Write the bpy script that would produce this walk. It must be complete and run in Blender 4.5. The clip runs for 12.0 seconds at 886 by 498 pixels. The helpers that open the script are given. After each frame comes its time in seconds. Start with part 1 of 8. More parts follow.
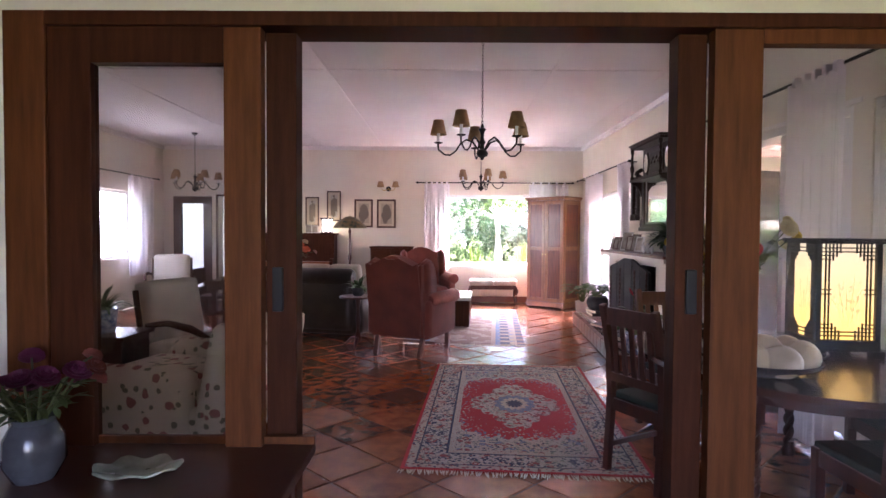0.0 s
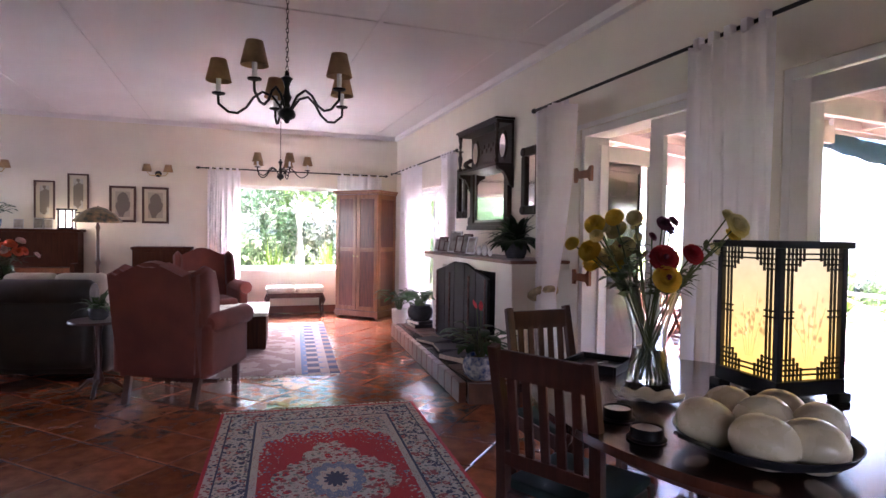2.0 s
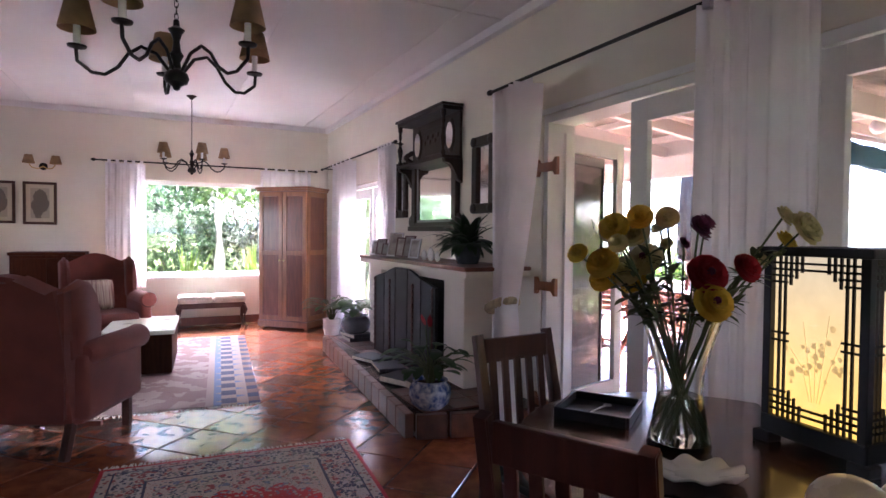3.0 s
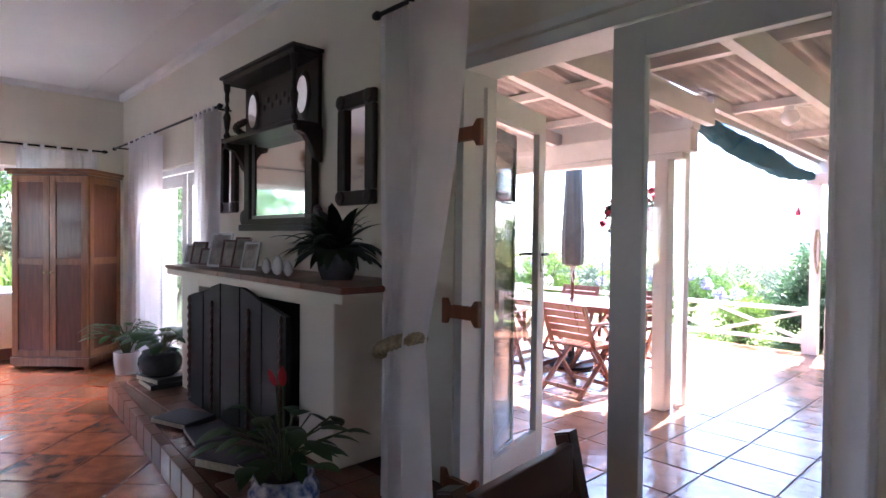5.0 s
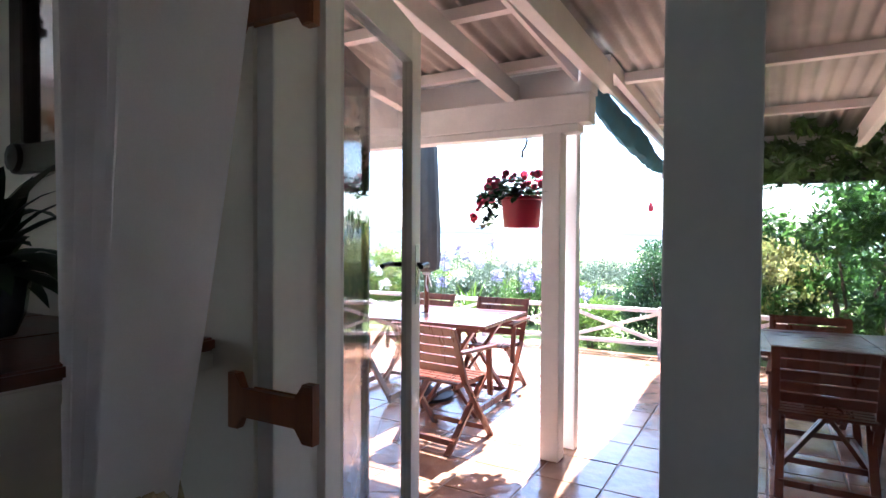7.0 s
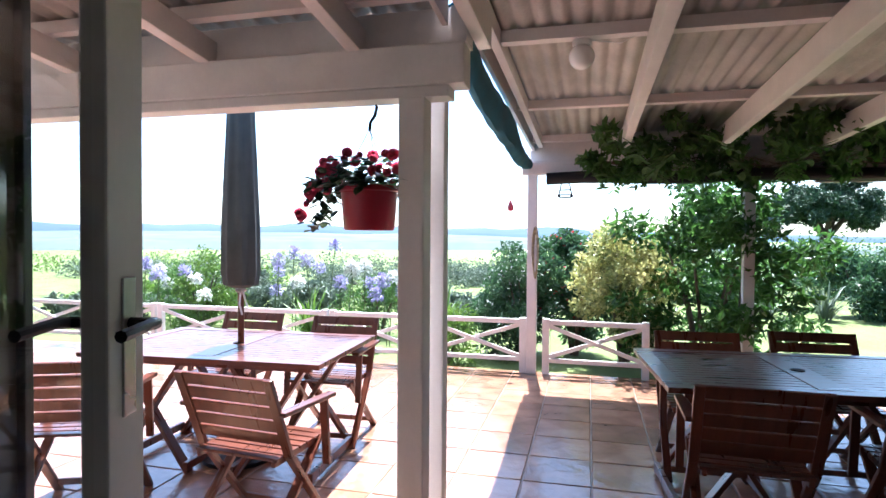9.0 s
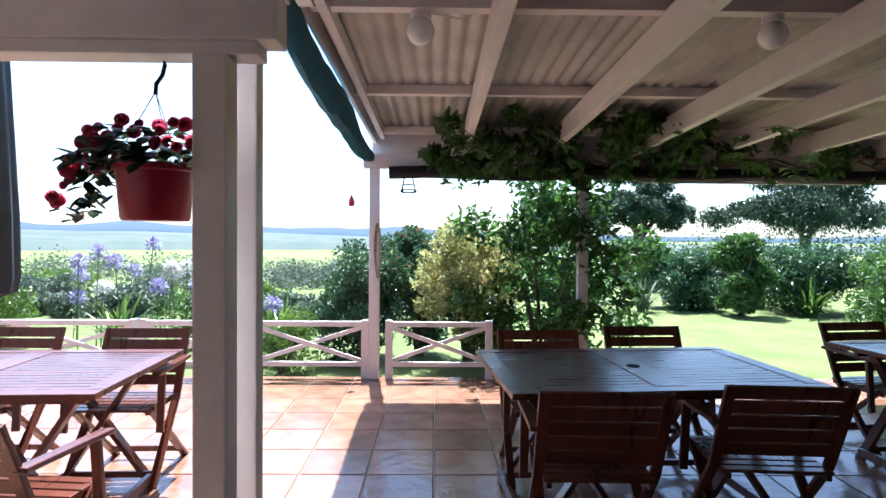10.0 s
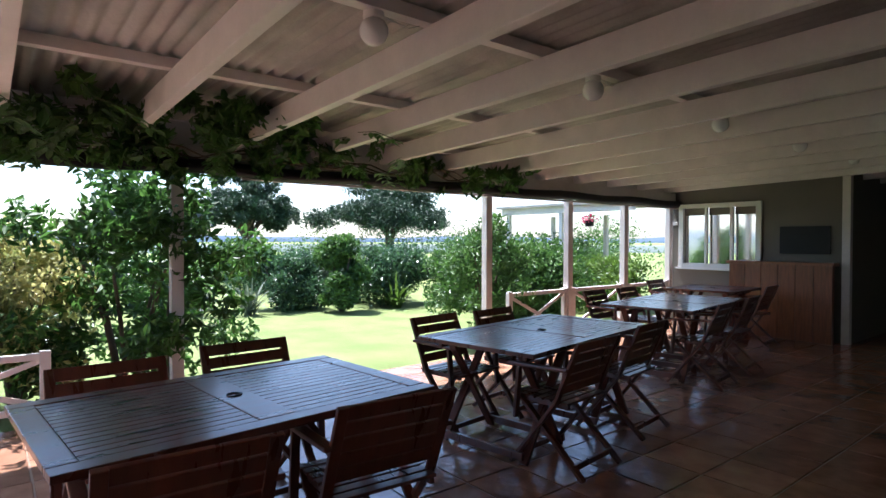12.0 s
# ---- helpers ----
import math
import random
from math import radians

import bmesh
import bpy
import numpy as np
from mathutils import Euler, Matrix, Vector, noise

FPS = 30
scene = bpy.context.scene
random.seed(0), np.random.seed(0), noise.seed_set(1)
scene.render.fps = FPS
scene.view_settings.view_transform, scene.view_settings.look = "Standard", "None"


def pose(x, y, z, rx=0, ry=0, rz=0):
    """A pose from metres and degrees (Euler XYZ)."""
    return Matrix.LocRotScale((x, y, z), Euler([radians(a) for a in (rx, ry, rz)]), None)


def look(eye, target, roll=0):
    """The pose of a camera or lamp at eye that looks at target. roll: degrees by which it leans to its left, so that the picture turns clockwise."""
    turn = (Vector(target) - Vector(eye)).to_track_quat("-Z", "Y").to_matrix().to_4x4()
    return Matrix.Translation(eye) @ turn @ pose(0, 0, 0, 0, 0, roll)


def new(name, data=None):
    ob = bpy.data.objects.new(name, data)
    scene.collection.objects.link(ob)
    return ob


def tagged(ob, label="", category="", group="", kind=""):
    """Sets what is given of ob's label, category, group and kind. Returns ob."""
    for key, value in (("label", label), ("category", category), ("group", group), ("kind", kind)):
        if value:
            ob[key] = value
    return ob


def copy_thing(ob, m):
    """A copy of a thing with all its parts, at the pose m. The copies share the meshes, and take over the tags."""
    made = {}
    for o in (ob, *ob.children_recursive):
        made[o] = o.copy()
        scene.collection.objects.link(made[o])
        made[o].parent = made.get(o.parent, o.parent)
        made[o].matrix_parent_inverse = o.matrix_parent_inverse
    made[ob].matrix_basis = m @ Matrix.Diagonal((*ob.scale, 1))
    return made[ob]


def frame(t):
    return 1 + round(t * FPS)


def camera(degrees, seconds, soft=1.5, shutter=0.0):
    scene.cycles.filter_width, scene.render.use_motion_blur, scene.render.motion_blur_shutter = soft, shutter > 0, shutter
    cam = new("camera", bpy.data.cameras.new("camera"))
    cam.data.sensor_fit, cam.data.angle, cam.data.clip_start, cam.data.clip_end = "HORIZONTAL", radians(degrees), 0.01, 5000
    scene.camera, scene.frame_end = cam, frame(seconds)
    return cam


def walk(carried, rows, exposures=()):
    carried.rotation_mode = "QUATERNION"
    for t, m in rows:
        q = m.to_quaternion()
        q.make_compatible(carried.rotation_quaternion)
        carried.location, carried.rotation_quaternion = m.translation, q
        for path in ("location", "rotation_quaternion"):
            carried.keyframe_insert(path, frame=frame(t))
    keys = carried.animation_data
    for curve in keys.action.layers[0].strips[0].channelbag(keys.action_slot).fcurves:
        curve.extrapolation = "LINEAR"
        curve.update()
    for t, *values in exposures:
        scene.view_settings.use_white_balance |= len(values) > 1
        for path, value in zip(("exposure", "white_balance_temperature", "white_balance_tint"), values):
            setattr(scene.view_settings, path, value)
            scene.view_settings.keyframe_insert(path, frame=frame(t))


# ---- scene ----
# ---- camera and walk ----
cam = camera(75.56, 12.0)
ROWS = [
    (0.0, 0.08, -0.062, 1.387, 88.391, -0.347, 0.322),
    (0.5, 0.074, 0.283, 1.386, 88.382, -0.465, -4.763),
    (1.0, 0.091, 0.682, 1.384, 88.389, -0.6, -9.097),
    (1.5, 0.093, 1.045, 1.391, 88.431, -0.759, -14.228),
    (2.0, 0.124, 1.374, 1.377, 88.511, -0.827, -19.617),
    (2.5, 0.204, 1.734, 1.386, 88.521, -0.691, -22.918),
    (3.0, 0.317, 2.102, 1.399, 88.531, -0.548, -26.359),
    (5.0, 0.856, 3.494, 1.388, 88.958, -0.612, -43.03),
    (5.5, 1.023, 3.807, 1.381, 89.101, -0.639, -48.14),
    (6.0, 1.246, 4.084, 1.381, 89.009, -0.658, -54.567),
    (6.5, 1.578, 4.324, 1.391, 88.901, -0.489, -58.558),
    (8.5, 2.728, 4.881, 1.414, 88.847, -0.282, -68.109),
    (9.0, 2.928, 4.935, 1.434, 88.836, -0.372, -75.734),
    (9.5, 3.142, 4.932, 1.42, 88.865, -0.314, -83.586),
    (10.0, 3.321, 4.899, 1.41, 88.896, -0.426, -90.722),
    (10.5, 3.479, 4.879, 1.408, 89.103, -0.434, -101.385),
    (11.0, 3.585, 4.85, 1.407, 89.134, -0.388, -112.714),
    (11.5, 3.685, 4.773, 1.415, 89.128, -0.306, -121.86),
    (12.0, 3.779, 4.701, 1.426, 89.119, -0.135, -128.619),
]
EXPOSURES = [(0.0, 5.15, 6200, 38), (2.5, 4.7, 6000, 36), (5.0, 4.0, 5700, 22), (6.5, 3.5, 5550, 15), (8.5, 2.62, 5480, 9), (9.5, 2.15, 5450, 9), (10.5, 1.88, 5500, 11), (12.0, 1.95, 5650, 14)]
walk(cam, [(t, pose(x, y, z, rx, ry, rz)) for t, x, y, z, rx, ry, rz in ROWS], EXPOSURES)

# ---- world, sun, window light and entrance fill ----
SUN_EL, SUN_AZ = radians(66), radians(8)      # azimuth counted from +x towards +y
world = bpy.data.worlds.new("sky")
scene.world = world
world.use_nodes = True
wt = world.node_tree
sky = wt.nodes.new("ShaderNodeTexSky")
sky.sky_type, sky.sun_disc = "NISHITA", False
sky.sun_elevation, sky.sun_rotation = SUN_EL, radians(90) - SUN_AZ
sky.air_density, sky.dust_density = 1.0, 1.2
bg = wt.nodes["Background"]
bg.inputs["Strength"].default_value = 0.10
wt.links.new(sky.outputs[0], bg.inputs["Color"])

sun_dir = Vector((math.cos(SUN_EL) * math.cos(SUN_AZ), math.cos(SUN_EL) * math.sin(SUN_AZ), math.sin(SUN_EL)))
sun = new("sun", bpy.data.lights.new("sun", "SUN"))
sun.data.energy, sun.data.angle, sun.data.color = 5.0, radians(0.6), (1.0, 0.95, 0.87)
sun.matrix_world = look(sun_dir * 30, (0, 0, 0))


def area_light(name, eye, target, w, h, watts):
    lamp = new(name, bpy.data.lights.new(name, "AREA"))
    lamp.data.shape, lamp.data.size, lamp.data.size_y = "RECTANGLE", w, h
    lamp.data.energy, lamp.data.color = watts, (0.93, 0.97, 1.0)
    lamp.matrix_world = look(eye, target)
    return lamp


area_light("skylight_north", (1.0, 12.25, 3.0), (0.6, 7.5, 0.2), 2.2, 1.2, 81)
area_light("skylight_east_far", (3.30, 9.3, 2.0), (0.5, 8.6, 0.2), 1.6, 0.4, 7.5)
# added fill lamp behind the viewpoint, shining through a made-up opening
area_light("skylight_entrance", (0.4, -3.2, 1.5), (0.2, 2, 1.2), 2.2, 1.3, 0.5)
area_light("skylight_west", (-5.85, 9.4, 1.5), (0, 9.0, 1.0), 1.2, 1.2, 2.1)


# ---- materials ----
def mat(name, color, rough=0.6, color2=None, scale=6.0, fine=60.0, bump=0.15, dist=0.004, metal=0.0, spec=0.5,
        vary=0.12, stretch=(1, 1, 1), obj_random=0.0, coat=0.0, trans=0.0, sheen=0.0, mixed=0.5, island=False):
    """Surface with broad stains, fine grain and relief; colours in linear values."""
    m = bpy.data.materials.new(name)
    m.use_nodes = True
    nt = m.node_tree
    b = nt.nodes["Principled BSDF"]
    co = nt.nodes.new("ShaderNodeTexCoord")
    mp = nt.nodes.new("ShaderNodeMapping")
    mp.inputs["Scale"].default_value = stretch
    nt.links.new(co.outputs["Object"], mp.inputs[0])
    n1 = nt.nodes.new("ShaderNodeTexNoise")
    n1.inputs["Scale"].default_value, n1.inputs["Detail"].default_value = scale, 5
    n2 = nt.nodes.new("ShaderNodeTexNoise")
    n2.inputs["Scale"].default_value, n2.inputs["Detail"].default_value = fine, 3
    for n in (n1, n2):
        nt.links.new(mp.outputs[0], n.inputs["Vector"])
    c2 = color2 or tuple(max(0, c * (1 - 2.2 * vary)) for c in color)
    ramp = nt.nodes.new("ShaderNodeValToRGB")
    ramp.color_ramp.elements[0].position, ramp.color_ramp.elements[1].position = mixed - 0.18, mixed + 0.18
    ramp.color_ramp.elements[0].color, ramp.color_ramp.elements[1].color = (*c2, 1), (*color, 1)
    nt.links.new(n1.outputs["Fac"], ramp.inputs[0])
    hsv = nt.nodes.new("ShaderNodeHueSaturation")
    val = nt.nodes.new("ShaderNodeMapRange")
    val.inputs["To Min"].default_value, val.inputs["To Max"].default_value = 1 - vary, 1 + vary
    nt.links.new(n2.outputs["Fac"], val.inputs["Value"])
    nt.links.new(ramp.outputs[0], hsv.inputs["Color"])
    last = val.outputs[0]
    if obj_random:
        if island:
            rnd = nt.nodes.new("ShaderNodeNewGeometry").outputs["Random Per Island"]
        else:
            rnd = nt.nodes.new("ShaderNodeObjectInfo").outputs["Random"]
        r2 = nt.nodes.new("ShaderNodeMapRange")
        r2.inputs["To Min"].default_value, r2.inputs["To Max"].default_value = 1 - obj_random, 1 + obj_random
        nt.links.new(rnd, r2.inputs["Value"])
        mul = nt.nodes.new("ShaderNodeMath")
        mul.operation = "MULTIPLY"
        nt.links.new(last, mul.inputs[0])
        nt.links.new(r2.outputs[0], mul.inputs[1])
        last = mul.outputs[0]
    nt.links.new(last, hsv.inputs["Value"])
    nt.links.new(hsv.outputs[0], b.inputs["Base Color"])
    rr = nt.nodes.new("ShaderNodeMapRange")
    rr.inputs["To Min"].default_value, rr.inputs["To Max"].default_value = max(0.02, rough - 0.1), min(1, rough + 0.1)
    nt.links.new(n1.outputs["Fac"], rr.inputs["Value"])
    nt.links.new(rr.outputs[0], b.inputs["Roughness"])
    b.inputs["Metallic"].default_value = metal
    b.inputs["Specular IOR Level"].default_value = spec
    b.inputs["Coat Weight"].default_value = coat
    b.inputs["Coat Roughness"].default_value = 0.12
    b.inputs["Sheen Weight"].default_value = sheen
    if bump:
        bp = nt.nodes.new("ShaderNodeBump")
        bp.inputs["Strength"].default_value, bp.inputs["Distance"].default_value = bump, dist
        nt.links.new(n2.outputs["Fac"], bp.inputs["Height"])
        nt.links.new(bp.outputs[0], b.inputs["Normal"])
    if trans:
        tr = nt.nodes.new("ShaderNodeBsdfTranslucent")
        nt.links.new(hsv.outputs[0], tr.inputs["Color"])
        mx = nt.nodes.new("ShaderNodeMixShader")
        mx.inputs[0].default_value = trans
        out = nt.nodes["Material Output"]
        nt.links.new(b.outputs[0], mx.inputs[1])
        nt.links.new(tr.outputs[0], mx.inputs[2])
        nt.links.new(mx.outputs[0], out.inputs["Surface"])
    return m


def wood(name, color, rough=0.4, grain=(11, 11, 1), **kw):
    return mat(name, color, rough, color2=tuple(c * 0.62 for c in color), scale=3.5, fine=26, bump=0.12, dist=0.002,
               stretch=grain, vary=0.16, obj_random=0.12, **kw)


def glass_mat(name, tint=(0.97, 0.98, 0.98)):
    m = bpy.data.materials.new(name)
    m.use_nodes = True
    b = m.node_tree.nodes["Principled BSDF"]
    b.inputs["Base Color"].default_value = (*tint, 1)
    b.inputs["Transmission Weight"].default_value = 1.0
    b.inputs["Roughness"].default_value = 0.0
    b.inputs["IOR"].default_value = 1.45
    return m


def glow(name, color, strength):
    m = bpy.data.materials.new(name)
    m.use_nodes = True
    b = m.node_tree.nodes["Principled BSDF"]
    b.inputs["Base Color"].default_value = (*color, 1)
    b.inputs["Emission Color"].default_value = (*color, 1)
    b.inputs["Emission Strength"].default_value = strength
    return m


M = dict(
    plaster=mat("cream_plaster", (0.76, 0.71, 0.61), 0.85, scale=2.0, fine=90, vary=0.03, bump=0.12),
    ceiling=mat("ceiling_paint", (0.78, 0.76, 0.76), 0.8, scale=1.5, fine=120, vary=0.02, bump=0.08),
    # grey-brown paint, made darker still to hold the veranda end's shade
    endwall=mat("taupe_paint_darkened", (0.17, 0.155, 0.13), 0.85, scale=2.0, fine=90, vary=0.05, bump=0.12),
    white=mat("white_paint", (0.80, 0.79, 0.77), 0.45, scale=4, fine=40, vary=0.04, bump=0.06),
    vwhite=mat("veranda_white_paint", (0.74, 0.68, 0.655), 0.5, scale=5, fine=45, vary=0.05, bump=0.1),
    terracotta=mat("terracotta_tile", (0.29, 0.092, 0.04), 0.17, color2=(0.16, 0.048, 0.024), scale=9, fine=70, vary=0.12,
                   bump=0.22, dist=0.003, obj_random=0.28, spec=0.6),
    terracotta_out=mat("veranda_tile", (0.36, 0.19, 0.12), 0.16, color2=(0.22, 0.105, 0.065), scale=4.5, fine=14, vary=0.12,
                       bump=0.45, dist=0.010, obj_random=0.2, spec=0.9),
    terracotta_far=mat("terracotta_tile_joined", (0.29, 0.092, 0.04), 0.17, color2=(0.16, 0.048, 0.024), scale=9, fine=70,
                       vary=0.12, bump=0.22, dist=0.003, obj_random=0.28, spec=0.6, island=True),
    terracotta_out_far=mat("veranda_tile_joined", (0.36, 0.19, 0.12), 0.16, color2=(0.22, 0.105, 0.065), scale=4.5, fine=14,
                           vary=0.12, bump=0.45, dist=0.010, obj_random=0.2, spec=0.9, island=True),
    grout_pale=mat("pale_grout", (0.27, 0.16, 0.11), 0.4, scale=12, fine=120, vary=0.15),
    grout=mat("grout", (0.13, 0.065, 0.045), 0.24, scale=12, fine=120, vary=0.12),
    skirting=mat("oxblood_skirting", (0.20, 0.06, 0.035), 0.35),
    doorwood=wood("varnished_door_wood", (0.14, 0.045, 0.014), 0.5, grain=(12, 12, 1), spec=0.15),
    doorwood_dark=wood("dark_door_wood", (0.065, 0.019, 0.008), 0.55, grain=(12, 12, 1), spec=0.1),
    darkwood=wood("dark_mahogany", (0.068, 0.019, 0.012), 0.34, coat=0.12),
    tablewood=wood("polished_dark_table", (0.085, 0.030, 0.018), 0.22, grain=(1, 8, 1), coat=0.5),
    wardrobe_frame=wood("wardrobe_frame_wood", (0.33, 0.135, 0.05), 0.35, coat=0.2),
    wardrobe_panel=wood("wardrobe_panel_wood", (0.20, 0.062, 0.024), 0.35, coat=0.2),
    orangewood=wood("honey_wood", (0.29, 0.10, 0.034), 0.35, coat=0.25),
    carved=wood("carved_black_oak", (0.030, 0.015, 0.010), 0.45, coat=0.06, spec=0.3),
    iron=mat("black_iron", (0.015, 0.014, 0.014), 0.42, metal=0.6, vary=0.1),
    black=mat("black_paint", (0.010, 0.010, 0.013), 0.5, spec=0.3),
    rust=mat("rust_red_upholstery", (0.19, 0.046, 0.030), 0.88, scale=5, fine=240, vary=0.14, bump=0.4, sheen=0.08),
    leather=mat("dark_leather", (0.036, 0.024, 0.017), 0.42, scale=8, fine=90, vary=0.15, bump=0.3),
    shade=mat("hessian_shade", (0.42, 0.27, 0.15), 0.85, scale=8, fine=300, vary=0.2, bump=0.4, trans=0.25),
    curtain=mat("white_voile", (0.87, 0.85, 0.87), 0.9, scale=5, fine=300, vary=0.04, bump=0.2, trans=0.5),
    rope=mat("jute_rope", (0.50, 0.40, 0.25), 0.9, scale=30, fine=200, vary=0.25, bump=0.6),
    greenseat=mat("dark_green_seat", (0.02, 0.045, 0.04), 0.7, scale=8, fine=200, vary=0.2),
    shell=mat("ivory_eggshell", (0.66, 0.55, 0.38), 0.28, scale=10, fine=120, vary=0.05, bump=0.08),
    brass=mat("brass", (0.55, 0.38, 0.14), 0.3, metal=1.0),
    pewter=mat("tarnished_pewter", (0.34, 0.33, 0.32), 0.35, metal=0.8, vary=0.15),
    steel=mat("steel", (0.55, 0.55, 0.55), 0.3, metal=1.0),
    mirror=mat("mirror_glass", (0.9, 0.9, 0.9), 0.02, metal=1.0, vary=0.0, bump=0),
    glass=glass_mat("window_glass"),
    # more strongly tinted glass, for the left leaf's pane only
    screenglass_dim=glass_mat("tinted_screen_glass", (0.72, 0.70, 0.68)),
    screenglass=glass_mat("dim_screen_glass", (0.92, 0.91, 0.90)),
    vaseglass=glass_mat("vase_glass", (0.96, 0.99, 0.97)),
    garden_wood=wood("reddish_teak", (0.14, 0.038, 0.02), 0.3, grain=(6, 1, 1), coat=0.28),
    corrugated=mat("corrugated_fibre_sheet", (0.50, 0.46, 0.41), 0.75, scale=3, fine=60, vary=0.14, bump=0.2),
    awning=mat("teal_canvas", (0.006, 0.10, 0.165), 0.8, scale=6, fine=200, vary=0.15, bump=0.3),
    umbrella=mat("grey_green_canvas", (0.10, 0.115, 0.11), 0.85, scale=5, fine=200, vary=0.14, bump=0.3, trans=0.15),
    redplastic=mat("red_plastic", (0.34, 0.008, 0.028), 0.35, vary=0.05),
    lampglass=mat("opal_glass", (0.85, 0.85, 0.83), 0.2, vary=0.02, bump=0),
    blueglaze=mat("blue_white_glaze", (0.62, 0.66, 0.72), 0.18, color2=(0.05, 0.10, 0.28), scale=26, fine=60, vary=0.1, bump=0.05),
    celadon=mat("celadon_glaze", (0.26, 0.29, 0.22), 0.3, scale=14, vary=0.2, bump=0.08),
    greyglaze=mat("dark_glaze", (0.075, 0.08, 0.09), 0.2, scale=12, vary=0.15, bump=0.05),
    soil=mat("soil", (0.05, 0.035, 0.025), 0.95, scale=20, fine=90, vary=0.3, bump=0.7, dist=0.02),
    brick=mat("hearth_brick", (0.21, 0.075, 0.042), 0.33, color2=(0.11, 0.04, 0.025), scale=10, fine=60, vary=0.15, bump=0.3, obj_random=0.25),
    lawn=mat("lawn", (0.21, 0.25, 0.095), 0.9, color2=(0.135, 0.175, 0.06), scale=1.2, fine=80, vary=0.25, bump=0.8, dist=0.03, spec=0.1),
    soot=mat("soot", (0.012, 0.011, 0.010), 0.9),
)


# ---- building helpers ----
def part(name, bm, material, parent=None, label="", smooth=False):
    me = bpy.data.meshes.new(name)
    bmesh.ops.recalc_face_normals(bm, faces=bm.faces)
    bm.to_mesh(me)
    bm.free()
    if smooth:
        for p in me.polygons:
            p.use_smooth = True
        me.set_sharp_from_angle(angle=radians(40))
    me.materials.append(material)
    ob = new(name, me)
    ob.parent = parent
    if label:
        tagged(ob, label)
    return ob


def thing(name, label, category, m=None, group="", kind=""):
    ob = tagged(new(name), label, category, group, kind)
    ob.empty_display_size = 0.1
    if m is not None:
        ob.matrix_basis = m
    return ob


def box(bm, x0, x1, y0, y1, z0, z1, bevel=0.0, m=None):
    """An upright box, its edges rounded off by bevel."""
    x0, x1, y0, y1, z0, z1 = min(x0, x1), max(x0, x1), min(y0, y1), max(y0, y1), min(z0, z1), max(z0, z1)
    vs = [bm.verts.new(Vector((x, y, z))) for z in (z0, z1) for x, y in ((x0, y0), (x1, y0), (x1, y1), (x0, y1))]
    fs = [bm.faces.new([vs[i] for i in q]) for q in ((3, 2, 1, 0), (4, 5, 6, 7), (0, 1, 5, 4), (1, 2, 6, 5), (2, 3, 7, 6), (3, 0, 4, 7))]
    if bevel:
        edges = list({e for f in fs for e in f.edges})
        made = bmesh.ops.bevel(bm, geom=edges, offset=bevel, segments=2, affect="EDGES", profile=0.6)
        vs = list({v for f in made["faces"] for v in f.verts} | {v for v in vs if v.is_valid})
    if m is not None:
        bmesh.ops.transform(bm, matrix=m, verts=[v for v in vs if v.is_valid])
    return vs


def bar(bm, a, b, w, h, bevel=0.0, up=(0, 0, 1)):
    """A straight bar of section w x h between two points."""
    a, b = Vector(a), Vector(b)
    d = b - a
    z = d.normalized()
    x = Vector(up).cross(z)
    if x.length < 1e-4:
        x = Vector((1, 0, 0)).cross(z)
    x.normalize()
    y = z.cross(x)
    m = Matrix((x, y, z)).transposed().to_4x4()
    m.translation = a
    return box(bm, -w / 2, w / 2, -h / 2, h / 2, 0, d.length, bevel, m)


def lathe(bm, profile, n=24, m=None, cap=True):
    """A turned shape from (radius, height) pairs."""
    rings = []
    for r, z in profile:
        rings.append([bm.verts.new((r * math.cos(2 * math.pi * i / n), r * math.sin(2 * math.pi * i / n), z)) for i in range(n)])
    for a, b in zip(rings, rings[1:]):
        for i in range(n):
            bm.faces.new((a[i], a[(i + 1) % n], b[(i + 1) % n], b[i]))
    if cap:
        for ring, rad in ((rings[0], profile[0][0]), (rings[-1], profile[-1][0])):
            if rad > 1e-5:
                bm.faces.new(ring)
    vs = [v for r in rings for v in r]
    if m is not None:
        bmesh.ops.transform(bm, matrix=m, verts=vs)
    return vs


def tube(bm, pts, r, n=8, closed=False):
    """A round tube along points; r is a radius or a list of radii."""
    pts = [Vector(p) for p in pts]
    rs = r if isinstance(r, (list, tuple)) else [r] * len(pts)
    rings = []
    for i, p in enumerate(pts):
        a = pts[i - 1] if (i or closed) else p
        c = pts[(i + 1) % len(pts)] if (i < len(pts) - 1 or closed) else p
        d = (c - a).normalized()
        x = d.cross(Vector((0, 0, 1)))
        if x.length < 0.05:
            x = d.cross(Vector((0, 1, 0)))
        x.normalize()
        y = d.cross(x)
        rings.append([bm.verts.new(p + (x * math.cos(2 * math.pi * k / n) + y * math.sin(2 * math.pi * k / n)) * rs[i]) for k in range(n)])
    pairs = list(zip(rings, rings[1:])) + ([(rings[-1], rings[0])] if closed else [])
    for a, b in pairs:
        for k in range(n):
            bm.faces.new((a[k], a[(k + 1) % n], b[(k + 1) % n], b[k]))
    if not closed:
        bm.faces.new(rings[0])
        bm.faces.new(rings[-1])


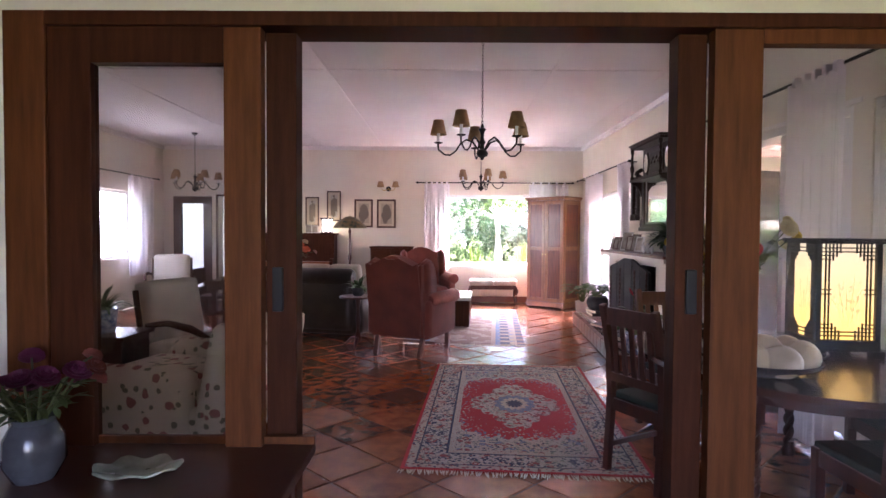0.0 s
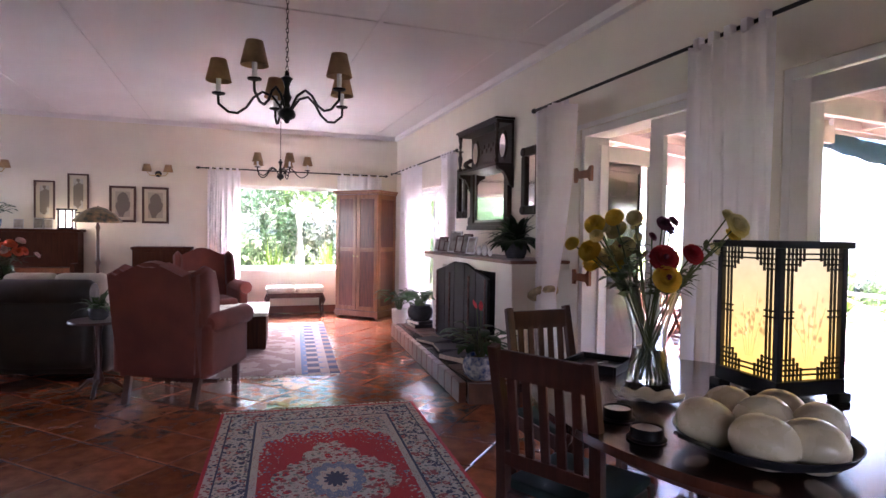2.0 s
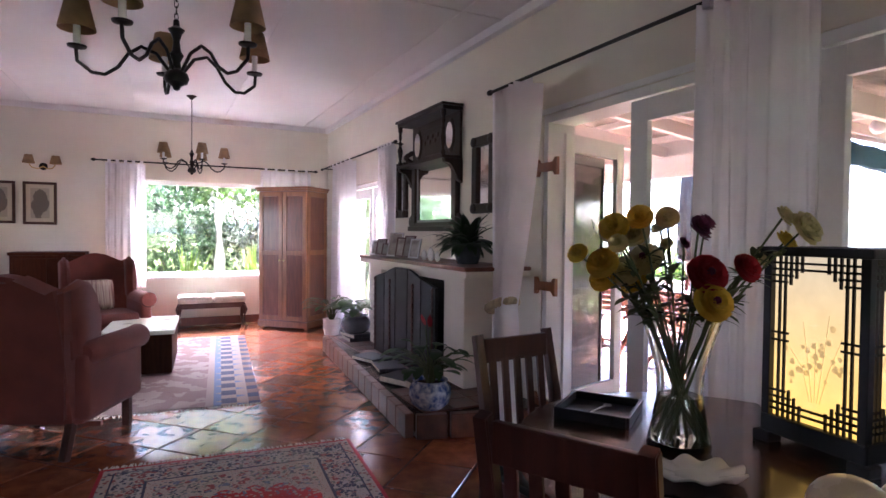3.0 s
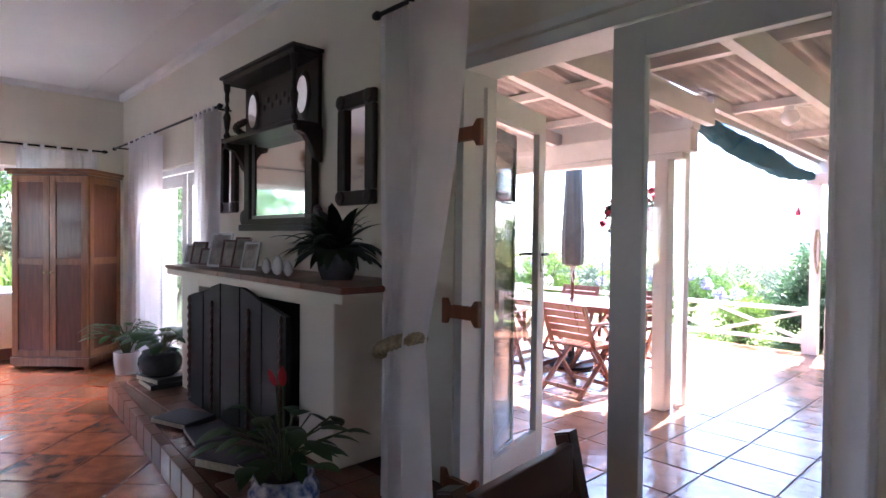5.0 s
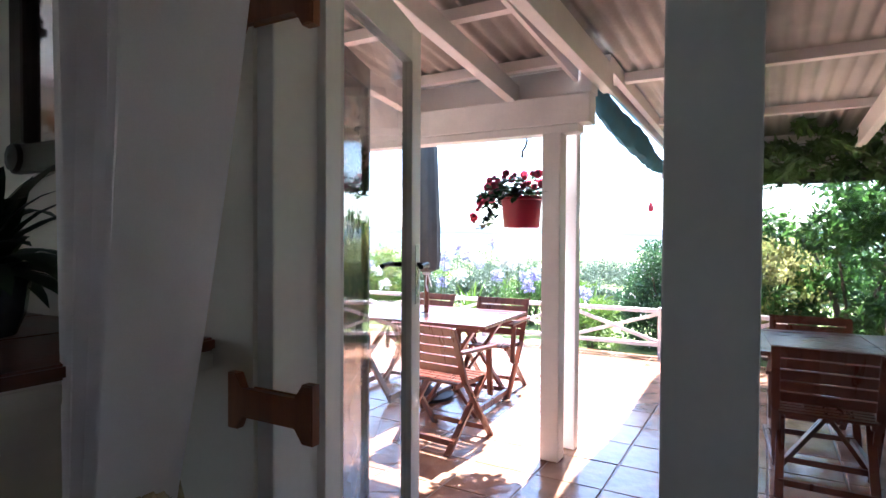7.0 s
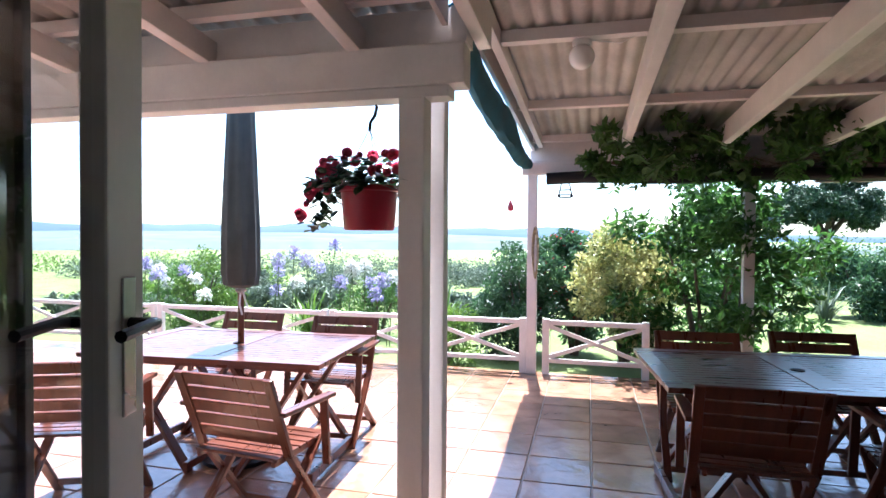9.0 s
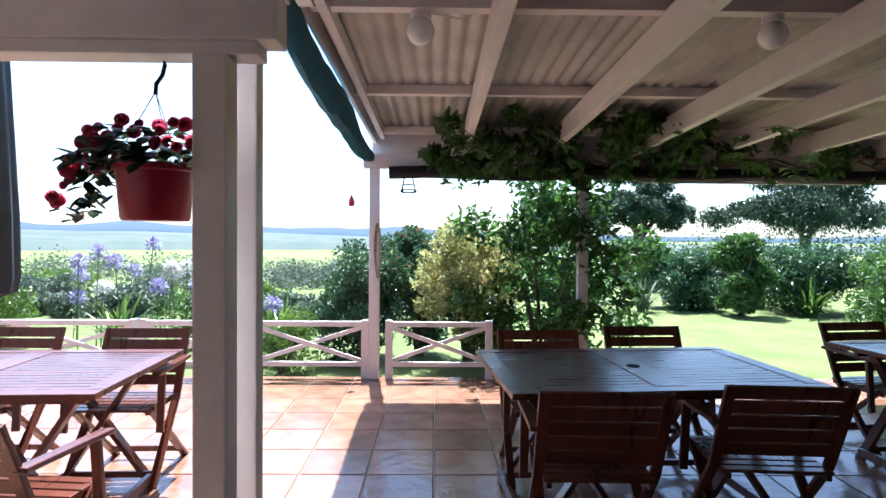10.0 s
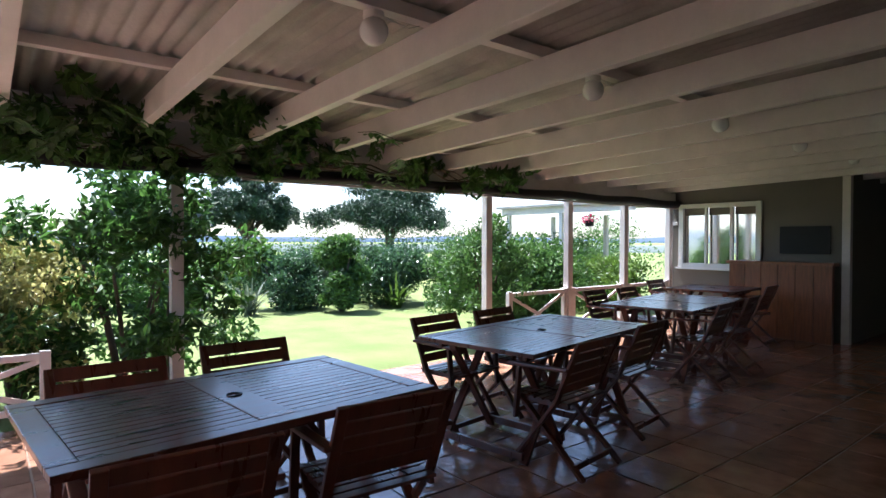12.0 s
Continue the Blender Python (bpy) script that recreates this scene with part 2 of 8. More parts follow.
def prism(bm, outline, z0, z1, m=None, bevel=0.0):
    """An outline in x, y pulled up from z0 to z1."""
    lo = [bm.verts.new((x, y, z0)) for x, y in outline]
    hi = [bm.verts.new((x, y, z1)) for x, y in outline]
    n = len(outline)
    fs = [bm.faces.new(lo[::-1]), bm.faces.new(hi)]
    fs += [bm.faces.new((lo[i], lo[(i + 1) % n], hi[(i + 1) % n], hi[i])) for i in range(n)]
    vs = lo + hi
    if bevel:
        made = bmesh.ops.bevel(bm, geom=list(fs[1].edges) + list(fs[0].edges), offset=bevel, segments=2, affect="EDGES")
        vs = list({v for f in made["faces"] for v in f.verts} | {v for v in vs if v.is_valid})
    if m is not None:
        bmesh.ops.transform(bm, matrix=m, verts=vs)
    return vs


def B():
    return bmesh.new()


def boxpart(name, dims, material, parent=None, bevel=0.0, label=""):
    bm = B()
    box(bm, *dims, bevel)
    return part(name, bm, material, parent, label)


def structure(name, bm, material, label, category):
    return tagged(part(name, bm, material), label, category, "", "structure")


def wall_x(name, x0, x1, y0, y1, z1, holes, material, label):
    """A wall along y with openings (ya, yb, za, zb) through it."""
    bm = B()
    y = y0
    for a, b, za, zb in sorted(holes):
        if a > y:
            box(bm, x0, x1, y, a, 0, z1)
        if za > 0:
            box(bm, x0, x1, a, b, 0, za)
        if zb < z1:
            box(bm, x0, x1, a, b, zb, z1)
        y = b
    if y < y1:
        box(bm, x0, x1, y, y1, 0, z1)
    return structure(name, bm, material, label, "wall")


def wall_y(name, y0, y1, x0, x1, z1, holes, material, label, z0=0.0):
    bm = B()
    x = x0
    for a, b, za, zb in sorted(holes):
        if a > x:
            box(bm, x, a, y0, y1, z0, z1)
        if za > z0:
            box(bm, a, b, y0, y1, z0, za)
        if zb < z1:
            box(bm, a, b, y0, y1, zb, z1)
        x = b
    if x < x1:
        box(bm, x, x1, y0, y1, z0, z1)
    return structure(name, bm, material, label, "wall")


# ---- the house: floors, walls, ceilings ----
CEIL, WX, NY = 3.10, 2.80, 11.40
for nm, (x0, x1, y0, y1), lab in (("floor", (-5.6, 2.8, -3.0, 11.4), "grouted bed of the terracotta living room floor"),
                                  ("floor_veranda", (2.8, 9.1, -10.0, 13.0), "grouted bed of the terracotta veranda floor")):
    bm = B()
    box(bm, x0, x1, y0, y1, -0.15, -0.006)
    structure(nm, bm, M["grout" if nm == "floor" else "grout_pale"], lab, "floor")

wall_x("wall_east", WX, WX + 0.25, -10.0, 12.5, CEIL,
       [(3.80, 5.50, 0, 2.26), (1.88, 3.62, 0, 2.26), (8.45, 10.25, 0, 2.08)], M["plaster"], "cream plastered wall with french doors to the veranda")
wall_y("wall_north", NY, NY + 0.25, -5.85, WX, CEIL,
       [(0.08, 2.05, 0.74, 2.15), (-4.50, -3.87, 0, 2.09), (-5.40, -4.62, 0, 2.09)], M["plaster"], "cream plastered wall with a garden window")
wall_x("wall_west", -5.85, -5.6, -3.0, NY, CEIL, [(8.6, 10.3, 0.9, 2.1)], M["plaster"], "cream plastered wall with a small window")
wall_y("wall_partition", 1.645, 1.775, -5.6, WX, CEIL, [(-1.24, 2.445, 0, 2.04)], M["plaster"], "plastered wall above the sliding door")
# unseen wall; its opening is invented to let the entrance fill in
wall_y("wall_south", -3.25, -3.0, -5.85, WX, CEIL, [(-0.8, 1.6, 0.8, 2.2)], M["plaster"], "plain plastered wall with an added opening for the entrance fill")
bm = B()
box(bm, -5.85, WX + 0.25, -3.25, NY + 0.25, CEIL, CEIL + 0.1)
for x in (-3.6, -2.4, -1.2, 0.0, 1.2, 2.4):
    box(bm, x - 0.018, x + 0.018, 1.93, NY, CEIL - 0.008, CEIL)
box(bm, -5.6, WX, 5.98, 6.02, CEIL - 0.008, CEIL)
structure("ceiling", bm, M["ceiling"], "white panelled ceiling with thin cover strips", "ceiling")
bm = B()
for a in ((-5.6, WX, NY - 0.06, NY), (WX - 0.06, WX, 1.93, NY), (-5.6, -5.54, 1.93, NY)):
    box(bm, *a, CEIL - 0.07, CEIL - 0.001)
structure("trim_cornice", bm, M["ceiling"], "narrow white cornice under the ceiling", "cornice")
bm = B()
box(bm, -3.8, WX, NY - 0.02, NY, 0, 0.12)
box(bm, WX - 0.02, WX, 1.93, 1.955, 0, 0.12)
box(bm, WX - 0.02, WX, 10.26, NY - 0.02, 0, 0.12)
structure("baseboard", bm, M["skirting"], "dark red skirting at the foot of the wall", "skirting")
# room behind the north doorway
wall_y("wall_passage", 12.9, 13.1, -6.6, -2.6, 2.7, [], M["plaster"], "cream wall of the passage")
bm = B()
box(bm, -6.6, -2.6, NY + 0.25, 13.1, -0.1, 0)
structure("floor_passage", bm, M["terracotta"], "terracotta floor of the passage", "floor")
bm = B()
box(bm, -6.6, -2.6, NY + 0.25, 13.1, 2.7, 2.8)
structure("ceiling_passage", bm, M["ceiling"], "white ceiling of the passage", "ceiling")
wall_x("wall_passage_east", -2.6, -2.4, NY + 0.25, 13.1, 2.7, [], M["plaster"], "cream end wall of the passage")

# ---- veranda: roof, beams, posts ----
def roof_z(x):
    return 2.24 + 0.027 * (8.9 - x)


EY = 5.50      # north edge of the main veranda roof


def corrugated(name, x0, x1, y0, y1, zf, label):
    bm = B()
    n = int((y1 - y0) / 0.0125)
    rows = []
    for i in range(n + 1):
        y = y0 + (y1 - y0) * i / n
        w = 0.014 * math.sin(2 * math.pi * y / 0.10)
        rows.append([bm.verts.new((x, y, zf(x) + w)) for x in (x0, x1)])
    for a, b in zip(rows, rows[1:]):
        bm.faces.new((a[0], a[1], b[1], b[0]))
    ob = structure(name, bm, M["corrugated"], label, "roof")
    sol = ob.modifiers.new("thick", "SOLIDIFY")
    sol.thickness = 0.008
    for p in ob.data.polygons:
        p.use_smooth = True
    return ob


def roof_n(x):
    return 2.27 + 0.118 * (5.45 - x)


corrugated("roof_veranda", 3.0, 9.25, -10.0, EY + 0.03, lambda x: roof_z(x) + 0.26, "grey corrugated sheet roof over the veranda")
corrugated("roof_north", 3.0, 5.62, EY + 0.06, 13.0, lambda x: roof_n(x) + 0.185, "grey corrugated sheet roof along the house")
RAFTERS = [5.42, 4.62, 3.80, 2.96, 2.16, 1.36, 0.52, -0.3, -1.1, -1.9, -2.7, -3.5, -4.3, -5.1, -5.9]
for y in RAFTERS:
    bm = B()
    xe = 5.62 if y > 5 else 9.02
    bar(bm, (3.06, y, roof_z(3.06) + 0.08), (xe, y, roof_z(xe) + 0.08), 0.065, 0.17, 0.006)
    structure("rafter", bm, M["vwhite"], "white painted roof rafter of the veranda", "rafter")
for x in (3.2, 4.5, 6.05, 7.5, 8.85):
    bm = B()
    box(bm, x - 0.035, x + 0.035, -8.0, EY, roof_z(x) + 0.17, roof_z(x) + 0.235)
    structure("purlin", bm, M["vwhite"], "white painted batten under the roof sheets", "batten")
for y in (5.97, 6.75, 7.55, 8.35, 9.15, 9.95, 10.75):
    bm = B()
    bar(bm, (3.06, y, roof_n(3.06) + 0.05), (5.40, y, roof_n(5.40) + 0.05), 0.065, 0.12, 0.006)
    structure("rafter", bm, M["vwhite"], "white painted rafter of the side roof", "rafter")
for x in (3.7, 4.5, 5.2):
    bm = B()
    box(bm, x - 0.03, x + 0.03, EY + 0.06, 12.0, roof_n(x) + 0.115, roof_n(x) + 0.175)
    structure("purlin", bm, M["vwhite"], "white painted batten under the side roof", "batten")
bm = B()
box(bm, 5.34, 5.48, 5.46, 12.5, 2.10, 2.28, 0.008)
box(bm, 5.35, 5.47, 5.53, 12.5, 2.05, 2.10, 0.006)
box(bm, 5.40, 5.45, 5.47, 12.5, 2.282, 2.45)
structure("beam_north", bm, M["vwhite"], "white painted beam carried by the square post", "beam")
bm = B()
box(bm, 8.98, 9.10, -6.0, 5.62, 2.10, 2.24, 0.008)
box(bm, 9.06, 9.095, -6.0, 5.54, 2.242, 2.505)
structure("beam_eaves", bm, M["vwhite"], "white eaves beam along the garden side", "beam")
bm = B()
bar(bm, (5.62, 5.43, roof_z(5.62) + 0.195), (9.02, 5.43, roof_z(9.02) + 0.195), 0.05, 0.10, 0.005)
structure("batten_edge", bm, M["vwhite"], "white batten along the open edge of the roof", "batten")
bm = B()
bar(bm, (3.06, 5.547, 2.66), (5.36, 5.547, 2.47), 0.026, 0.24, 0.003)
structure("trim_roof_step", bm, M["vwhite"], "white board closing the step between the two roofs", "board")
bm = B()
box(bm, 5.36, 5.50, 5.455, 5.525, 2.284, 2.44)
structure("trim_beam_cap", bm, M["vwhite"], "white block closing the gap above the beam", "board")
bm = B()
bar(bm, (5.52, EY + 0.012, roof_z(5.52) + 0.185), (9.1, EY + 0.012, roof_z(9.1) + 0.185), 0.03, 0.13, 0.004)
structure("trim_barge_board", bm, M["vwhite"], "white edge board of the veranda roof", "board")
POSTS = [5.51, 3.43, -0.20, -1.78, -3.14, -4.46]
for y in POSTS:
    bm = B()
    box(bm, 8.985, 9.075, y - 0.05, y + 0.05, 0, 2.10, 0.006)
    structure("post", bm, M["vwhite"], "white painted veranda post", "post")
bm = B()
box(bm, 5.335, 5.455, 5.635, 5.755, 0, 2.05, 0.008)
structure("post_square", bm, M["vwhite"], "stout white post under the beam", "post")
bm = B()
box(bm, 5.60, 5.69, 5.61, 5.69, 0, 2.16, 0.008)
structure("post_square", bm, M["vwhite"], "slimmer white post behind the stout one", "post")
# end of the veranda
# end and passage walls carry shade in their dark colour
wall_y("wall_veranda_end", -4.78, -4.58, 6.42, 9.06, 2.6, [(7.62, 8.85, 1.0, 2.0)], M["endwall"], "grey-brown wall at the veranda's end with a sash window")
wall_y("wall_veranda_back", -9.3, -9.1, 2.8, 7.2, 2.6, [], M["endwall"], "back wall of the passage, its colour darkened for shade")
wall_x("wall_veranda_side", 6.42, 6.62, -9.1, -4.78, 2.6, [], M["endwall"], "side wall of the passage, its colour darkened for shade")

# ---- ground ----
bm = B()
box(bm, 9.1, 2500, -2500, 2500, -0.30, -0.12)
box(bm, -2500, 9.1, 13.0, 2500, -0.30, -0.12)
box(bm, -2500, 9.1, -2500, -10.0, -0.30, -0.12)
structure("ground", bm, M["lawn"], "mown green lawn", "lawn")


# ---- patterned materials ----
class Nodes:
    """Short hand for chains of maths nodes."""

    def __init__(self, name, rough=0.9):
        self.m = bpy.data.materials.new(name)
        self.m.use_nodes = True
        self.nt = self.m.node_tree
        self.b = self.nt.nodes["Principled BSDF"]
        self.b.inputs["Roughness"].default_value = rough
        self.co = self.nt.nodes.new("ShaderNodeTexCoord").outputs["Object"]
        sep = self.nt.nodes.new("ShaderNodeSeparateXYZ")
        self.nt.links.new(self.co, sep.inputs[0])
        self.x, self.y, self.z = sep.outputs

    def f(self, op, a, b=0.0):
        n = self.nt.nodes.new("ShaderNodeMath")
        n.operation = op
        for i, v in enumerate((a, b)):
            if isinstance(v, (int, float)):
                n.inputs[i].default_value = v
            else:
                self.nt.links.new(v, n.inputs[i])
        return n.outputs[0]

    def mix(self, fac, a, b):
        n = self.nt.nodes.new("ShaderNodeMix")
        n.data_type = "RGBA"
        for i, v in ((0, fac), (6, a), (7, b)):
            if isinstance(v, tuple):
                n.inputs[i].default_value = (*v, 1)
            else:
                self.nt.links.new(v, n.inputs[i])
        return n.outputs[2]

    def vor(self, scale):
        n = self.nt.nodes.new("ShaderNodeTexVoronoi")
        n.inputs["Scale"].default_value = scale
        self.nt.links.new(self.co, n.inputs["Vector"])
        return n.outputs["Distance"], n.outputs["Color"]

    def noise(self, scale, detail=3):
        n = self.nt.nodes.new("ShaderNodeTexNoise")
        n.inputs["Scale"].default_value, n.inputs["Detail"].default_value = scale, detail
        self.nt.links.new(self.co, n.inputs["Vector"])
        return n.outputs["Fac"]

    def done(self, color, bump=None, strength=0.3):
        self.nt.links.new(color, self.b.inputs["Base Color"])
        if bump is not None:
            bp = self.nt.nodes.new("ShaderNodeBump")
            bp.inputs["Strength"].default_value, bp.inputs["Distance"].default_value = strength, 0.004
            self.nt.links.new(bump, bp.inputs["Height"])
            self.nt.links.new(bp.outputs[0], self.b.inputs["Normal"])
        return self.m


def persian_material(hx, hy):
    n = Nodes("persian_rug_pile", 0.95)
    ax, ay = n.f("ABSOLUTE", n.x), n.f("ABSOLUTE", n.y)
    d = n.f("MINIMUM", n.f("SUBTRACT", hx, ax), n.f("SUBTRACT", hy, ay))
    th = n.f("ARCTAN2", n.y, n.x)
    ivory, navy, red, rose = (0.40, 0.33, 0.27), (0.035, 0.038, 0.07), (0.36, 0.014, 0.018), (0.24, 0.055, 0.05)
    sage, blue = (0.15, 0.16, 0.13), (0.13, 0.15, 0.21)
    big, bigc = n.vor(17)
    mid, midc = n.vor(37)
    tiny, _ = n.vor(75)
    wob = n.f("MULTIPLY", n.f("SUBTRACT", n.noise(60, 2), 0.5), 0.5)
    petals = n.f("LESS_THAN", n.f("ADD", big, wob), 0.38)
    heart = n.f("LESS_THAN", n.f("ADD", big, wob), 0.15)
    leaves = n.f("LESS_THAN", n.f("ADD", mid, wob), 0.40)
    specks = n.f("LESS_THAN", tiny, 0.27)
    pick = n.f("GREATER_THAN", n.noise(9, 1), 0.5)
    pick2 = n.f("GREATER_THAN", n.noise(23, 1), 0.52)

    def spray(base, bloom, core, leaf):
        c = n.mix(specks, base, n.mix(pick2, sage, rose))
        c = n.mix(leaves, c, leaf)
        return n.mix(heart, n.mix(petals, c, bloom), core)

    def ell(rx, ry, amp, lobes, amp2, lobes2):
        a = n.f("POWER", n.f("DIVIDE", n.x, rx), 2.0)
        b = n.f("POWER", n.f("DIVIDE", n.y, ry), 2.0)
        r = n.f("SQRT", n.f("ADD", a, b))
        ph = n.f("ARCTAN2", n.f("DIVIDE", n.y, ry), n.f("DIVIDE", n.x, rx))
        r = n.f("ADD", r, n.f("MULTIPLY", n.f("COSINE", n.f("MULTIPLY", ph, lobes)), amp))
        return n.f("ADD", r, n.f("MULTIPLY", n.f("ABSOLUTE", n.f("SINE", n.f("MULTIPLY", ph, lobes2))), amp2))

    field = spray(ivory, n.mix(pick, blue, rose), ivory, n.mix(pick2, sage, navy))
    r1 = ell(0.49, 0.83, 0.07, 4.0, -0.09, 10.0)
    edge_spray = n.f("LESS_THAN", n.f("ADD", mid, wob), n.f("MULTIPLY", n.f("SUBTRACT", r1, 0.52), 1.1))
    redf = n.mix(edge_spray, n.mix(n.f("LESS_THAN", tiny, 0.12), red, rose), n.mix(pick2, ivory, blue))
    col = n.mix(n.f("LESS_THAN", r1, 1.03), field, n.mix(specks, ivory, navy))
    col = n.mix(n.f("LESS_THAN", r1, 0.965), col, redf)
    r2 = ell(0.30, 0.50, -0.14, 4.0, -0.12, 8.0)
    col = n.mix(n.f("LESS_THAN", r2, 0.96), col, spray(ivory, n.mix(pick, red, rose), navy, n.mix(pick2, sage, rose)))
    r3 = ell(0.15, 0.22, 0.0, 4.0, -0.16, 6.0)
    col = n.mix(n.f("LESS_THAN", r3, 0.95), col, n.mix(specks, blue, ivory))
    col = n.mix(n.f("LESS_THAN", r3, 0.60), col, n.mix(specks, ivory, rose))
    col = n.mix(n.f("LESS_THAN", r3, 0.32), col, navy)
    bord = spray(n.mix(pick, ivory, (0.40, 0.35, 0.31)), n.mix(pick, rose, navy), ivory, n.mix(pick2, navy, sage))
    col = n.mix(n.f("LESS_THAN", d, 0.305), col, n.mix(specks, ivory, rose))
    col = n.mix(n.f("LESS_THAN", d, 0.265), col, navy)
    col = n.mix(n.f("LESS_THAN", d, 0.25), col, bord)
    col = n.mix(n.f("LESS_THAN", d, 0.085), col, navy)
    col = n.mix(n.f("LESS_THAN", d, 0.075), col, n.mix(leaves, ivory, n.mix(pick2, rose, navy)))
    col = n.mix(n.f("LESS_THAN", d, 0.022), col, red)
    return n.done(col, n.noise(260, 2), 0.5)


def kilim_material(hx, hy):
    n = Nodes("kilim_weave", 0.95)
    ivory, sand, navy, blue = (0.25, 0.19, 0.165), (0.17, 0.10, 0.085), (0.035, 0.04, 0.08), (0.09, 0.13, 0.22)
    vd, _ = n.vor(9)
    col = n.mix(n.f("GREATER_THAN", n.noise(5, 4), 0.52), sand, ivory)
    col = n.mix(n.f("LESS_THAN", vd, 0.14), col, (0.12, 0.05, 0.05))
    edge = n.f("SUBTRACT", hx, n.f("ABSOLUTE", n.x))
    zig = n.f("ABSOLUTE", n.f("SUBTRACT", n.f("FRACT", n.f("MULTIPLY", n.y, 4.0)), 0.5))
    tri = n.f("LESS_THAN", n.f("MULTIPLY", zig, 0.5), n.f("SUBTRACT", edge, 0.10))
    band = n.f("LESS_THAN", edge, 0.36)
    col = n.mix(n.f("LESS_THAN", edge, 0.42), col, ivory)
    col = n.mix(band, col, n.mix(tri, ivory, blue))
    stripe = n.f("LESS_THAN", n.f("ABSOLUTE", n.f("SUBTRACT", edge, 0.24)), 0.06)
    col = n.mix(stripe, col, n.mix(n.f("LESS_THAN", zig, 0.2), navy, ivory))
    col = n.mix(n.f("LESS_THAN", edge, 0.09), col, n.mix(n.f("LESS_THAN", zig, 0.25), sand, navy))
    return n.done(col, n.noise(200, 2), 0.5)


def floral_material():
    n = Nodes("floral_chintz", 0.9)
    vd, _ = n.vor(9)
    vd2, _ = n.vor(15)
    cream, rose, leafc = (0.62, 0.56, 0.47), (0.33, 0.15, 0.14), (0.20, 0.20, 0.15)
    col = n.mix(n.f("LESS_THAN", n.f("ADD", vd2, n.f("MULTIPLY", n.noise(30), 0.3)), 0.42), cream, leafc)
    col = n.mix(n.f("LESS_THAN", n.f("ADD", vd, n.f("MULTIPLY", n.noise(25), 0.35)), 0.45), col, rose)
    return n.done(col, n.noise(220, 2), 0.3)


def lantern_paper(name, gain):
    """Self-glowing paper: a low bulb's fall-off is put into its emission, mottled like fibres."""
    n = Nodes(name, 0.9)
    u = n.f("MINIMUM", n.f("MAXIMUM", n.f("DIVIDE", n.f("SUBTRACT", n.z, 0.09), 0.5), 0.0), 1.0)
    c = n.mix(u, (0.060, 0.038, 0.0065), (0.030, 0.027, 0.016))
    n.nt.links.new(c, n.b.inputs["Emission Color"])
    n.nt.links.new(n.f("MULTIPLY", n.f("ADD", 0.75, n.f("MULTIPLY", n.noise(14, 4), 0.5)), gain), n.b.inputs["Emission Strength"])
    return n.done(n.mix(n.noise(40, 3), (0.55, 0.50, 0.38), (0.62, 0.57, 0.45)))


def art_material(name, paper, ink, scale=7):
    n = Nodes(name, 0.6)
    fig = n.f("LESS_THAN", n.f("ADD", n.f("MULTIPLY", n.f("ABSOLUTE", n.x), 7.0), n.f("MULTIPLY", n.f("ABSOLUTE", n.z), 3.2)),
              n.f("MULTIPLY", n.noise(scale, 4), 1.6))
    return n.done(n.mix(fig, paper, ink))


def leaf_material(name, color, color2, rough=0.4, trans=0.25):
    return mat(name, color, rough, color2=color2, scale=3, fine=40, vary=0.3, bump=0.1, trans=trans, obj_random=0.3, island=True)


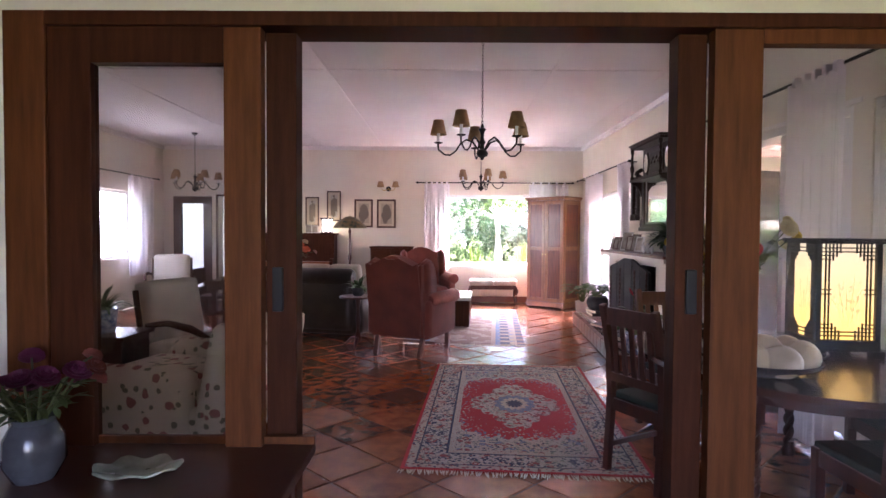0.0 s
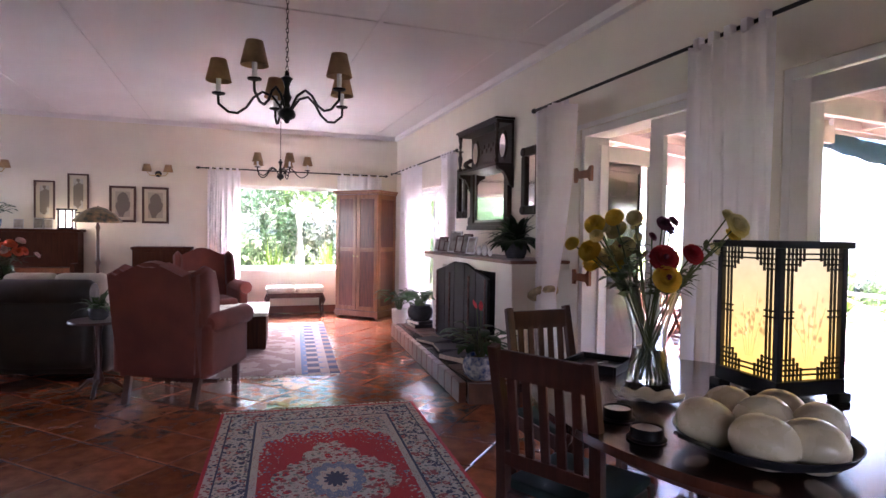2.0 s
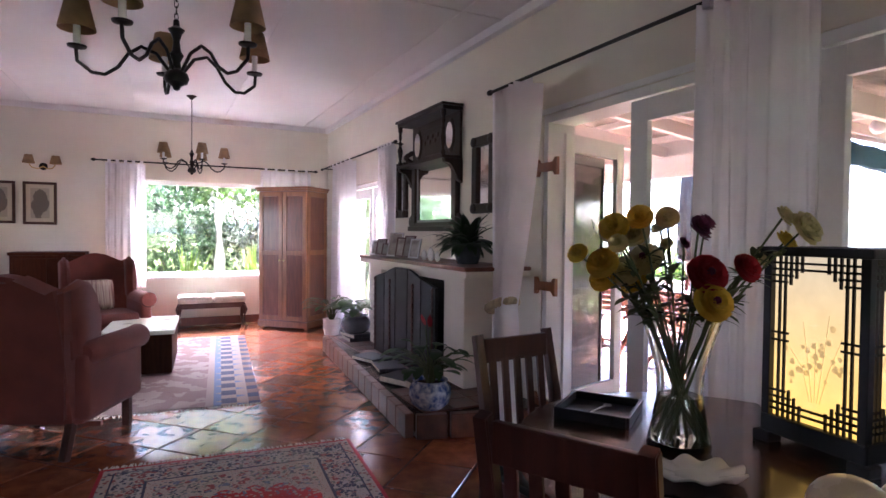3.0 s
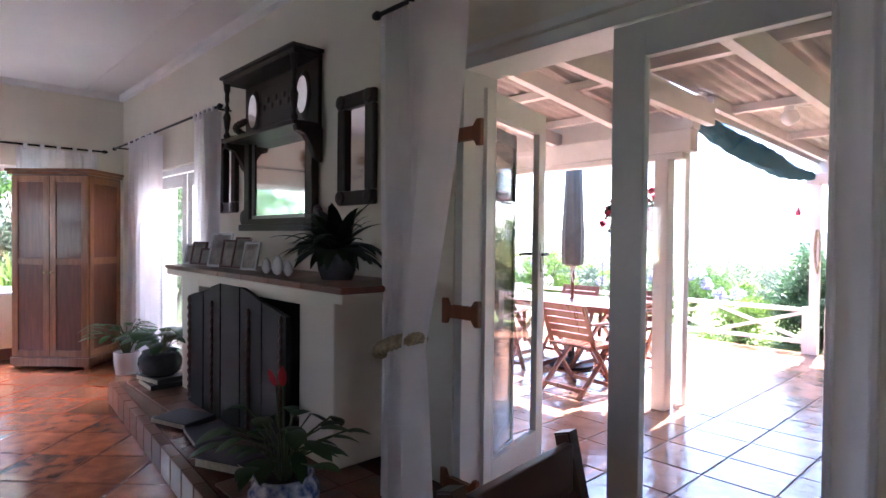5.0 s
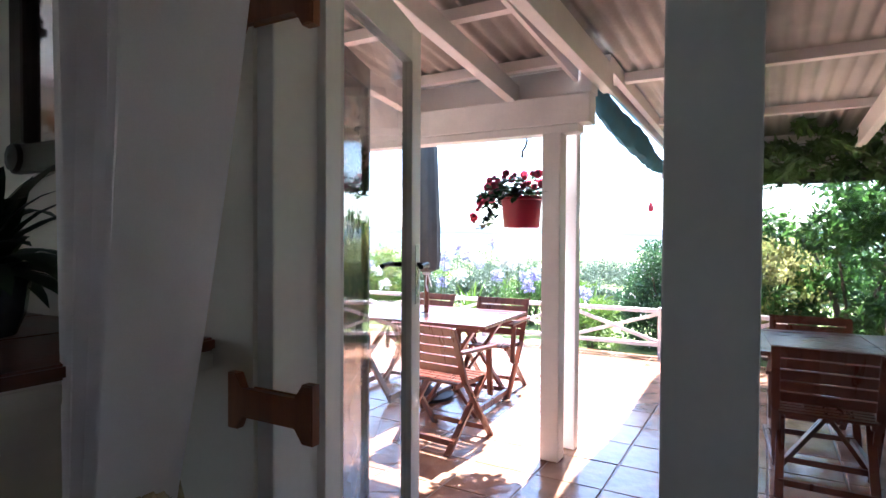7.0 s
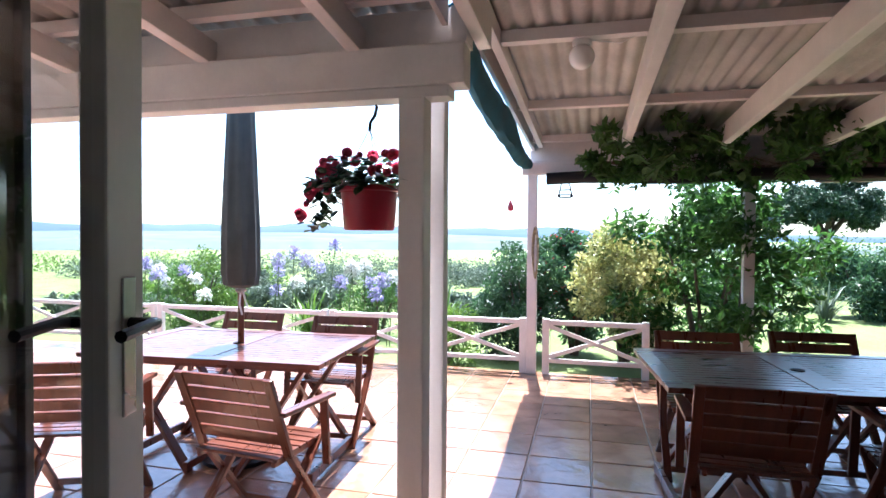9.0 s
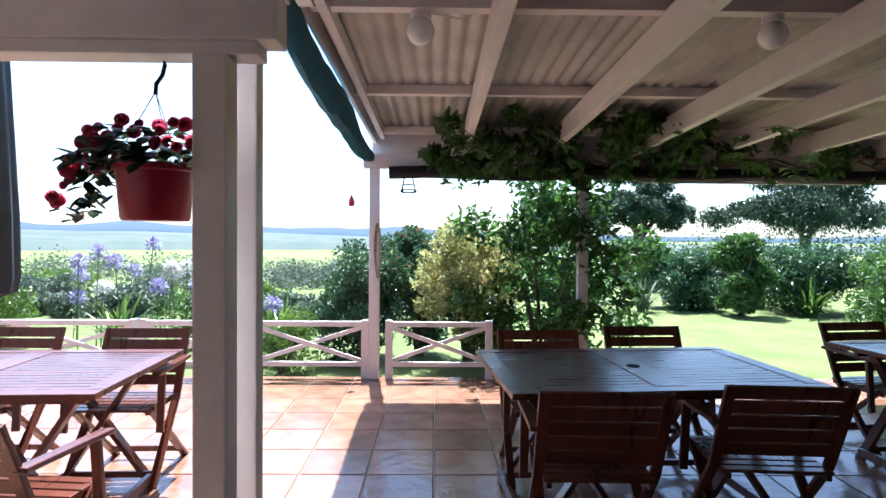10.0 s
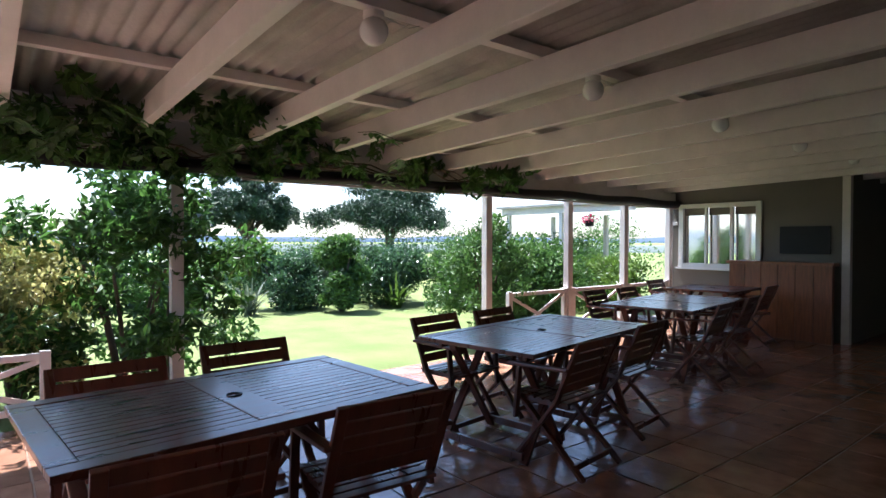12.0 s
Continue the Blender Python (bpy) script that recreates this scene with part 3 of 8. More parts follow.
M.update(
    chintz=floral_material(),
    paper=lantern_paper("lamp_paper", 1.0),
    # ink glows too, at under half the paper's strength
    printpaper=lantern_paper("lamp_ink", 0.45),
    houseleaf=leaf_material("house_plant_leaf", (0.045, 0.11, 0.025), (0.02, 0.055, 0.015)),
    darkleaf=leaf_material("dark_plant_leaf", (0.022, 0.055, 0.018), (0.012, 0.03, 0.012)),
    stem=mat("green_stem", (0.07, 0.10, 0.03), 0.6),
    yellow=mat("yellow_petal", (0.84, 0.62, 0.10), 0.6, trans=0.8, vary=0.12),
    cream_petal=mat("pale_yellow_petal", (0.86, 0.78, 0.44), 0.6, trans=0.8),
    crimson=mat("crimson_petal", (0.48, 0.03, 0.04), 0.6, trans=0.4),
    rust_petal=mat("dried_rust_petal", (0.20, 0.045, 0.03), 0.75, trans=0.1),
    plum=mat("plum_petal", (0.16, 0.02, 0.07), 0.6, trans=0.2),
    tulip=mat("orange_red_petal", (0.78, 0.13, 0.05), 0.55, trans=0.25),
    pinkwhite=mat("pink_white_petal", (0.68, 0.45, 0.38), 0.55, trans=0.25),
    print1=art_material("portrait_print", (0.38, 0.33, 0.26), (0.16, 0.13, 0.11)),
    print2=art_material("figure_print", (0.42, 0.40, 0.34), (0.20, 0.17, 0.13), 9),
    seascape=mat("seascape_print", (0.48, 0.52, 0.58), 0.5, color2=(0.10, 0.14, 0.24), scale=5, fine=20, stretch=(1, 1, 3)),
    mount=mat("cream_mount", (0.55, 0.48, 0.36), 0.8, vary=0.04),
    ebony=mat("ebonised_wood", (0.012, 0.009, 0.008), 0.62, spec=0.25, scale=6, fine=60, vary=0.2),
    paper_small=glow("lamp_paper_small", (1.0, 0.90, 0.62), 0.6),
    stained=mat("stained_glass_shade", (0.30, 0.20, 0.09), 0.35, color2=(0.05, 0.07, 0.05), scale=18, fine=40, trans=0.2),
    fabric_pale=mat("pale_cushion_fabric", (0.60, 0.55, 0.46), 0.9, scale=7, fine=200, vary=0.1, bump=0.3),
    stripe=mat("striped_cushion", (0.50, 0.42, 0.32), 0.9, color2=(0.16, 0.05, 0.05), scale=16, fine=150, stretch=(4, 0.2, 0.2)),
    rust_light=mat("worn_box_top", (0.62, 0.62, 0.50), 0.3, vary=0.08),
    porcelain=mat("white_porcelain", (0.74, 0.74, 0.72), 0.2, vary=0.03, bump=0.03),
    book=mat("book_cover", (0.055, 0.055, 0.07), 0.55, obj_random=0.6),
    pages=mat("book_pages", (0.62, 0.56, 0.44), 0.8, scale=40, fine=200),
    photo=mat("photograph", (0.36, 0.34, 0.30), 0.35, color2=(0.10, 0.08, 0.07), scale=9, fine=30, obj_random=0.4),
    greenvase=glass_mat("green_glass", (0.45, 0.62, 0.42)),
    teal_dark=mat("dark_teal_cover", (0.03, 0.05, 0.05), 0.85),
)


# ---- sliding timber door between the rooms ----
def sliding_door():
    d = thing("sliding_door", "varnished timber sliding door with glass panels, standing open", "door", kind="structure")
    d.name = "door_1"
    d.matrix_basis = Matrix.Translation((0.0054, -0.152, 0)) @ Matrix.Diagonal((0.932, 1, 0.976, 1))
    y0, y1, top = 1.79, 1.94, 2.09
    for x0, x1, m, ya, yb in ((-1.335, -1.20, "doorwood", y0, y1), (2.55, 2.66, "doorwood", y0, y1)):
        boxpart("jamb", (x0, x1, ya, yb, 0, top), M[m], d, 0.006)
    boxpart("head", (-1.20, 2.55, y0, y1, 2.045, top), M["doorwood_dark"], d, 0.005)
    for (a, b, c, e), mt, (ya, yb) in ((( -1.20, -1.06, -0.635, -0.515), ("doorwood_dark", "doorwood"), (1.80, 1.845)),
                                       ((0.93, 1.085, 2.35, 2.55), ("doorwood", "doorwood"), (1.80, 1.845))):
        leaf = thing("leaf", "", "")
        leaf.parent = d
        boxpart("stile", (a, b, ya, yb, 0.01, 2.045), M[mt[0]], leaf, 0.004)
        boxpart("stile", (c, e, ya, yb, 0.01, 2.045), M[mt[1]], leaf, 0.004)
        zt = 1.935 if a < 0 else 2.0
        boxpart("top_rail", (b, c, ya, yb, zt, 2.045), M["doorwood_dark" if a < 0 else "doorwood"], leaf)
        boxpart("bottom_rail", (b, c, ya, yb, 0.01, 0.16), M["doorwood"], leaf)
        g = boxpart("pane", (b - 0.005, c + 0.005, ya + 0.019, ya + 0.024, 0.15, zt + 0.01), M["screenglass_dim" if a < 0 else "screenglass"], leaf, label="dim glass pane")
        g.visible_shadow = False
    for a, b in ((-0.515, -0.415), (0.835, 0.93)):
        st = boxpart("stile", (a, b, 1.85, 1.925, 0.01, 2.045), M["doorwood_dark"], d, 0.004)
        x = a + 0.022 if a < 0 else b - 0.06
        boxpart("pull", (x, x + 0.035, 1.838, 1.852, 1.17, 1.31), M["black"], st, 0.004, "black recessed pull")


sliding_door()


# ---- french doors to the veranda ----
def french_frame(name, y0, y1, top, label, leaves, face=2.86):
    """White frame in the east wall; leaves: list of (y at hinge, y at edge, opening angle in degrees)."""
    d = thing(name, label, "door", kind="structure")
    for a, b in ((y0, y0 + 0.05), (y1 - 0.05, y1)):
        boxpart("jamb", (face, 3.05, a, b, 0, top), M["white"], d, 0.005)
    boxpart("head", (face, 3.05, y0 + 0.05, y1 - 0.05, top - 0.06, top), M["white"], d, 0.005)
    for ya, yb, ang in leaves:
        w, s = abs(yb - ya), (1 if yb > ya else -1)
        leaf = thing("leaf", "", "")
        leaf.parent = d
        leaf.matrix_basis = Matrix.Translation((2.95 if ang else face + 0.025, ya, 0)) @ Matrix.Rotation(radians(ang), 4, "Z")
        t, h = 0.022, top - 0.07 - (0.05 if ang else 0)
        e = w - (0.10 if ang else 0.13)
        for a, b in ((0.0, 0.10), (e, w)):
            boxpart("stile", (-t, t, s * a, s * b, 0.015, h), M["white"], leaf, 0.004)
        boxpart("top_rail", (-t, t, s * 0.10, s * e, h - 0.13, h), M["white"], leaf, 0.003)
        boxpart("bottom_rail", (-t, t, s * 0.10, s * e, 0.015, 0.24), M["white"], leaf, 0.003)
        g = boxpart("pane", (-0.003, 0.003, s * 0.095, s * (e + 0.005), 0.235, h - 0.125), M["glass"], leaf, label="clear glass pane")
        g.visible_shadow = False
        if not ang:
            continue
        lock = boxpart("lock_plate", (-t - 0.004, t + 0.004, s * (w - 0.065), s * (w - 0.03), 1.16, 1.37), M["steel"], leaf, 0.002, "dull steel lock plate")
        for sx in (-1, 1):
            bm = B()
            yy = s * (w - 0.048)
            tube(bm, [(sx * t, yy, 1.30), (sx * (t + 0.045), yy, 1.30), (sx * (t + 0.05), yy - s * 0.03, 1.303), (sx * (t + 0.05), yy - s * 0.11, 1.298)], 0.009, 8)
            part("handle", bm, M["iron"], lock, "black lever handle", True)
    return d


dA = french_frame("door_2", 3.80, 5.50, 2.26, "white glazed french doors, one leaf swung open outwards", [(5.45, 4.68, 105), (3.85, 4.655, 0)], 2.81)
dB = french_frame("door_3", 1.88, 3.62, 2.26, "white glazed doors to the veranda, closed", [(3.57, 2.76, 0), (1.93, 2.74, 0)], 2.81)
dC = french_frame("door_4", 8.45, 10.25, 2.08, "white glazed doors beyond the fireplace, closed", [(8.50, 9.34, 0), (10.20, 9.36, 0)])
bm = B()
box(bm, 2.788, 2.81, 3.72, 5.56, 2.262, 2.30, 0.004)
structure("trim_door_head", bm, M["white"], "white moulding above the french doors", "trim")


# outer storm leaf of dark glass, folded back behind the white leaf
leaf = thing("storm_leaf", "", "")
leaf.parent = dA
leaf.matrix_basis = pose(3.06, 5.66, 0, 0, 0, math.degrees(math.atan2(0.25, 0.70)))
for a in ((0.0, 0.06, 0.01, 2.05), (0.665, 0.69, 0.01, 2.05), (0.06, 0.665, 0.01, 0.10), (0.06, 0.665, 1.97, 2.05)):
    boxpart("leaf_frame", (a[0], a[1], -0.018, 0.018, a[2], a[3]), M["black"], leaf, 0.003)
boxpart("dark_pane", (0.055, 0.67, -0.004, 0.004, 0.095, 1.975), mat("smoked_glass", (0.11, 0.10, 0.085), 0.05, vary=0.1, bump=0.0), leaf, label="smoked reflecting glass pane")
bm = B()
for k in range(3):
    tube(bm, [(0.50 + 0.03 * k + 0.035 * math.cos(a * 0.35 + k), -0.0055, 1.46 + (0.075 - 0.012 * k) * math.sin(a * 0.35 * (1 + 0.5 * (k == 1)))) for a in range(19)], 0.0011, 5)
part("etched_scroll", bm, M["white"], leaf, "thin white etched scrollwork", True)


def shutter_bracket(z):
    """Wooden H-shaped bracket on the open leaf's hinge side."""
    t = thing("wooden_bracket", "brown wooden H-shaped bracket fixed between door frame and leaf", "bracket", pose(2.792, 5.435, z, 0, 0, 90) @ Matrix.Diagonal((1.13, 1.15, 0.95, 1)), "wooden door brackets")
    bm = B()
    prof = [(-0.11, -0.065), (-0.085, -0.065), (-0.07, -0.03), (0.07, -0.03), (0.085, -0.065), (0.11, -0.065),
            (0.11, 0.065), (0.085, 0.065), (0.07, 0.03), (-0.07, 0.03), (-0.085, 0.065), (-0.11, 0.065)]
    prism(bm, prof, -0.012, 0.012, Matrix.Rotation(radians(90), 4, "X"), 0.003)
    part("bracket_board", bm, M["orangewood"], t)


for z in (1.885, 1.035, 0.19):
    shutter_bracket(z)

# ---- garden window ----
w = thing("window_1", "large fixed garden window with a white frame", "window", kind="structure")
for a in ((0.08, 0.13, 0.74, 2.15), (2.0, 2.05, 0.74, 2.15), (0.13, 2.0, 0.74, 0.80), (0.13, 2.0, 2.09, 2.15)):
    boxpart("window_frame", (a[0], a[1], 11.50, 11.56, a[2], a[3]), M["white"], w, 0.004)
boxpart("window_sill", (0.03, 2.08, 11.36, 11.50, 0.715, 0.745), M["white"], w, 0.004)
g = boxpart("pane", (0.125, 2.005, 11.528, 11.533, 0.795, 2.095), M["glass"], w)
g.visible_shadow = False
w = thing("window_2", "small casement window with white frame", "window", kind="structure")
for a in ((8.6, 8.65, 0.9, 2.1), (10.25, 10.3, 0.9, 2.1), (8.65, 10.25, 0.9, 0.95), (8.65, 10.25, 2.05, 2.1), (9.43, 9.47, 0.95, 2.05)):
    boxpart("window_frame", (-5.76, -5.70, a[0], a[1], a[2], a[3]), M["white"], w, 0.004)
# glass door and doorway frames in the north wall
d = thing("door_5", "dark timber framed glass door", "door", kind="structure")
for a, b, c, e in ((-5.40, -5.24, 0, 2.09), (-4.80, -4.62, 0, 2.09), (-5.24, -4.80, 0, 0.28), (-5.24, -4.80, 1.95, 2.09)):
    boxpart("stile", (a, b, 11.40, 11.47, c, e), M["darkwood"], d, 0.004)
g = boxpart("pane", (-5.245, -4.795, 11.43, 11.436, 0.27, 1.96), M["glass"], d)
g.visible_shadow = False
d = thing("door_6", "dark timber frame of the open passage doorway", "doorway", kind="structure")
for a, b, c, e in ((-4.54, -4.50, 0, 2.13), (-3.87, -3.83, 0, 2.13), (-4.50, -3.87, 2.09, 2.13)):
    boxpart("frame", (a, b, 11.385, 11.41, c, e), M["darkwood"], d)


def passage_cabinet():
    t = thing("cabinet", "honey-coloured wooden cabinet standing in the lit passage", "cabinet", pose(-4.47, 12.66, 0))
    c = M["orangewood"]
    boxpart("body", (-0.28, 0.28, -0.18, 0.2, 0.06, 1.18), c, t, 0.006)
    boxpart("top", (-0.30, 0.30, -0.21, 0.2, 1.18, 1.21), c, t, 0.008)
    boxpart("plinth", (-0.26, 0.26, -0.16, 0.19, 0.0, 0.06), c, t)
    for s in (-1, 1):
        d = boxpart("door", (s * 0.138 - 0.13, s * 0.138 + 0.13, -0.20, -0.181, 0.10, 0.92), c, t, 0.006)
        boxpart("drawer_front", (s * 0.138 - 0.13, s * 0.138 + 0.13, -0.20, -0.181, 0.95, 1.15), c, t, 0.006)
        bm = B()
        lathe(bm, [(0.006, 0.0), (0.006, 0.012), (0.014, 0.02), (0.0, 0.03)], 10, Matrix.Translation((s * 0.035, -0.2, 0.62)) @ Matrix.Rotation(radians(90), 4, "X"))
        part("knob", bm, M["brass"], d, "small brass knob", True)


passage_cabinet()


# ---- curtains ----
def curtain(pts, z0, z1, label, tie=None, seed=1, axis="y", folds=7.0, depth=0.045):
    """A voile curtain hanging along one axis between pts = (fixed, a, b); tie: (height, position) where it is gathered."""
    fixed, a, b = pts
    rng = random.Random(seed)
    t = thing("curtain", label, "curtain", group="voile curtains")
    bm = B()
    n, k = 90, 30
    ph = rng.random() * 6
    grid = []
    for j in range(k + 1):
        z = z1 + (z0 - z1) * j / k
        row = []
        for i in range(n + 1):
            u = i / n
            pos = a + (b - a) * u
            dep = depth * (0.55 + 0.45 * math.sin(3.1 * u + ph))
            if tie:
                zt, (ta, tb), (ba, bb) = tie
                k1 = max(0.0, min(1.0, (z1 - z) / (z1 - zt)))
                k1 = k1 ** 1.6
                k2 = max(0.0, (zt - z) / zt) ** 0.7
                ea = a + (ta - a) * k1 + (ba - ta) * k2
                eb = b + (tb - b) * k1 + (bb - tb) * k2
                pos = ea + (eb - ea) * u
                dep *= 1 - 0.35 * k1 * (1 - k2)
            w = 2 * math.pi * folds * u + ph + 0.6 * math.sin(z * 1.7) * (0.4 if tie else 1.0)
            off = dep * (math.sin(w) + 0.35 * math.sin(2 * w + 0.8)) + 0.012 * math.sin(31 * u + z)
            row.append(bm.verts.new((fixed + off, pos, z) if axis == "y" else (pos, fixed + off, z)))
        grid.append(row)
    for r0, r1 in zip(grid, grid[1:]):
        for i in range(n):
            bm.faces.new((r0[i], r0[i + 1], r1[i + 1], r1[i]))
    part("drape", bm, M["curtain"], t, smooth=True)
    for i in range(5):
        pos = a + (b - a) * (i + 0.5) / 5
        bm = B()
        if axis == "y":
            box(bm, fixed - 0.022, fixed + 0.022, pos - 0.02, pos + 0.02, z1 - 0.02, z1 + 0.045, 0.004)
        else:
            box(bm, pos - 0.02, pos + 0.02, fixed - 0.022, fixed + 0.022, z1 - 0.02, z1 + 0.045, 0.004)
        part("tab", bm, M["curtain"], t)
    if tie:
        zt, (ta, tb), _ = tie
        bm = B()
        cy, ry = (ta + tb) / 2, (tb - ta) / 2 - 0.01
        for s in range(3):
            ring = []
            for i in range(60):
                an = 2 * math.pi * i / 60
                tw = an * 9 + s * 2.09
                ring.append((fixed + (0.09 + 0.018 * math.cos(tw)) * math.cos(an), cy + (ry + 0.018 * math.cos(tw)) * math.sin(an), zt - 0.048 * math.sin(an) + 0.018 * math.sin(tw)))
            tube(bm, ring, 0.0165, 7, True)
        part("tie_back", bm, M["rope"], t, "plaited jute rope tie-back", True)
    return t


def rod(a, b, label="black iron curtain rod with end finials"):
    t = thing("curtain_rod", label, "curtain rod")
    bm = B()
    tube(bm, [a, b], 0.011, 10)
    part("pole", bm, M["iron"], t, smooth=True)
    for p, q in ((a, b), (b, a)):
        dv = (Vector(p) - Vector(q)).normalized()
        bm = B()
        tube(bm, [Vector(p), Vector(p) + dv * 0.02, Vector(p) + dv * 0.045, Vector(p) + dv * 0.06], [0.012, 0.022, 0.018, 0.006], 10)
        part("finial", bm, M["iron"], t, smooth=True)
        bm = B()
        base = Vector(p) - dv * 0.09
        wallp = Vector((2.8 if base.x > 0 else -5.6, base.y, base.z)) if abs(dv.y) > 0.5 else Vector((base.x, 11.4 if base.y > 5 else base.y, base.z))
        tube(bm, [base, wallp], 0.008, 8)
        part("bracket", bm, M["iron"], t, smooth=True)


rod((2.45, 1.95, 2.42), (2.45, 5.64, 2.42))
rod((2.66, 8.06, 2.42), (2.66, 11.2, 2.42))
rod((-0.47, 11.31, 2.385), (2.55, 11.31, 2.385))
rod((-5.45, 8.2, 2.38), (-5.45, 10.9, 2.38))
curtain((2.48, 5.18, 5.68), 0.03, 2.39, "white voile curtain gathered by a rope tie", (0.905, (5.395, 5.64), (5.34, 5.63)), 3, folds=6.5, depth=0.085)
curtain((2.42, 3.35, 3.86), 0.03, 2.39, "white voile curtain hanging straight between the doors", None, 5, folds=6.5, depth=0.05)
curtain((2.66, 8.10, 8.60), 0.03, 2.39, "white voile curtain beside the fireplace", None, 7, folds=6, depth=0.04)
curtain((2.66, 9.60, 10.65), 0.03, 2.39, "white voile curtain beside the armoire", None, 8, folds=10, depth=0.045)
curtain((11.31, -0.36, 0.14), 0.60, 2.355, "white voile curtain at the garden window", None, 9, "x", 6, 0.04)
curtain((11.31, 1.72, 2.50), 0.60, 2.355, "white voile curtain behind the armoire", None, 10, "x", 8, 0.04)
curtain((-5.45, 9.9, 10.7), 0.60, 2.35, "white voile curtain at the small window", None, 11, "y", 8, 0.04)


# ---- chandeliers and wall lamps ----
def shade_mesh(r0, r1, h):
    bm = B()
    lathe(bm, [(r0, 0), (r1, h), (r1 - 0.004, h), (r0 - 0.004, 0)], 20, cap=False)
    return bm


def chandelier(x, y, zball, drop_to, radius, label, arms=5, turn=1.684):
    t = thing("chandelier", label, "chandelier", pose(x, y, zball, 0, 0, math.degrees(turn)), "iron chandeliers")
    bm = B()
    lathe(bm, [(0.0, -0.055), (0.012, -0.05), (0.018, -0.035), (0.045, -0.02), (0.052, 0.0), (0.045, 0.022), (0.02, 0.04), (0.016, 0.07),
               (0.03, 0.10), (0.018, 0.12), (0.013, 0.16), (0.022, 0.19), (0.035, 0.21), (0.014, 0.225), (0.012, 0.25), (0.0, 0.26)], 18)
    part("body", bm, M["iron"], t, smooth=True)
    bm = B()
    z, i = 0.25, 0
    while z < drop_to - zball - 0.04:
        tube(bm, [(0.008 * math.cos(a) * (i % 2), 0.008 * math.cos(a) * (1 - i % 2), z + 0.016 + 0.018 * math.sin(a)) for a in [k * math.pi / 4 for k in range(8)]], 0.0025, 5, True)
        z, i = z + 0.028, i + 1
    part("chain", bm, M["iron"], t, smooth=True)
    bm = B()
    top = drop_to - zball
    lathe(bm, [(0.0, top - 0.05), (0.015, top - 0.045), (0.055, top - 0.01), (0.06, top)], 18)
    part("ceiling_rose", bm, M["iron"], t, smooth=True)
    for k in range(arms):
        a = 2 * math.pi * k / arms
        ca, sa = math.cos(a), math.sin(a)
        R = radius
        arm = B()
        prof = [(0.03, 0.03), (0.08, 0.10), (0.14, 0.125), (0.19, 0.09), (0.23, 0.03), (0.28, -0.005), (0.33, 0.0), (R, 0.045), (R + 0.004, 0.10)]
        pts = []
        for (p, q), (u, v) in zip(prof, prof[1:]):
            for s in range(3):
                pts.append((ca * (p + (u - p) * s / 3), sa * (p + (u - p) * s / 3), q + (v - q) * s / 3))
        pts.append((ca * prof[-1][0], sa * prof[-1][0], prof[-1][1]))
        tube(arm, pts, 0.0075, 8)
        m = Matrix.Translation((ca * R, sa * R, 0))
        lathe(arm, [(0.0, 0.09), (0.035, 0.10), (0.038, 0.108), (0.012, 0.112), (0.0, 0.112)], 14, m)
        o = part("arm", arm, M["iron"], t, smooth=True)
        bm = B()
        lathe(bm, [(0.014, 0.11), (0.014, 0.19), (0.0, 0.19)], 12, m)
        part("candle_sleeve", bm, M["porcelain"], o, "ivory candle sleeve", True)
        bm = shade_mesh(0.072, 0.044, 0.125)
        bmesh.ops.translate(bm, vec=(ca * R, sa * R, 0.175), verts=bm.verts)
        part("shade", bm, M["shade"], o, "tan hessian lamp shade", True)


chandelier(0.385, 4.88, 2.07, CEIL, 0.385, "black iron chandelier with hessian shades over the patterned rug")
chandelier(0.68, 9.95, 2.17, CEIL, 0.38, "black iron chandelier with hessian shades near the window", turn=1.2)
chandelier(-4.3, 9.9, 2.13, CEIL, 0.38, "black iron chandelier with hessian shades in the side bay", turn=0.5)


def sconce(x, z):
    t = thing("wall_lamp", "two-armed iron wall lamp with tan shades", "wall lamp", pose(x, NY, z), "wall lamps")
    bm = B()
    lathe(bm, [(0.045, 0), (0.05, 0.01), (0.03, 0.02), (0.0, 0.025)], 16, Matrix.Rotation(radians(90), 4, "X"))
    part("back_plate", bm, M["iron"], t, smooth=True)
    for s in (-1, 1):
        bm = B()
        tube(bm, [(0, -0.02, 0), (s * 0.05, -0.06, -0.035), (s * 0.11, -0.085, -0.03), (s * 0.14, -0.09, 0.01), (s * 0.14, -0.09, 0.05)], 0.007, 8)
        o = part("arm", bm, M["brass"], t, smooth=True)
        bm = shade_mesh(0.072, 0.045, 0.11)
        bmesh.ops.translate(bm, vec=(s * 0.15, -0.095, 0.03), verts=bm.verts)
        part("shade", bm, M["shade"], o, "tan fabric shade", True)


sconce(-1.08, 2.26)
sconce(-3.22, 2.22)


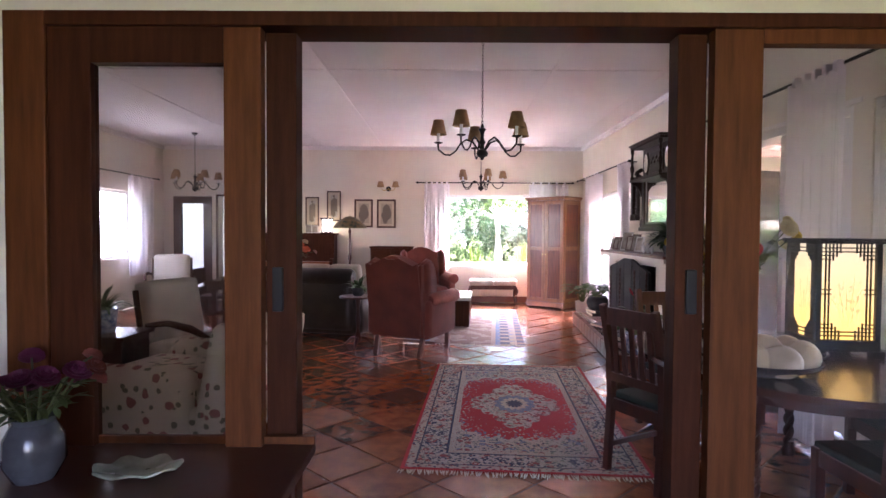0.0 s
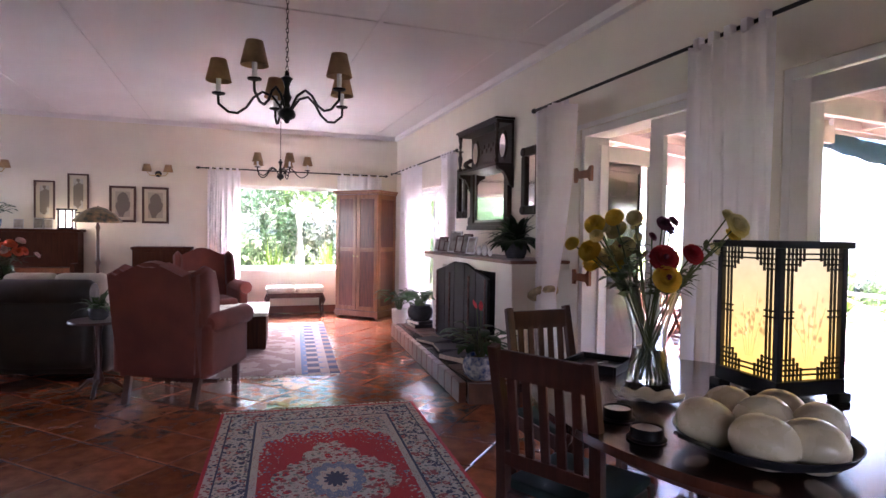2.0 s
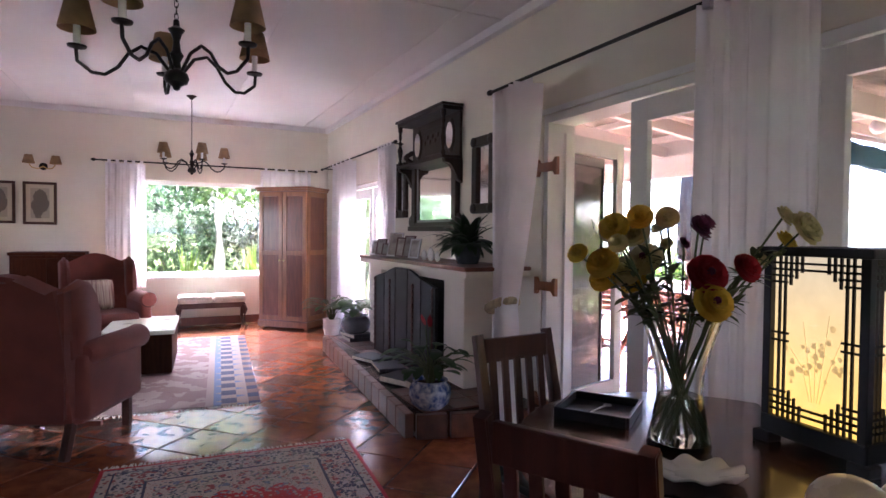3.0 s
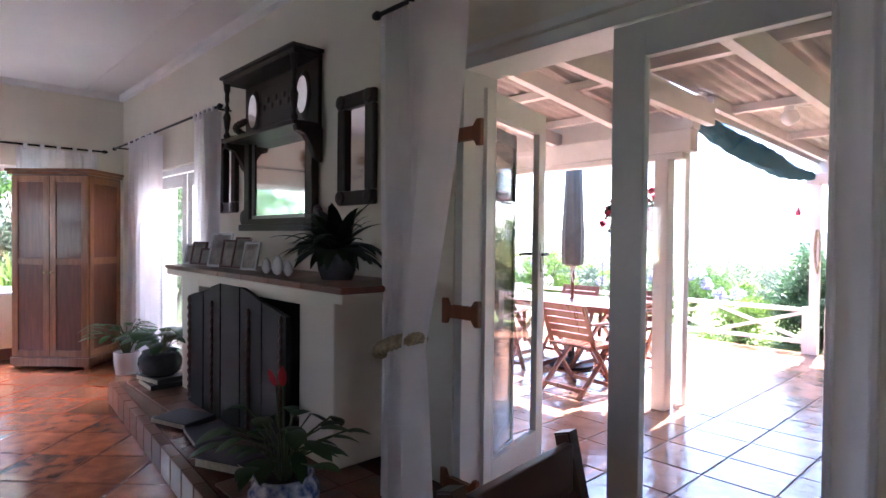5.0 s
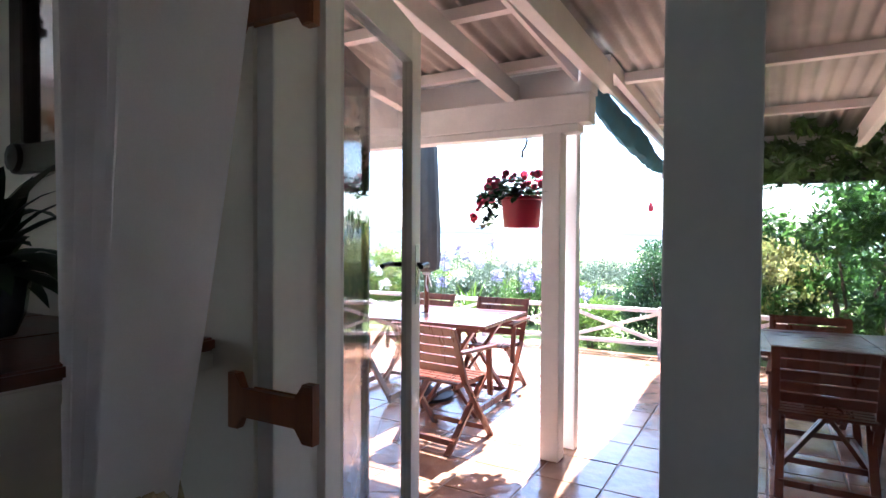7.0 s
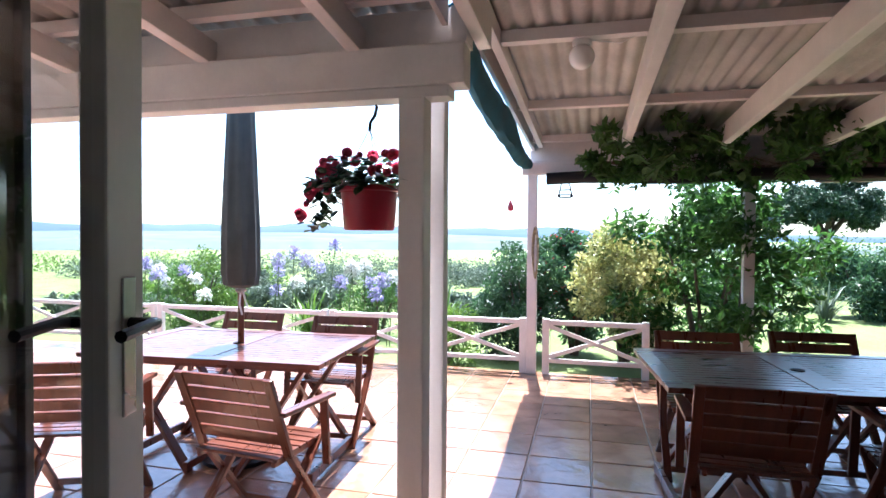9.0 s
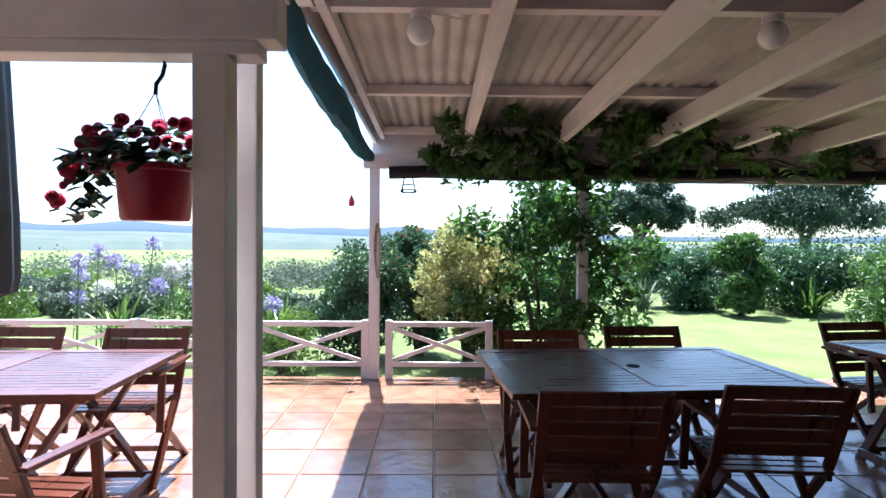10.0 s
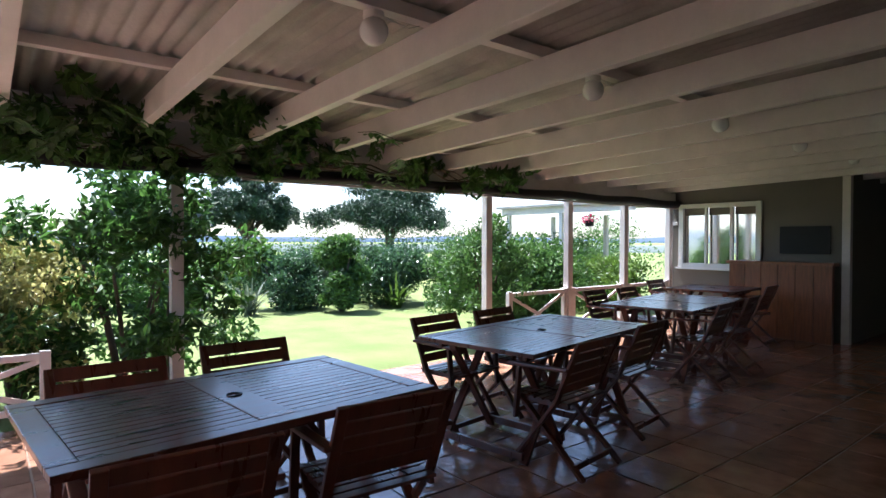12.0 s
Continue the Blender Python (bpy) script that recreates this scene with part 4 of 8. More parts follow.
# ---- pictures and mirrors ----
def picture(x0, x1, z0, z1, face, label, wood_m="darkwood", y=NY, fw=0.035):
    t = thing("framed_picture", label, "picture", pose((x0 + x1) / 2, y, (z0 + z1) / 2), "framed prints")
    hw, hh = (x1 - x0) / 2, (z1 - z0) / 2
    for a in ((-hw, hw, hh - fw, hh), (-hw, hw, -hh, -hh + fw), (-hw, -hw + fw, -hh + fw, hh - fw), (hw - fw, hw, -hh + fw, hh - fw)):
        boxpart("frame", (a[0], a[1], -0.028, -0.002, a[2], a[3]), M[wood_m], t, 0.004)
    boxpart("mount", (-hw + fw - 0.002, hw - fw + 0.002, -0.012, -0.004, -hh + fw - 0.002, hh - fw + 0.002), M["mount"], t)
    mw = 0.05
    boxpart("print", (-hw + fw + mw, hw - fw - mw, -0.017, -0.0125, -hh + fw + mw, hh - fw - mw), M[face], t)


picture(-2.74, -2.47, 1.51, 2.09, "print2", "tall framed figure print in a dark frame", fw=0.025)
picture(-2.31, -2.03, 1.61, 2.21, "print2", "tall framed figure print hung higher in a dark frame", fw=0.025)
picture(-1.76, -1.39, 1.49, 2.05, "print1", "framed portrait print with wide cream mount")
picture(-1.31, -0.93, 1.48, 2.05, "print1", "framed portrait print beside its pair")
picture(-4.9, -4.15, 1.45, 2.0, "seascape", "framed seascape in a wooden frame", "orangewood", 12.9, 0.06)


def wall_mirror(y0, y1, z0, z1, label):
    t = thing("wall_mirror", label, "mirror", pose(WX, (y0 + y1) / 2, (z0 + z1) / 2), "narrow wall mirrors")
    hw, hh, fw = (y1 - y0) / 2, (z1 - z0) / 2, 0.085
    for a in ((-hw, hw, hh - fw, hh), (-hw, hw, -hh, -hh + fw), (-hw, -hw + fw, -hh + fw, hh - fw), (hw - fw, hw, -hh + fw, hh - fw)):
        bm = B()
        box(bm, -0.04, -0.002, a[0], a[1], a[2], a[3], 0.012)
        part("frame", bm, M["carved"], t)
    for sy in (-1, 1):
        for sz in (-1, 1):
            bm = B()
            lathe(bm, [(0.0, 0.0), (0.045, 0.005), (0.04, 0.018), (0.0, 0.028)], 10, Matrix.Translation((-0.036, sy * (hw - 0.045), sz * (hh - 0.045))) @ Matrix.Rotation(radians(-90), 4, "Y"))
            part("corner_boss", bm, M["carved"], t, smooth=True)
    boxpart("mirror_glass", (-0.014, -0.004, -hw + fw - 0.003, hw - fw + 0.003, -hh + fw - 0.003, hh - fw + 0.003), M["mirror"], t)


wall_mirror(6.12, 6.49, 1.58, 2.24, "narrow wall mirror in a carved dark frame")
wall_mirror(7.98, 8.29, 1.58, 2.20, "narrow wall mirror in a carved dark frame, beyond the fireplace")


def overmantel():
    t = thing("overmantel_mirror", "carved black oak overmantel mirror with a canopy shelf above the fireplace", "mirror", pose(WX, 7.27, 1.43))
    W, c = 0.55, M["carved"]
    boxpart("base_ledge", (-0.08, -0.002, -W, W, 0.0, 0.05), c, t, 0.008)
    for s in (-1, 1):
        boxpart("pilaster", (-0.055, -0.002, s * 0.42, s * 0.51, 0.05, 0.66), c, t, 0.006)
        bm = B()
        lathe(bm, [(0.0, 0), (0.07, 0.002), (0.06, 0.014), (0, 0.02)], 14, Matrix.Translation((-0.03, s * 0.545, 0.1)) @ Matrix.Rotation(radians(-90), 4, "Y"))
        part("fan_carving", bm, c, t, smooth=True)
        bm = B()
        prism(bm, [(0, 0), (-0.19, 0.0), (-0.18, -0.035), (-0.12, -0.05), (-0.08, -0.11), (-0.05, -0.19), (0, -0.22)], s * 0.50, s * 0.56, Matrix.Translation((-0.002, 0, 0.66)) @ Matrix.Rotation(radians(90), 4, "X") @ Matrix.Diagonal((1, 1, -1, 1)), 0.006)
        part("console", bm, c, t)
        bm = B()
        lathe(bm, [(0.022, 0.0), (0.026, 0.02), (0.012, 0.04), (0.02, 0.07), (0.028, 0.12), (0.014, 0.15), (0.02, 0.17), (0.01, 0.19), (0.018, 0.22), (0.014, 0.25), (0.024, 0.27), (0.024, 0.30)], 14, Matrix.Translation((-0.185, s * 0.515, 0.69)) @ Matrix.Diagonal((1, 1, 1.366, 1)))
        part("turned_post", bm, c, t, smooth=True)
        bm = B()
        lathe(bm, [(0.0, -0.01), (0.088, -0.01), (0.10, 0.0), (0.088, 0.012), (0.0, 0.012)], 24, Matrix.Translation((-0.035, s * 0.37, 0.90)) @ Matrix.Diagonal((1, 0.92, 1.62, 1)) @ Matrix.Rotation(radians(-90), 4, "Y"))
        part("oval_frame", bm, c, t, smooth=True)
        bm = B()
        lathe(bm, [(0.0, 0.014), (0.076, 0.014), (0.076, 0.017), (0.0, 0.018)], 24, Matrix.Translation((-0.035, s * 0.37, 0.90)) @ Matrix.Diagonal((1, 0.92, 1.62, 1)) @ Matrix.Rotation(radians(-90), 4, "Y"))
        part("oval_mirror", bm, M["mirror"], t, "small oval mirror", True)
    boxpart("lower_rail", (-0.055, -0.002, -0.42, 0.42, 0.05, 0.09), c, t, 0.005)
    boxpart("shelf", (-0.21, -0.002, -W, W, 0.66, 0.69), c, t, 0.008)
    boxpart("upper_panel", (-0.028, -0.002, -0.54, 0.54, 0.69, 1.10), c, t)
    boxpart("carved_panel", (-0.045, -0.028, -0.22, 0.22, 0.76, 1.03), c, t, 0.01)
    boxpart("canopy", (-0.205, -0.002, -W, W, 1.10, 1.135), c, t, 0.008)
    boxpart("canopy_moulding", (-0.225, -0.002, -W - 0.018, W + 0.018, 1.135, 1.16), c, t, 0.008)
    for s in (-1, 1):
        boxpart("mirror_bead", (-0.03, -0.022, s * 0.42 - 0.014, s * 0.42 + 0.014, 0.09, 0.66), M["pewter"], t, 0.004, "tarnished silver bead")
    boxpart("mirror_bead", (-0.03, -0.022, -0.406, 0.406, 0.09, 0.115), M["pewter"], t, 0.004, "tarnished silver bead")
    for k in range(7):
        bm = B()
        lathe(bm, [(0.0, 0.0), (0.026, 0.003), (0.022, 0.012), (0.0, 0.016)], 8, Matrix.Translation((-0.045, -0.18 + 0.06 * k, 0.895 + 0.05 * (k % 2))) @ Matrix.Rotation(radians(-90), 4, "Y"))
        part("carved_rosette", bm, c, t, smooth=True)
    boxpart("mirror_glass", (-0.022, -0.006, -0.42, 0.42, 0.09, 0.66), M["mirror"], t)
    bm = B()
    for i in range(9):
        a = i * 0.7
        lathe(bm, [(0.0, 0), (0.03, 0.02), (0.02, 0.05), (0, 0.055)], 8, Matrix.Translation((-0.13 + 0.03 * math.cos(a), 0.40 + 0.03 * math.sin(a), 0.69 + 0.012 * i)))
    part("wooden_carving", bm, c, t, smooth=True)


overmantel()


# ---- fireplace and hearth ----
def fireplace():
    t = thing("fireplace", "white plastered fireplace with a terracotta tiled mantel shelf", "fireplace", kind="structure")
    t.name = "fireplace"
    y0, y1, xf = 5.97, 8.16, 2.42
    boxpart("cheek", (xf, WX, y0, 6.32, 0.20, 1.089), M["plaster"], t, 0.01)
    boxpart("cheek", (xf, WX, 7.82, y1, 0.20, 1.089), M["plaster"], t, 0.01)
    boxpart("lintel", (xf + 0.003, WX, 6.32, 7.82, 1.02, 1.089), M["plaster"], t)
    boxpart("firebox", (WX - 0.03, WX - 0.004, 6.32, 7.82, 0.20, 1.02), M["soot"], t)
    def front(y):
        return 2.235 + 0.028 * (y - 5.62)
    n, ya, yb = 7, 5.62, 8.22
    for i in range(n):
        a, b = ya + (yb - ya) * i / n + 0.003, ya + (yb - ya) * (i + 1) / n - 0.003
        bm = B()
        prism(bm, [(front(a), a), (WX - 0.002, a), (WX - 0.002, b), (front(b), b)], 1.135, 1.165, None, 0.005)
        part("mantel_tile", bm, M["brick"], t)
    bm = B()
    prism(bm, [(front(ya) + 0.012, ya + 0.01), (WX - 0.002, ya + 0.01), (WX - 0.002, yb - 0.01), (front(yb) + 0.012, yb - 0.01)], 1.09, 1.134, None, 0.005)
    part("mantel_bed", bm, M["plaster"], t)


fireplace()


def hearth():
    t = thing("hearth", "raised hearth edged with glazed terracotta bricks", "hearth", kind="structure")
    t.name = "hearth"
    bm = B()
    prism(bm, [(1.88, 5.66), (2.79, 5.42), (2.79, 8.80), (2.12, 8.80)], 0.0, 0.165)
    part("core", bm, M["grout"], t)
    edge = [((1.86, 5.66), (2.10, 8.80)), ((2.78, 5.40), (1.86, 5.66))]
    bb = bmesh.new()
    box(bb, 0.004, 0.216, -0.012, 0.05, 0.005, 0.172, 0.006)
    me = bpy.data.meshes.new("brick")
    bb.to_mesh(me)
    bb.free()
    me.materials.append(M["brick"])
    for (ax, ay), (bx, by) in edge:
        L = math.hypot(bx - ax, by - ay)
        ang = math.atan2(by - ay, bx - ax)
        n = int(L / 0.22)
        for i in range(n):
            o = new("brick", me)
            o.parent = t
            o.matrix_basis = Matrix.Translation((ax + (bx - ax) * i / n, ay + (by - ay) * i / n, 0)) @ Matrix.Rotation(ang, 4, "Z")
    bb = bmesh.new()
    box(bb, 0.004, 0.216, 0.004, 0.216, 0.165, 0.180, 0.004)
    mt = bpy.data.meshes.new("hearth_tile")
    bb.to_mesh(mt)
    bb.free()
    mt.materials.append(M["brick"])
    for i in range(4):
        for j in range(14):
            x, y = 1.94 + i * 0.22, 5.62 + j * 0.22
            if x > 1.90 + (y - 5.6) * 0.076 and x < 2.58:
                o = new("hearth_tile", mt)
                o.parent = t
                o.location = (x, y, 0)


hearth()


def fire_screen():
    t = thing("fire_screen", "dark carved wooden fire screen with curved top", "fire screen", pose(2.36, 7.08, 0.18))
    ww, h = 1.5, 0.84
    nb = 10
    for i in range(nb):
        a, b = -ww / 2 + ww * i / nb, -ww / 2 + ww * (i + 1) / nb
        def top(u):
            s = abs(u) / (ww / 2)
            return h - 0.02 + 0.09 * math.cos(s * math.pi / 2 * 1.6) if s < 0.75 else h - 0.05 + 0.02 * math.cos(s * 9)
        bm = B()
        prism(bm, [(a + 0.002, 0.0), (b - 0.002, 0.0), (b - 0.002, top(b)), (a + 0.002, top(a))], -0.014 + 0.004 * (i % 2), 0.014, Matrix(((0, 0, 1, 0), (1, 0, 0, 0), (0, 1, 0, 0), (0, 0, 0, 1))))
        part("board", bm, M["ebony"], t)
    for u in (-0.70, -0.28, 0.28, 0.70):
        bm = B()
        prof = [(0.006, 0.03)]
        for k in range(13):
            prof += [(0.015, 0.045 + k * 0.058), (0.015, 0.062 + k * 0.058), (0.006, 0.078 + k * 0.058)]
        lathe(bm, prof, 8, Matrix.Translation((-0.018, u, 0)))
        part("beading", bm, M["darkwood"], t, smooth=True)


fire_screen()


# ---- plants ----
def blade(bm, base, az, el, length, width, droop, segs=5, fold=0.15):
    """A leaf blade that bends down along its length."""
    p = Vector(base)
    d = Vector((math.cos(az) * math.cos(el), math.sin(az) * math.cos(el), math.sin(el)))
    side = Vector((-math.sin(az), math.cos(az), 0))
    prev = None
    for i in range(segs + 1):
        u = i / segs
        wd = width * (math.sin(math.pi * min(1, 0.12 + 0.88 * u)) ** 0.8) / 2 + 0.0008
        up = side.cross(d)
        l, c, r = bm.verts.new(p - side * wd + up * wd * fold), bm.verts.new(p), bm.verts.new(p + side * wd + up * wd * fold)
        if prev:
            bm.faces.new((prev[0], prev[1], c, l))
            bm.faces.new((prev[1], prev[2], r, c))
        prev = (l, c, r)
        p = p + d * length / segs
        d = (d + Vector((0, 0, -droop / segs))).normalized()


def stalk_leaves(bm, bs, rng, n, h, spread, leaf_len, leaf_w, droop, base=(0, 0, 0)):
    for i in range(n):
        az = rng.random() * 6.283
        r = spread * (0.3 + 0.7 * rng.random())
        tip = Vector((base[0] + math.cos(az) * r, base[1] + math.sin(az) * r, base[2] + h * (0.45 + 0.55 * rng.random())))
        mid = Vector(base) * 0.5 + tip * 0.5 + Vector((0, 0, 0.25 * h))
        mid = Vector((base[0] + (tip.x - base[0]) * 0.35, base[1] + (tip.y - base[1]) * 0.35, tip.z * 0.72 + base[2] * 0.28))
        tube(bs, [Vector(base) + Vector((0.02 * math.cos(az), 0.02 * math.sin(az), 0)), mid, tip], 0.004, 5)
        blade(bm, tip, az + rng.uniform(-0.5, 0.5), rng.uniform(-0.3, 0.5), leaf_len * rng.uniform(0.7, 1.15), leaf_w * rng.uniform(0.75, 1.15), droop)


def potted(name, label, pot_profile, pot_mat, pot_label, x, y, z, seed, n, h, spread, ll, lw, droop=0.9, leaf="houseleaf", extra=None, blades=False):
    rng = random.Random(seed)
    t = thing(name, label, "plant", pose(x, y, z))
    bm = B()
    lathe(bm, pot_profile, 28)
    part("pot", bm, M[pot_mat], t, pot_label, True)
    rim = pot_profile[-1][0]
    ht = max(p[1] for p in pot_profile)
    bm = B()
    lathe(bm, [(0.0, ht - 0.03), (max(p[0] for p in pot_profile if p[1] > ht - 0.04) * 0.9, ht - 0.03), (0.0, ht - 0.02)], 20, cap=False)
    part("soil", bm, M["soil"], t)
    bl, bs = B(), B()
    if blades:
        for i in range(n):
            blade(bl, (rng.uniform(-0.03, 0.03), rng.uniform(-0.03, 0.03), ht - 0.03), rng.random() * 6.283, rng.uniform(0.45, 1.4), ll * rng.uniform(0.6, 1.1), lw, droop * rng.uniform(0.7, 1.4), 7)
        tube(bs, [(0, 0, ht - 0.03), (0, 0, ht + 0.05)], 0.008, 6)
    else:
        stalk_leaves(bl, bs, rng, n, h, spread, ll, lw, droop, (0, 0, ht - 0.03))
    if extra:
        extra(bl, bs, t, rng, ht)
    part("stalk", bs, M["stem"], t, smooth=True)
    part("foliage", bl, M[leaf], t, smooth=True)
    return t


def red_spikes(bl, bs, t, rng, ht):
    for i in range(2):
        a = 1.2 + 2.4 * i
        top = (0.06 * math.cos(a), 0.06 * math.sin(a), ht + 0.36 + 0.03 * i)
        tube(bs, [(0, 0, ht - 0.03), top], 0.003, 5)
        bm = B()
        blade(bm, top, a, 1.1, 0.09, 0.035, 0.2)
        part("red_flower", bm, M["crimson"], t, "small red flower spike", True)


POT_ROUND = [(0.09, 0.0), (0.135, 0.04), (0.15, 0.10), (0.145, 0.15), (0.12, 0.185), (0.125, 0.20), (0.112, 0.20), (0.108, 0.17)]
potted("potted_plant", "flowering plant in a blue and white glazed pot on the hearth", POT_ROUND, "blueglaze", "blue and white patterned glazed pot", 2.02, 5.72, 0.18, 11, 34, 0.26, 0.27, 0.15, 0.075, 1.1, "houseleaf", red_spikes)
potted("potted_plant", "broad-leaved plant in a dark glazed bowl on stacked books", [(r * 1.12, h * 1.0) for r, h in POT_ROUND], "greyglaze", "dark glazed round pot", 2.34, 8.42, 0.26, 12, 40, 0.24, 0.30, 0.17, 0.10, 1.2)
potted("potted_plant", "leafy plant in a white pot on the floor by the armoire", [(0.10, 0.0), (0.115, 0.10), (0.12, 0.22), (0.11, 0.22), (0.105, 0.17)], "porcelain", "white porcelain pot", 2.45, 9.85, 0.0, 13, 38, 0.34, 0.28, 0.20, 0.08, 1.0)
potted("potted_plant", "arching dark-leaved plant in a dark pot on the mantelpiece", [(0.08, 0.0), (0.10, 0.05), (0.11, 0.13), (0.10, 0.15), (0.095, 0.12)], "greyglaze", "dark pot", 2.52, 6.10, 1.165, 14, 95, 0.2, 0.2, 0.36, 0.066, 1.7, "darkleaf", None, True)
for i, (x, y, r, z, th) in enumerate(((2.34, 8.42, 0, 0.18, 0.04), (2.35, 8.43, 12, 0.22, 0.04), (2.16, 7.35, 20, 0.18, 0.035), (2.18, 6.95, -8, 0.18, 0.03), (2.12, 6.45, 25, 0.18, 0.05), (2.2, 6.15, 5, 0.18, 0.06))):
    t = thing("book", "large worn hardback book lying flat on the hearth", "book", pose(x, y, z, 0, 0, r), "books on the hearth")
    boxpart("cover", (-0.12, 0.12, -0.16, 0.16, 0, th), M["book"], t, 0.003)
    boxpart("page_block", (-0.122, 0.117, -0.156, 0.156, 0.005, th - 0.005), M["pages"], t)

# photographs and shells on the mantel
for i, (y, h, wd, rz) in enumerate(((8.16, 0.16, 0.13, 30), (8.02, 0.18, 0.14, 25), (7.88, 0.13, 0.11, 20), (7.62, 0.25, 0.19, 24), (7.42, 0.20, 0.15, 30), (7.26, 0.22, 0.15, 18), (7.10, 0.19, 0.13, 24))):
    t = thing("photo_frame", "small standing photograph frame on the mantelpiece", "photo frame", pose(2.48, y, 1.168, 0, 0, -90 + rz) @ pose(0, 0, 0, -14, 0, 0), "photo frames on the mantel")
    fw = 0.014
    for a in ((-wd / 2, wd / 2, h - fw, h), (-wd / 2, wd / 2, 0, fw), (-wd / 2, -wd / 2 + fw, fw, h - fw), (wd / 2 - fw, wd / 2, fw, h - fw)):
        boxpart("frame", (a[0], a[1], -0.008, 0.008, a[2], a[3]), M["darkwood" if i % 3 else "steel"], t, 0.002)
    boxpart("photograph", (-wd / 2 + fw, wd / 2 - fw, -0.002, 0.004, fw, h - fw), M["photo"], t)
for y, r in ((6.72, 0.05), (6.58, 0.06), (6.45, 0.045)):
    t = thing("seashell", "pale ribbed seashell standing on the mantelpiece", "shell", pose(2.42, y, 1.165), "shells on the mantel")
    bm = B()
    lathe(bm, [(0.0, 0.0), (r * 0.6, 0.01), (r, r * 0.7), (r * 0.8, r * 1.4), (r * 0.3, r * 1.9), (0.0, r * 2.0)], 14, Matrix.Diagonal((0.45, 1, 1, 1)))
    part("shell_body", bm, M["porcelain"], t, smooth=True)


# ---- rugs ----
def rug(x, y, hx, hy, rot, material, label, fringe=True, name="rug"):
    t = thing(name, label, "rug", pose(x, y, 0.0, 0, 0, rot))
    bm = B()
    nx, ny = 30, 50
    vs = [[bm.verts.new((-hx + 2 * hx * i / nx, -hy + 2 * hy * j / ny, 0.010 + 0.0025 * noise.noise((i * 0.3, j * 0.3, 1.7)))) for i in range(nx + 1)] for j in range(ny + 1)]
    for j in range(ny):
        for i in range(nx):
            bm.faces.new((vs[j][i], vs[j][i + 1], vs[j + 1][i + 1], vs[j + 1][i]))
    rim = [e for e in bm.edges if e.is_boundary]
    ext = bmesh.ops.extrude_edge_only(bm, edges=rim)
    for v in ext["geom"]:
        if isinstance(v, bmesh.types.BMVert):
            v.co.z = 0.0005
    part("weave", bm, material, t, smooth=True)
    if fringe:
        rng = random.Random(4)
        for s in (-1, 1):
            bm = B()
            for i in range(int(hx * 2 / 0.013)):
                xx = -hx + 0.013 * i
                blade(bm, (xx, s * hy, 0.008), s * 1.5708 + rng.uniform(-0.35, 0.35), -0.05, rng.uniform(0.05, 0.075), 0.009, 0.05, 2)
            tagged(part("fringe", bm, M["pages"], t, "cream cotton fringe"), kind="stuff")


rug(0.64, 4.53, 0.73, 1.34, -4, persian_material(0.73, 1.34), "red and ivory Persian medallion rug with fringed ends")
rug(0.42, 8.62, 0.78, 1.62, -5, kilim_material(0.78, 1.62), "faded beige kilim with a blue zigzag border")


# ---- living room furniture ----
def mission_chair(x, y, rot, label, rounded=False):
    """Slat-backed dining chair; at rot 0 it faces +y, origin under the seat's middle."""
    t = thing("dining_chair", label, "chair", pose(x, y, 0, 0, 0, rot), "chairs round the dining table")
    c = M["darkwood"]
    for s in (-1, 1):
        bm = B()
        bar(bm, (s * 0.19, 0.19, 0), (s * 0.19, 0.19, 0.44), 0.042, 0.042, 0.004)
        part("leg", bm, c, t)
        bm = B()
        prism(bm, [(-0.255, 0.0), (-0.215, 0.0), (-0.185, 0.44), (-0.20, 0.70), (-0.265, 0.985), (-0.30, 0.975), (-0.238, 0.70), (-0.225, 0.44)], s * 0.19 - 0.02, s * 0.19 + 0.02,
              Matrix(((0, 0, 1, 0), (1, 0, 0, 0), (0, 1, 0, 0), (0, 0, 0, 1))), 0.004)
        part("back_post", bm, c, t)
        boxpart("side_rail", (s * 0.19 - 0.012, s * 0.19 + 0.012, -0.19, 0.17, 0.36, 0.43), c, t, 0.003)
        boxpart("stretcher", (s * 0.19 - 0.01, s * 0.19 + 0.01, -0.21, 0.17, 0.14, 0.17), c, t, 0.003)
    boxpart("front_rail", (-0.17, 0.17, 0.178, 0.202, 0.36, 0.43), c, t, 0.003)
    boxpart("back_rail", (-0.17, 0.17, -0.215, -0.195, 0.36, 0.43), c, t, 0.003)
    boxpart("seat", (-0.20, 0.20, -0.19, 0.21, 0.43, 0.465), M["greenseat"], t, 0.012, "dark green upholstered seat pad")
    bm = B()
    bar(bm, (-0.17, -0.222, 0.56), (0.17, -0.222, 0.56), 0.02, 0.05, 0.003)
    part("lower_rail", bm, c, t)
    bm = B()
    if rounded:
        prism(bm, [(-0.17, 0.86), (0.17, 0.86), (0.17, 0.94)] + [(0.17 * math.cos(a), 0.94 + 0.05 * math.sin(a)) for a in [k * math.pi / 8 for k in range(1, 8)]] + [(-0.17, 0.94)], -0.275, -0.252,
              Matrix(((1, 0, 0, 0), (0, 0, 1, 0), (0, 1, 0, 0), (0, 0, 0, 1))))
    else:
        bar(bm, (-0.17, -0.262, 0.915), (0.17, -0.262, 0.915), 0.022, 0.10, 0.004)
    part("top_rail", bm, c, t)
    for k in range(5):
        xx = -0.13 + 0.065 * k
        bm = B()
        bar(bm, (xx, -0.222, 0.58), (xx, -0.256, 0.88), 0.034, 0.012, 0.002, up=(0, 1, 0))
        part("slat", bm, c, t)
    return t


TC = (1.87, 3.03)
